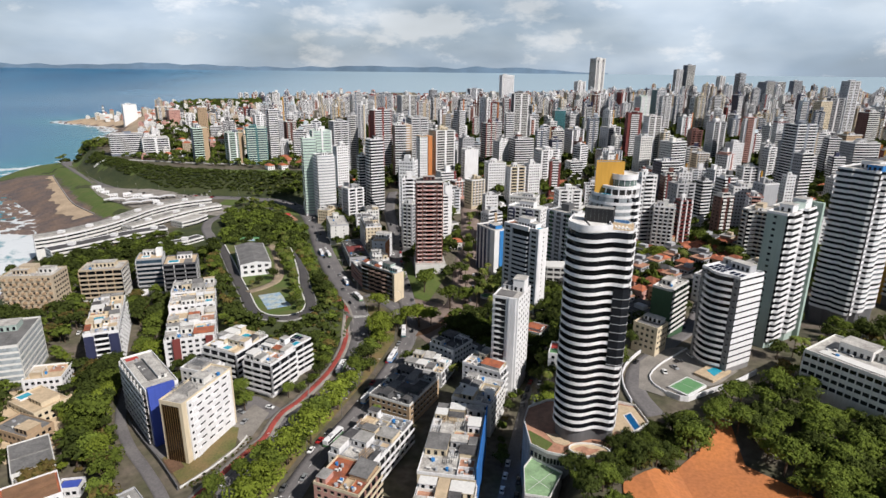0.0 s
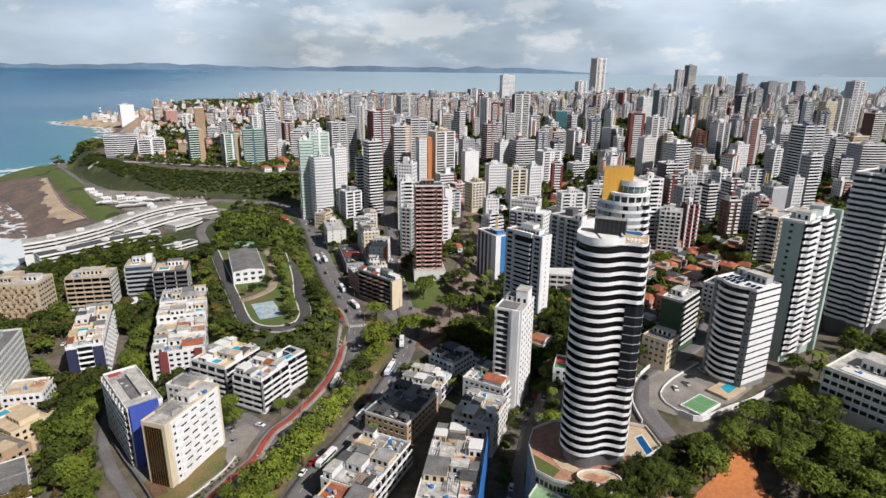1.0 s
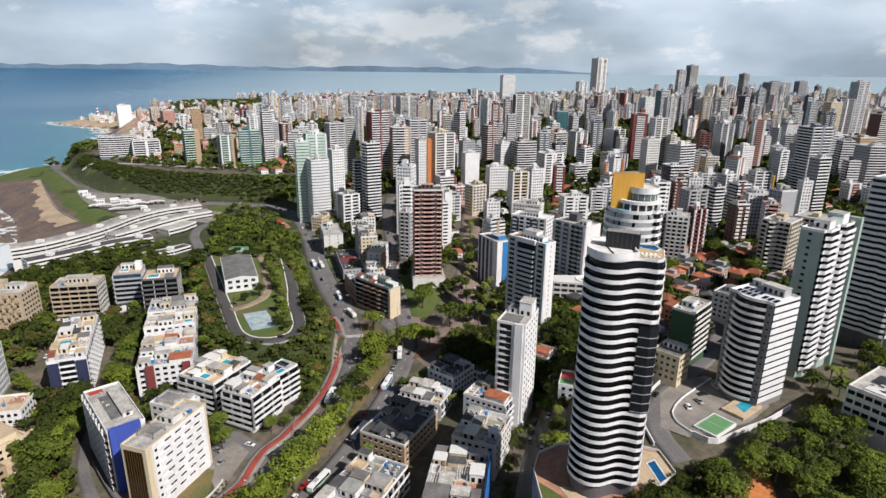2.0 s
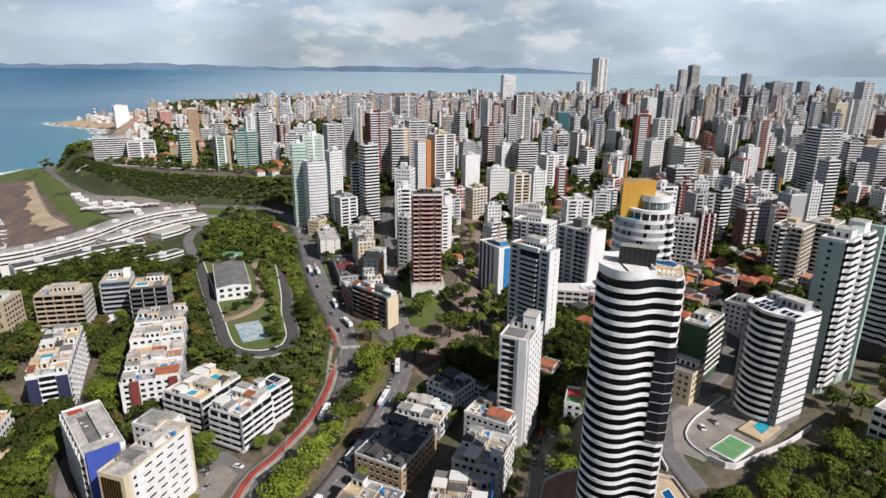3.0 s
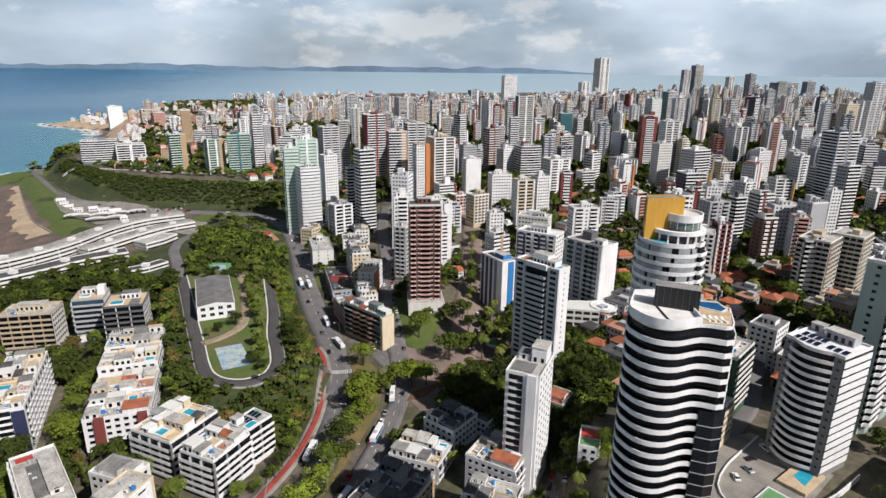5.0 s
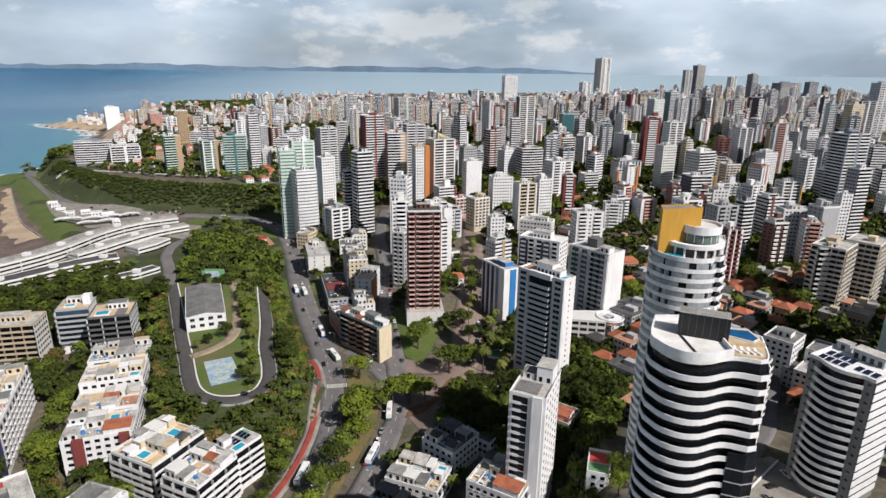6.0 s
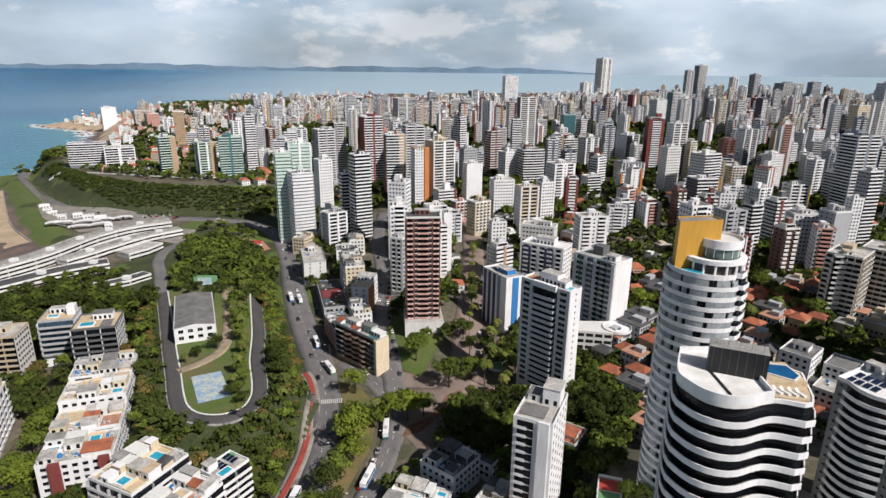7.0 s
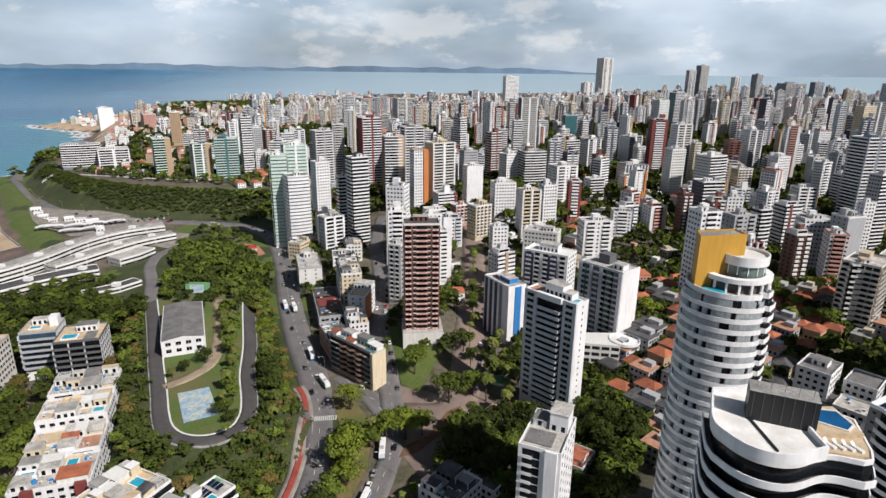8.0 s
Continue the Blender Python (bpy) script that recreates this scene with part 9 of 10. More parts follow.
wood("dense dark trees below the junction", [(-2, 330), (19, 342), (33, 341), (44, 331), (40, 300), (26, 296), (2, 302)], ("dark", "mid", "dark"), 6.2, 41, 1.05, lambda px, py: near_line(px, py, AVENUE_EAST) < 9 or not free(px, py, 0.0))
wood("dense dark garden trees between the towers", [(62, 350), (92, 360), (88, 316), (70, 292), (56, 296), (54, 318)], ("dark", "mid", "dark"), 6.0, 42, 1.15, lambda px, py: not free(px, py, 0.0))
wood("trees round the institution", [(140, 225), (215, 170), (260, 260), (215, 285), (190, 262), (160, 245)], ("mid", "dark", "rusty"), 8.0, 12, 0.9, yards)
wood("yard trees among the western blocks", [(-262, 300), (-250, 250), (-215, 200), (-128, 170), (-140, 250), (-108, 250), (-110, 282), (-150, 350), (-176, 410), (-262, 390)], ("mid", "rusty", "mid", "mid"), 7.0, 18, 0.95, yards)
wood("yard trees among the middle blocks", [(-60, 206), (-30, 222), (-4, 258), (22, 280), (36, 290), (14, 306), (-14, 300), (-24, 268), (-40, 224)], ("mid", "mid", "palm"), 7.0, 19, 0.75, yards)
wood("leafy trees between the lane and the villas", [(-150, 262), (-168, 268), (-170, 246), (-154, 216), (-138, 196), (-124, 172), (-108, 158), (-116, 180), (-134, 204), (-146, 226)], ("broad", "lime", "lime", "mid"), 6.5, 50, 0.95, clear)
wood("gardens round the villas", [(-160, 268), (-205, 280), (-212, 238), (-200, 205), (-178, 186), (-150, 160), (-125, 165), (-140, 196), (-158, 226)], ("bush", "bushy", "lime"), 5.0, 51, 0.55, clear)
wood("bushes beside the office wings", [(-112, 250), (-86, 244), (-66, 250), (-64, 262), (-92, 250)], ("bush", "broad"), 5.0, 20, 0.9, yards)
wood("palms and trees at the headland", [(-640, 962), (-575, 925), (-540, 935), (-545, 975), (-590, 1040), (-628, 1010)], ("far", "palm"), 7.0, 9, 1.2, lambda px, py: near_line(px, py, AVENUE_WEST) < 9)
wood("gardens of the beach district", [(-740, 1400), (-600, 1080), (-540, 960), (-430, 930), (-420, 1300), (-620, 1650), (-800, 1700)], ("tiny",), 15.0, 46, 1.2, lambda px, py: not free(px, py, 0.5) or px - coast_x(py) < 110)
wood("wooded hill by the bay", [(-880, 1950), (-700, 1840), (-480, 1950), (-460, 2200), (-700, 2300), (-900, 2200)], ("tiny",), 16.0, 8, 1.3)
drape("sports_field", "bare orange clay football ground", [(52, 130), (60, 162), (82, 176), (100, 190), (106, 203), (113, 200), (110, 180), (128, 162), (140, 130)], DIRT, 0.5, 5.0, "sports field")

# ---- the seaside hotel and its surroundings ----


def wing(label, line, width, floors, z, fh=3.2, roof_m=PALEROOF, kit_seed=0, terraced=True):
    pts = curve_line(line, 9.0)
    cx, cy = sum(p[0] for p in pts) / len(pts), sum(p[1] for p in pts) / len(pts)
    pts = [(x - cx, y - cy) for x, y in pts]
    a, b = shifted(pts, width / 2), shifted(pts, -width / 2)[::-1]
    sides = [a, [a[-1], b[0]], b, [b[-1], a[0]]]
    t = building("hotel_wing", label, cx, cy, 0, sides, floors, fh, {"sides": [("r", 0.9, 2.2), ("w", 3, 1.4, 1.3), ("r", 0.7, 2.5), ("w", 3, 1.4, 1.3)]},
                 1.5, OFFWHITE, WHITE, GLASS, roof_m, z=z, tank=False, sink=16, group="seaside hotel", category="hotel", parapet=0.6)
    rng = random.Random(kit_seed)
    H = 1.5 + floors * fh
    for k in range(2, len(pts) - 1, 3):
        x, y = pts[k]
        roof_item(t, "stair", x, y, 5, 4, H + 0.12, [2.4, WHITE], rng)
    # terraces that step along the roof, and a long skylight
    for off, z0 in ((width * 0.30, 0.9), (-width * 0.24, 1.5)) if terraced else ():
        strip_ = shifted(pts, off)
        g = Geo()
        g.belt(shifted(strip_, 1.6), shifted(strip_, -1.6), H + 0.12, H + z0, 0)
        part("roof_terrace", g.mesh("roof_terrace", [PALEROOF if off > 0 else CONCRETE]), t, label="raised pale roof terrace")
    for k in range(0, len(pts) - 1, 2):
        p = shifted(pts, width / 2 + 0.15)[k]
        g = Geo()
        g.box(p[0] - 0.2, p[1] - 0.3, -4, p[0] + 0.2, p[1] + 0.2, H + 0.4, 0)
        part("fin", g.mesh("fin", [WHITE]), t)
    claim(cx, cy, 20)


wing("long curved white hotel wing with terraces", [(-352, 484), (-337, 499), (-318, 540), (-309, 592), (-292, 627), (-264, 650)], 17, 3, 0.5, roof_m=CONCRETE, kit_seed=1)
wing("white hotel wing under a dark flat roof", FRONT_WING, 15, 2, 0.0, roof_m=DARKROOF, kit_seed=2, terraced=False)
wing("middle curved white hotel wing", [(-300, 538), (-290, 560), (-281, 585), (-268, 612), (-248, 634)], 14, 2, 0.0, roof_m=CONCRETE, kit_seed=3)
ribbon("road", "grey hotel drive beside the wood", [(-177, 440), (-196, 480), (-214, 520), (-232, 555), (-238, 590), (-222, 625), (-190, 640)], 9, ASPHALT, 0.28)
drape("forecourt", "pale paved hotel forecourt", [(-262, 612), (-236, 602), (-230, 622), (-240, 650), (-262, 655)], PAVE, 0.2, 6.0, "forecourt")
wing("hotel hall under a wide pale roof", [(-262, 558), (-254, 572), (-250, 588)], 17, 2, 0.0, roof_m=PALEROOF, kit_seed=6, terraced=False)
wing("white hotel restaurant with dark flat roof", [(-246, 488), (-230, 502), (-222, 516)], 10, 1, 1.0, roof_m=DARKROOF, kit_seed=7, terraced=False)
drape("car_park", "asphalt car park behind the hotel", [(-400, 680), (-355, 718), (-290, 700), (-276, 668), (-310, 646), (-345, 636)], PAVE, 0.3, 8.0, "car park")
for k in range(7):
    g = Geo()
    n = 8
    for i in range(n):
        a, b = -1 + 2 * i / n, -1 + 2 * (i + 1) / n
        g.face([(a * 9, -4, 3.2 + 1.2 * (1 - a * a)), (b * 9, -4, 3.2 + 1.2 * (1 - b * b)), (b * 9, 4, 3.2 + 1.2 * (1 - b * b)), (a * 9, 4, 3.2 + 1.2 * (1 - a * a))])
    x, y = -372 + 15 * (k % 4) + 6 * (k // 4), 655 + 9 * (k % 4) - 18 * (k // 4)
    t = thing("canopy", "white curved canopy over parked cars", "canopy", x, y, land(x, y) + 0.3, 32, "car park canopies")
    part("sheet", g.mesh("sheet", [WHITE]), t)
    g = Geo()
    g.box(-0.12, -0.12, -1, 0.12, 0.12, 3.3)
    me = g.mesh("post", [STEEL])
    for px in (-7, 7):
        for py in (-3, 3):
            part("post", me, t, (px, py, 0))
# rocks on the shore
rk = random.Random(8)
rocks = Geo()
for _ in range(420):
    y = rk.uniform(570, 760) if rk.random() < 0.6 else rk.uniform(1000, 1800)
    x = coast_x(y) + rk.uniform(-26, 30)
    r = rk.uniform(1.5, 7)
    z = SEA - 0.4
    n = 6
    ring = [(x + r * rk.uniform(0.7, 1.2) * math.cos(6.283 * i / n), y + r * rk.uniform(0.7, 1.2) * math.sin(6.283 * i / n)) for i in range(n)]
    h = r * rk.uniform(0.12, 0.4)
    for i in range(n):
        j = (i + 1) % n
        rocks.face([(*ring[i], z), (*ring[j], z), (x + 0.6 * (ring[j][0] - x), y + 0.6 * (ring[j][1] - y), z + h), (x + 0.6 * (ring[i][0] - x), y + 0.6 * (ring[i][1] - y), z + h)])
    rocks.face([(x + 0.6 * (p[0] - x), y + 0.6 * (p[1] - y), z + h) for p in ring])
tagged(new("shore_rocks", rocks.mesh("shore_rocks", [ROCK])), "low dark rocks washed by the surf", "rocks", kind="stuff")
# lighthouse and its low fort on the cape
lh = thing("lighthouse", "white and black banded lighthouse on a low fort", "lighthouse", -985, 1735, 6)
g = Geo()
g.prism([(26 * math.cos(1.0472 * i), 18 * math.sin(1.0472 * i)) for i in range(6)], -8, 9, 0)
part("fort", g.mesh("fort", [OFFWHITE]), lh)
for k in range(6):
    r0, r1 = 3.6 - 0.25 * k, 3.35 - 0.25 * k
    g = Geo()
    g.v = [(r * math.cos(0.6283 * i), r * math.sin(0.6283 * i), z) for r, z in ((r0, 9 + 4.2 * k), (r1, 13.2 + 4.2 * k)) for i in range(10)]
    g.f = [(i, (i + 1) % 10, 10 + (i + 1) % 10, 10 + i) for i in range(10)] + [tuple(range(10, 20))]
    g.m = [0] * 11
    part("band", g.mesh("band", [DARKGREY if k % 2 else WHITE]), lh)

# ---- cars, buses, lamps ----
CAR_PAINT = [("white", material("white_car_paint", (0.75, 0.75, 0.74), 0.3, var=0.05)), ("silver", material("silver_car_paint", (0.45, 0.46, 0.47), 0.3, 0.5, var=0.05)),
             ("black", material("black_car_paint", (0.02, 0.02, 0.022), 0.25, var=0.05)), ("grey", material("grey_car_paint", (0.16, 0.165, 0.17), 0.3, 0.4, var=0.05)),
             ("red", material("red_car_paint", (0.35, 0.02, 0.02), 0.3, var=0.05))]
RUBBER = material("tyre_rubber", (0.02, 0.02, 0.02), 0.9, var=0.1)
CARS = []


def wheel_mesh(r, w):
    g = Geo()
    n = 10
    i0 = [(r * math.cos(6.2832 * k / n), r * math.sin(6.2832 * k / n)) for k in range(n)]
    g.v = [(-w / 2, y, z + r) for y, z in i0] + [(w / 2, y, z + r) for y, z in i0]
    g.f = [(k, (k + 1) % n, n + (k + 1) % n, n + k) for k in range(n)] + [tuple(range(n - 1, -1, -1)), tuple(range(n, 2 * n))]
    g.m = [0] * len(g.f)
    return g.mesh("wheel", [RUBBER])


CAR_WHEEL, BUS_WHEEL = wheel_mesh(0.32, 0.2), wheel_mesh(0.5, 0.3)


def profile(g, pts, w0, w1, m):
    """A body from its side view: points of (along, up), narrower above."""
    n = len(pts)
    i = len(g.v)
    for s in (-1, 1):
        for y, z in pts:
            k = w0 if z < 0.9 else w1
            g.v.append((s * k / 2, y, z))
    for k in range(n):
        j = (k + 1) % n
        g.f.append((i + k, i + j, i + n + j, i + n + k))
        g.m.append(m)
    g.f += [tuple(i + k for k in reversed(range(n))), tuple(i + n + k for k in range(n))]
    g.m += [m, m]


for word, pm in CAR_PAINT:
    g = Geo()
    profile(g, [(-2.1, 0.3), (2.1, 0.3), (2.15, 0.62), (1.9, 0.82), (0.9, 0.9), (-1.6, 0.92), (-2.05, 0.85), (-2.15, 0.6)], 1.75, 1.66, 0)
    g.box(-0.62, -1.0, 1.36, 0.62, 0.35, 1.44, 0)
    body = g.mesh("body", [pm])
    g = Geo()
    profile(g, [(-1.55, 0.9), (1.0, 0.88), (0.35, 1.37), (-1.05, 1.38)], 1.6, 1.36, 0)
    CARS.append((word, body, g.mesh("windows", [GLASS])))


def car(x, y, ang, k, z=None, group="cars on the streets", lift=0.3):
    word, body, windows = CARS[k]
    t = thing("car", word + " hatchback car on the street", "car", x, y, (land(x, y) if z is None else z) + lift, ang, group)
    part("body", body, t)
    part("window_band", windows, t)
    for sx_ in (-0.78, 0.78) if y < 400 else ():
        for sy_ in (-1.3, 1.3):
            part("wheel", CAR_WHEEL, t, (sx_, sy_, 0))
    return t


cr = random.Random(12)


def cars_along(line, off, gap, chance, y0=0, y1=9999, flip=0, group="parked cars"):
    pts = curve_line(line, 1.0)
    rows = shifted(pts, off)
    last = -99.0
    run = 0.0
    for i in range(1, len(rows)):
        run += math.dist(rows[i - 1], rows[i])
        if run - last < gap or not y0 < rows[i][1] < y1:
            continue
        last = run + cr.uniform(0, gap * 0.3)
        if cr.random() > chance:
            continue
        ang = math.degrees(math.atan2(rows[i][1] - rows[i - 1][1], rows[i][0] - rows[i - 1][0])) - 90 + flip
        car(*rows[i], ang, cr.choice((0, 0, 0, 1, 1, 2, 2, 3, 3, 4)), group=group)


cars_along(AVENUE_EAST, -3.9, 6.0, 0.55, 170, 320, 180)
cars_along(AVENUE_EAST, 1.0, 24.0, 0.5, 165, 380, 0, "cars driving on the avenue")
cars_along(AVENUE_WEST, 2.2, 19.0, 0.6, 250, 720, 0, "cars driving on the avenue")
cars_along(AVENUE_WEST, -2.2, 23.0, 0.6, 230, 720, 180, "cars driving on the avenue")
cars_along(HILL_STREET, 4.0, 8.0, 0.7, 370, 560, 0)
cars_along(HILL_STREET, -1.8, 22.0, 0.6, 360, 600, 180, "cars driving up the street")
cars_along(EAST_STREET, -2.8, 6.0, 0.65, 150, 270, 0)
cars_along(EAST_STREET, 2.8, 6.5, 0.5, 150, 260, 180)
cars_along(DRIVE, -2.6, 9.0, 0.4, 235, 330, 0)
cars_along(PALM_STREET, 6.6, 9.0, 0.5, 370, 520, 0)
for i in range(22):
    x, y = -236 + 4.6 * (i % 11) + cr.uniform(-0.5, 0.5), 298 + 12 * (i // 11) + 0.32 * 4.6 * (i % 11)
    if cr.random() < 0.75:
        car(x, y, 18 + cr.uniform(-4, 4), cr.choice((0, 0, 1, 2, 3)), group="cars in the west car park")
for x, y in ((110, 246), (118, 252), (106, 240), (100, 236), (-96, 231), (-92, 236), (-88, 228), (-80, 240)):
    car(x, y, cr.uniform(0, 360), cr.choice((0, 1, 2)), group="parked cars")

g = Geo()
g.box(-0.17, -0.25, 0.25, 0.17, 0.25, 0.75, 0)
BUS_RIM = g.mesh("rim", [STEEL])
BUS_SIDE = [("white bus with a blue skirt", WHITE, SKYBLUE), ("white and green city bus", WHITE, GREENCOURT), ("white and teal city bus", WHITE, TEAL)]


def bus(x, y, ang, k):
    lab, a, b = BUS_SIDE[k]
    t = thing("bus", lab + " on the avenue", "bus", x, y, land(x, y) + 0.3, ang, "buses on the avenue")
    g = Geo()
    g.box(-1.25, -5.9, 1.25, 1.25, 5.9, 3.1, 0)
    g.box(-1.1, -5.6, 3.1, 1.1, 5.6, 3.25, 0)
    part("body", g.mesh("body", [a]), t)
    g = Geo()
    g.box(-1.26, -5.92, 0.4, 1.26, 5.92, 1.25, 0)
    part("skirt", g.mesh("skirt", [b]), t)
    for s in (-1.27, 1.23):
        g = Geo()
        g.box(s, -5.4, 1.7, s + 0.04, 5.2, 2.7, 0)
        part("side_window", g.mesh("side_window", [GLASS]), t)
    g = Geo()
    g.box(-1.1, 5.88, 1.4, 1.1, 5.95, 2.8, 0)
    part("windscreen", g.mesh("windscreen", [GLASS]), t)
    g = Geo()
    g.box(-0.7, -2.6, 3.25, 0.7, -0.6, 3.5, 0)
    part("air_conditioner", g.mesh("air_conditioner", [GREY]), t)
    for sx_ in (-1.1, 1.1):
        for sy_ in (-3.6, 3.4):
            hub = part("wheel", BUS_WHEEL, t, (sx_, sy_, 0))
            part("rim", BUS_RIM, hub)


for x, y, ang, k in ((-71, 406, 22, 0), (-53, 277, -6, 1), (-23, 322, 3, 2), (-46, 216, -24, 1), (-35, 249, -20, 0), (-96, 470, 22, 1), (-103, 474, 22, 0), (-58, 376, 30, 1), (-27, 290, -12, 0)):
    bus(x, y, ang, k)


def street_lamp(x, y, ang):
    t = thing("street_lamp", "tall grey street lamp with a curved arm", "street lamp", x, y, land(x, y), ang, "street lamps")
    for nm, me in LAMP:
        o = part(nm, me, t)
    part("lens", LENS, o)


g = Geo()
limb(g, (0, 0, -0.5), (0, 0, 9.5), 0.12, 0.07, 6)
pole = g.mesh("pole", [STEEL], True)
g = Geo()
limb(g, (0, 0, 9.4), (1.1, 0, 10.0), 0.06, 0.05, 5)
limb(g, (1.1, 0, 10.0), (2.4, 0, 10.1), 0.05, 0.05, 5)
arm = g.mesh("arm", [STEEL], True)
g = Geo()
g.box(2.2, -0.16, 9.98, 3.1, 0.16, 10.14)
lens = Geo()
lens.box(2.35, -0.12, 9.95, 3.0, 0.12, 9.982)
LENS = lens.mesh("lens", [PALEGLASS])
LAMP = [("pole", pole), ("arm", arm), ("head", g.mesh("head", [OFFWHITE]))]
for line, off, side in ((AVENUE_WEST, 6.6, 180), (AVENUE_EAST, 5.4, 180), (AVENUE_EAST, -5.6, 0)):
    pts = shifted(curve_line(line, 30.0), off)
    for a, b in zip(pts, pts[1:]):
        if 150 < a[1] < 640:
            street_lamp(*a, math.degrees(math.atan2(b[1] - a[1], b[0] - a[0])) - 90 + side)

# road paint
g0 = Geo()
g0.box(-0.25, -1.9, 0, 0.25, 1.9, 0.02)
zebra_mesh = g0.mesh("stripe", [LINE])
zebra = thing("crossing", "white zebra crossing stripes on asphalt", "crossing", -53, 346, land(-53, 346), 8, kind="structure")
for k in range(13):
    part("stripe", zebra_mesh, zebra, (-5.2 + 0.95 * k, 0, 0.26 + land(-53 - 5.2 + 0.95 * k, 346) - land(-53, 346)))
dash_mesh = Geo()
dash_mesh.box(-0.09, -1.6, 0, 0.09, 1.6, 0.015)
dash_me = dash_mesh.mesh("dash", [LINE])
for line in (AVENUE_WEST, AVENUE_EAST, HILL_STREET):
    marks = thing("lane_line", "dashed white lane line along the street", "road marking", 0, 0, 0, kind="structure")
    pts = curve_line(line, 8.0)
    for a, b in zip(pts, pts[1:]):
        if 165 < a[1] < 560:
            part("dash", dash_me, marks, (a[0], a[1], land(*a) + 0.30), math.atan2(b[1] - a[1], b[0] - a[0]) - 1.5708)

# ---- gardens, courts and walls by the towers ----


def wall_run(name, label, line, h, thick, mat, lift=0.0):
    pts = curve_line(line, 4.0)
    g = Geo()
    a, b = shifted(pts, thick / 2), shifted(pts, -thick / 2)
    for i in range(len(pts) - 1):
        q = []
        for p, s in ((a[i], 0), (a[i + 1], 0), (b[i + 1], 0), (b[i], 0)):
            q.append((p[0], p[1], land(*pts[i])))
        z = max(land(*pts[i]), land(*pts[i + 1])) + lift
        lo = [(p[0], p[1], z - 4) for p in q]
        hi = [(p[0], p[1], z + h) for p in q]
        g.face(hi)
        for k in range(4):
            j = (k + 1) % 4
            g.face([lo[k], lo[j], hi[j], hi[k]])
    me = g.mesh(name, [mat])
    bm = bmesh.new()
    bm.from_mesh(me)
    bmesh.ops.recalc_face_normals(bm, faces=bm.faces)
    bm.to_mesh(me)
    bm.free()
    return tagged(new(name, me), label, "wall", kind="structure")


wall_run("boundary_wall", "curved white retaining wall along the drive", [(77.6, 211), (77.6, 220), (79.2, 230), (83.8, 241), (93, 253), (106, 267), (118, 284)], 1.6, 0.5, WHITE)
wall_run("boundary_wall", "white wall round the tower garden", [(94, 217), (98, 213), (101.3, 212.5), (114, 219.5), (127.4, 226.5), (141, 236)], 2.4, 0.4, WHITE)
wall_run("boundary_wall", "curved white ramp wall", [(95, 217), (91.5, 224), (92, 232), (99, 241.5), (109, 250.5), (119, 259)], 1.2, 0.4, WHITE)
wall_run("boundary_wall", "dark wall beside the side lane", [(-98.5, 184), (-112, 199), (-126, 213), (-139, 227)], 2.2, 0.4, DARKGREY)
wall_run("boundary_wall", "pale kerb wall along the loop road", [(-66, 262), (-63, 240)], 0.8, 0.4, PAVE)
drape("forecourt", "asphalt forecourt below the tower", [(84, 222), (92, 216), (120, 226), (134, 238), (118, 262), (104, 258), (92, 246)], PAVE, 0.35, 5.0, "forecourt")
drape("yard", "grey asphalt yard round the office", [(-138, 228), (-126, 214), (-113, 202), (-104, 206), (-84, 226), (-72, 238), (-88, 250), (-112, 252), (-140, 246)], ASPHALT, 0.12, 5.0, "yard")
drape("forecourt", "pale paved office forecourt", [(-98, 186), (-95.5, 186), (-82, 212), (-79, 236), (-88, 243), (-94, 226), (-84.5, 213)], PAVE, 0.3, 4.0, "forecourt")
drape("lawn", "dry grass garden beside the office", [(-113, 202.5), (-98.5, 186.5), (-91.5, 198), (-86, 211), (-89, 224), (-94, 225), (-98, 203), (-109, 206)], DRYGRASS, 0.42, 3.0, "lawn")
drape("bare_soil", "bare orange-brown soil in the office garden", [(-112, 201), (-105, 193), (-101.5, 197), (-107, 203)], SOIL, 0.5, 2.0, "soil")
drape("terrace", "pale stone terraces round the villas", [(-204, 246), (-176, 248), (-164, 226), (-160, 206), (-172, 196), (-186, 206), (-200, 226)], SAND_PAVE, 0.2, 5.0, "terrace")
wall_run("boundary_wall", "low white wall of the office garden", [(-98.3, 185), (-90.5, 197), (-85, 210), (-83.5, 218)], 0.9, 0.3, OFFWHITE)
wood("clipped hedge beside the cycle path", [(-95, 184), (-88, 196), (-82.5, 208), (-80.5, 218), (-82, 218), (-84.3, 209), (-90, 197), (-97, 185)], ("bush",), 1.7, 49, 0.22, lambda px, py: near_line(px, py, CYCLE_PATH) < 3.2)
g = Geo()
g.box(-7.2, -4.6, -3, 7.2, 4.6, 0.1, 0)
g.box(-6.6, -4.1, 0.1, 6.6, 4.1, 0.13, 1)
ct = thing("sports_court", "small green sports court with white lines", "sports court", 105, 223, 26.2, 37)
part("slab", g.mesh("slab", [WHITE, GREENCOURT]), ct)
for a in ((-6.2, -3.8, -6.1, 3.8), (6.1, -3.8, 6.2, 3.8), (-0.05, -3.8, 0.05, 3.8), (-6.2, -3.8, 6.2, -3.7), (-6.2, 3.7, 6.2, 3.8)):
    g = Geo()
    g.box(a[0], a[1], 0.131, a[2], a[3], 0.15)
    part("line", g.mesh("line", [LINE]), ct)
pd = thing("pool_deck", "pale pool deck with a turquoise pool", "swimming pool", 121, 235, 26.3, 37)
g = Geo()
g.box(-7.5, -4.5, -3, 7.5, 4.5, 0.3, 0)
part("deck", g.mesh("deck", [SAND_PAVE]), pd)
g = Geo()
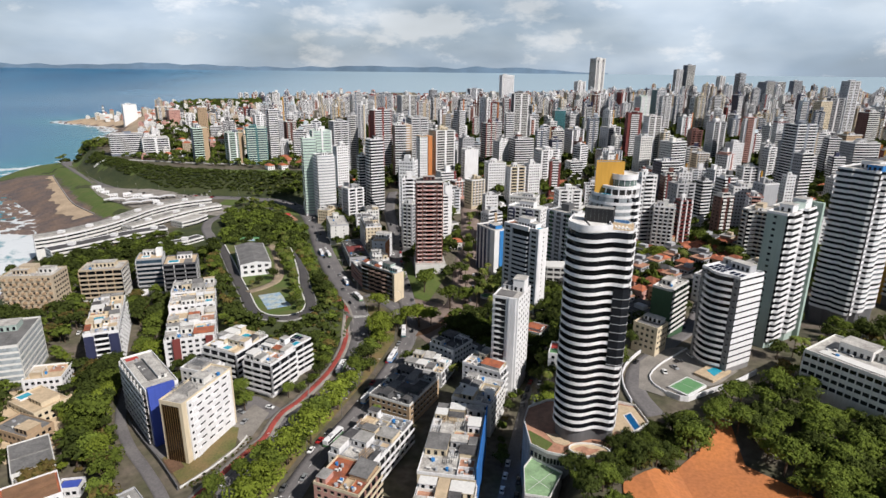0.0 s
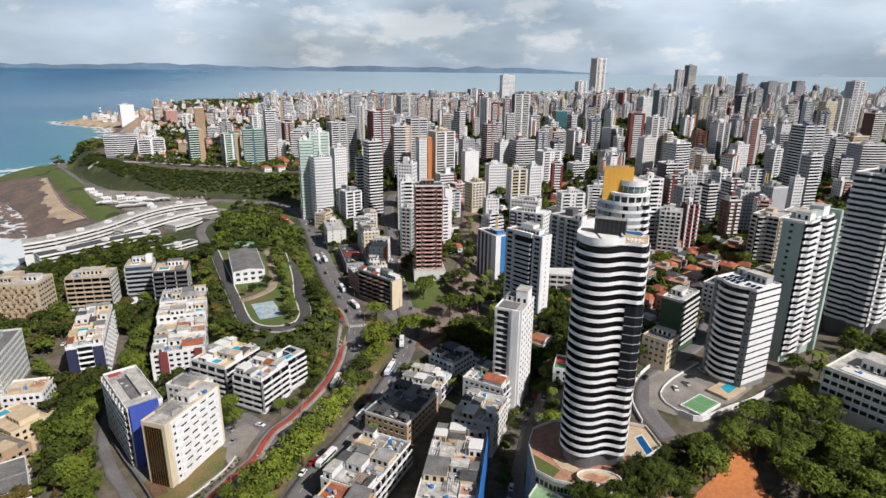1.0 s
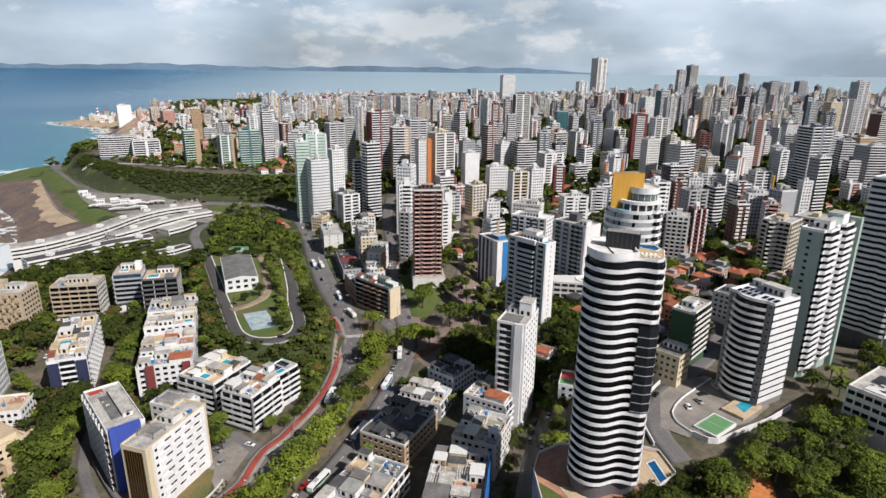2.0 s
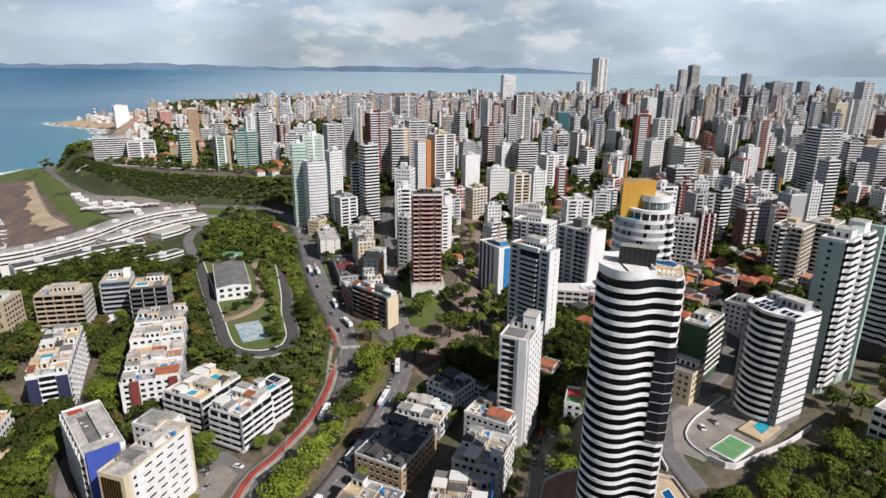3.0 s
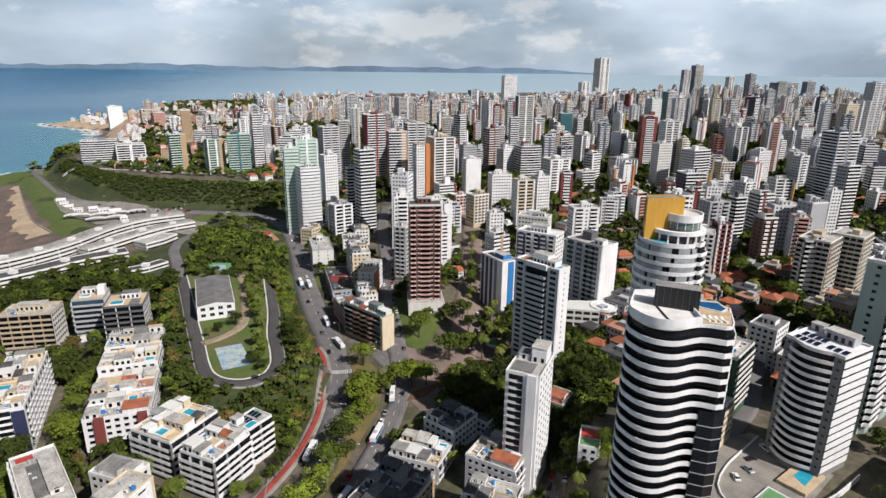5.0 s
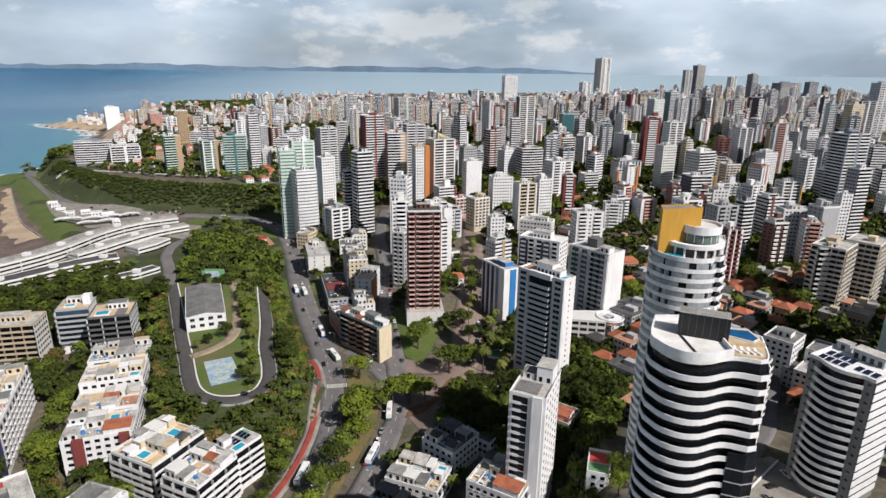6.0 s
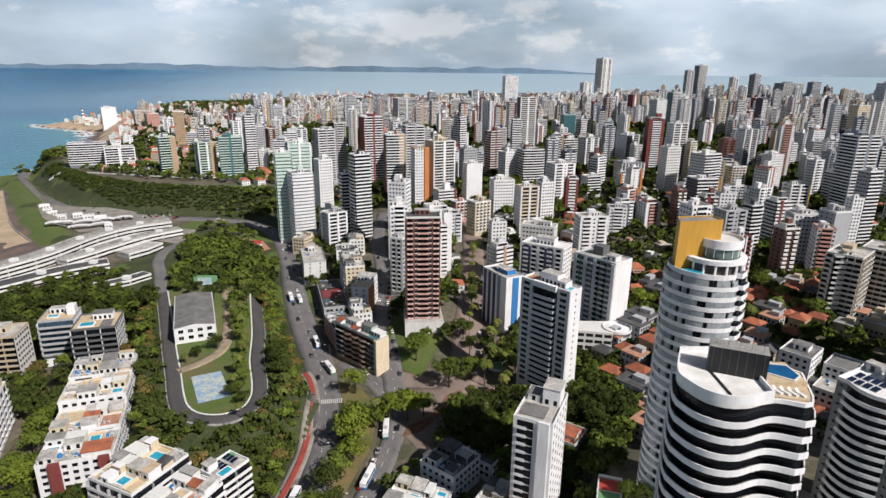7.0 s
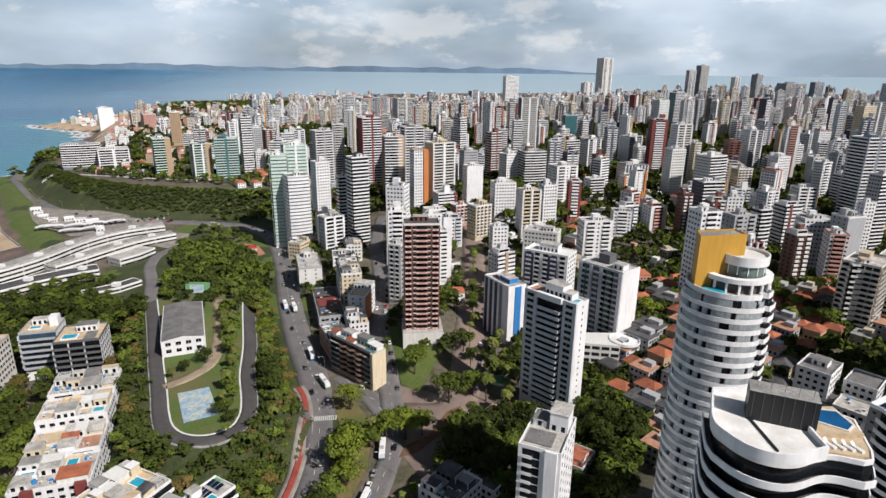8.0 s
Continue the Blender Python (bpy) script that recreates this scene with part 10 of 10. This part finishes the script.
g.prism([(-3.5, -2.6), (4.2, -2.2), (4.6, 1.8), (-1.0, 2.2)], 0.3, 0.36, 0)
part("pool", g.mesh("pool", [POOL]), pd)
g = Geo()
g.prism([(27.2, 157.5), (35, 156), (41.5, 168.5), (32, 176.5), (28.6, 171)], -2, 23.6, 1, 0)
wc = thing("sports_court", "worn green court on a walled slab beside the street", "sports court", 0, 0, 0)
part("slab", g.mesh("slab", [PALECOURT, CONCRETE]), wc)
g = Geo()
rim = [(27.2, 157.5), (35, 156), (41.5, 168.5), (32, 176.5), (28.6, 171)]
g.belt(shifted(rim, -0.2, True), rim, 23.6, 24.4, 0, True)
part("low_wall", g.mesh("low_wall", [OFFWHITE]), wc)
for a, b in (((28.6, 160), (38.5, 169.5)), ((30.5, 167), (35.5, 161))):
    g = Geo()
    line = [a, b]
    g.belt(shifted(line, -0.09), shifted(line, 0.09), 23.6, 23.63, 0)
    part("line", g.mesh("line", [LINE]), wc)
tennis = thing("sports_court", "green and blue tennis court on a terrace in the wood", "sports court", 0, 0, 0)
g = Geo()
g.prism([(-183, 506), (-165, 506), (-152, 470), (-166, 469)][::-1], -4, 8.0, 1, 0)
part("slab", g.mesh("slab", [GREENCOURT, CONCRETE]), tennis)
g = Geo()
g.prism([(-177, 500), (-167.5, 500), (-157, 474.5), (-164, 474)][::-1], 8.0, 8.03, 0, 0)
part("surface", g.mesh("surface", [COURT]), tennis, label="blue playing surface")
for a, b in (((-177, 500), (-167.5, 500)), ((-164, 474), (-157, 474.5)), ((-177, 500), (-164, 474)), ((-167.5, 500), (-157, 474.5)), ((-170.6, 487), (-162.2, 487))):
    g = Geo()
    g.belt(shifted([a, b], -0.15), shifted([a, b], 0.15), 8.03, 8.05, 0)
    part("line", g.mesh("line", [LINE]), tennis)
shore_line = shifted(curve_line(SEA_WALL, 6.0), 0.6)
reach = [3 + 17 * (k / len(shore_line)) ** 0.8 + 3.5 * math.sin(0.55 * k) + 2.0 * math.sin(1.7 * k + 1) for k in range(len(shore_line))]
drape("beach", "strip of pale brown sand below the sea wall", shore_line + [(p[0] - 0.77 * r_, p[1] - 0.64 * r_) for p, r_ in zip(shore_line, reach)][::-1], SAND, 0.5, 6.0, "beach")
wall_run("boundary_wall", "stone sea wall along the grassy spur", SEA_WALL, 1.5, 1.0, CONCRETE)
wall_run("boundary_wall", "pale parapet along the bluff road", [(-500, 836), (-400, 818), (-300, 803), (-180, 800)], 1.2, 0.6, OFFWHITE)
g = Geo()
gc = thing("sports_court", "round green court with a white rim", "sports court", 33, 378, land(33, 378) + 0.4)
g.prism([(7 * math.cos(0.3142 * i), 5 * math.sin(0.3142 * i)) for i in range(20)], -1, 0.15, 0)
part("rim", g.mesh("rim", [OFFWHITE]), gc)
g = Geo()
g.prism([(6.2 * math.cos(0.3142 * i), 4.2 * math.sin(0.3142 * i)) for i in range(20)], 0.15, 0.2, 0)
part("surface", g.mesh("surface", [GREENCOURT]), gc)
for x, y, turn, w, d, fl, wm, rm, kit, lab in (
        (53, 303, -35, 10, 13, 4, OFFWHITE, TILEROOF, [("tiles", 0.5, 0.5, 8, 7, 1.5)], "narrow pale house with red tiled roof"),
        (56, 257, -17, 7.5, 13, 2, WHITE, PALEROOF, [("deck", 0.5, 0.7, 6.6, 5.6, RED), ("deck", 0.5, 0.26, 6.6, 4.6, GREENCOURT)], "narrow white house with red and green roof decks"),
        (18, 297, -38, 14, 9, 2, WHITE, DARKROOF, [("sheet", 0.5, 0.5, 12, 8, DARKROOF)], "white low building under a black roof"),
        (27, 346, -40, 9, 6, 1, OFFWHITE, SAND_PAVE, [("tiles", 0.4, 0.5, 5, 4, 1.0)], "small garden pavilion with tiled roof"),
        (163, 338, -48, 13, 16, 5, WHITE, GREYROOF, [("room", 0.5, 0.6, 6, 6, 2.5, WHITE, GREYROOF)], "white house block with grey roof"),
        (180, 333, -48, 12, 15, 4, WHITE, GREYROOF, [("sheet", 0.5, 0.5, 10, 12, GREYROOF)], "white balconied block with grey roof"),
        (166, 318, -48, 12, 12, 4, OFFWHITE, PALEROOF, [("clutter", 0.5, 0.5, 8, 8, 4)], "pale block behind the towers")):
    building("house" if fl < 3 else "apartment_block", lab, x, y, turn, rect(w, d), fl, 2.9, None, 1.5, wm, wm, GLASS, rm, seed=int(x), tank=False, kit=kit, category="house" if fl < 3 else "building")
for x, y, turn, w, d, fl, wm, rm, lab in (
        (-118, 585, -20, 12, 20, 4, CREAM, TERRACE, "cream block with a terracotta roof terrace"), (-108, 600, -20, 10, 14, 3, ORANGE, TILEROOF, "orange house with a tiled roof"),
        (-126, 606, -20, 9, 12, 3, WHITE, PALEROOF, "small white block with a flat roof"), (-142, 640, 20, 26, 12, 2, WHITE, WHITE, "white podium with a flat roof"), (-108, 566, -20, 9, 14, 2, WHITE, PALEROOF, "white shop with a flat roof"), (-74, 530, 12, 14, 16, 5, WHITE, GREYROOF, "white block with grey sheet roof"),
        (-70, 560, 14, 12, 16, 4, OFFWHITE, PALEROOF, "off-white block with flat roof"), (-64, 500, 14, 11, 14, 6, WHITE, PALEROOF, "white block with small windows")):
    building("apartment_block", lab, x, y, turn, rect(w, d), fl, 2.9, None, 1.5, wm, wm, GLASS, rm, seed=int(-x), merged=True, tank=False, busy="mixed" if fl < 5 else None,
             kit=[("room", 0.5, 0.6, 5, 5, 2.6, WHITE), ("clutter", 0.5, 0.4, 8, 8, 3)], group="blocks beside the avenue")
for x, y, w, d in ((136, 702, 34, 15), (131, 640, 24, 12)):
    t = thing("school", "long low building with a red-tiled hipped roof", "school", x, y, land(x, y), 12)
    g = Geo()
    g.box(-w / 2, -d / 2, -3, w / 2, d / 2, 7, 0)
    part("wall", g.mesh("wall", [CREAM]), t)
    g = Geo()
    q = [(-w / 2 - 1, -d / 2 - 1, 7), (w / 2 + 1, -d / 2 - 1, 7), (w / 2 + 1, d / 2 + 1, 7), (-w / 2 - 1, d / 2 + 1, 7)]
    e0, e1 = (-w / 2 + d * 0.4, 0, 10.5), (w / 2 - d * 0.4, 0, 10.5)
    for f in ((q[0], q[1], e1, e0), (q[1], q[2], e1), (q[2], q[3], e0, e1), (q[3], q[0], e0), (q[3], q[2], q[1], q[0])):
        g.face(f)
    part("roof", g.mesh("roof", [TILEROOF]), t)
    me = window_mesh(1.6, 1.5, GLASS, CREAM)
    for k in range(int(w / 3)):
        for z in (1.0, 4.2):
            part("window", me, t, (-w / 2 + 1.5 + 3 * k, -d / 2, z))
building("kiosk", "small kiosk with a red roof beside the avenue", -166, 598, 20, rect(11, 8), 1, 3.0, None, 0.4, OFFWHITE, RED, GLASS, RED, seed=3, tank=False, category="kiosk",
         kit=[("deck", 0.5, 0.5, 10, 7, RED)])
drape("plaza", "pale pink paved plaza beside the avenue", [(-176, 594), (-158, 580), (-150, 590), (-164, 614), (-184, 622)], TERRACE, 0.25, 4.0, "plaza")
for x, y, k in ((226, 408, 0), (252, 418, 1)):
    t = building("apartment_tower", "beige tower with ribbed white balconies" if k == 0 else "cream tower with a grid of windows", x, y, -48, rect(17, 22), 14, 2.95,
                 {"sides": [("b", 1.0, 1.0, 4), ("x", 3.6, 2.0), ("w", 3, 1.4, 1.3), ("w", 3, 1.4, 1.3)]}, 4, BEIGE if k == 0 else CREAM, OFFWHITE, GLASS, PALEROOF, z=16, seed=80 + k, category="tower")
drape("beach_club_ground", "sandy lot of the beach club", [(-455, 752), (-372, 732), (-330, 716), (-325, 690), (-372, 640), (-400, 668), (-440, 720)], PAVE, 0.25, 8.0, "lot")
sr = random.Random(19)
for k in range(9):
    x, y = -432 + 13 * k + sr.uniform(-3, 3), 712 - 6 * k + sr.uniform(-12, 12)
    building("pavilion", "small white beach club pavilion", x, y, 32 + sr.uniform(-8, 8), rect(sr.uniform(7, 12), sr.uniform(5, 8)), 1, 3.2, None, 0.4, WHITE, WHITE, GLASS, GREYROOF if k % 2 else WHITE, seed=90 + k, tank=False, group="beach club", category="pavilion")
for k in range(26):
    car(-352 + 5.2 * (k % 13), 668 + 3.1 * (k % 13) + 9 * (k // 13), 32, sr.choice((0, 0, 1, 2, 3)), group="hotel car park")
for x in range(-520, -180, 34):
    y = bluff_foot(x) - 4
    street_lamp(x, y, -90)
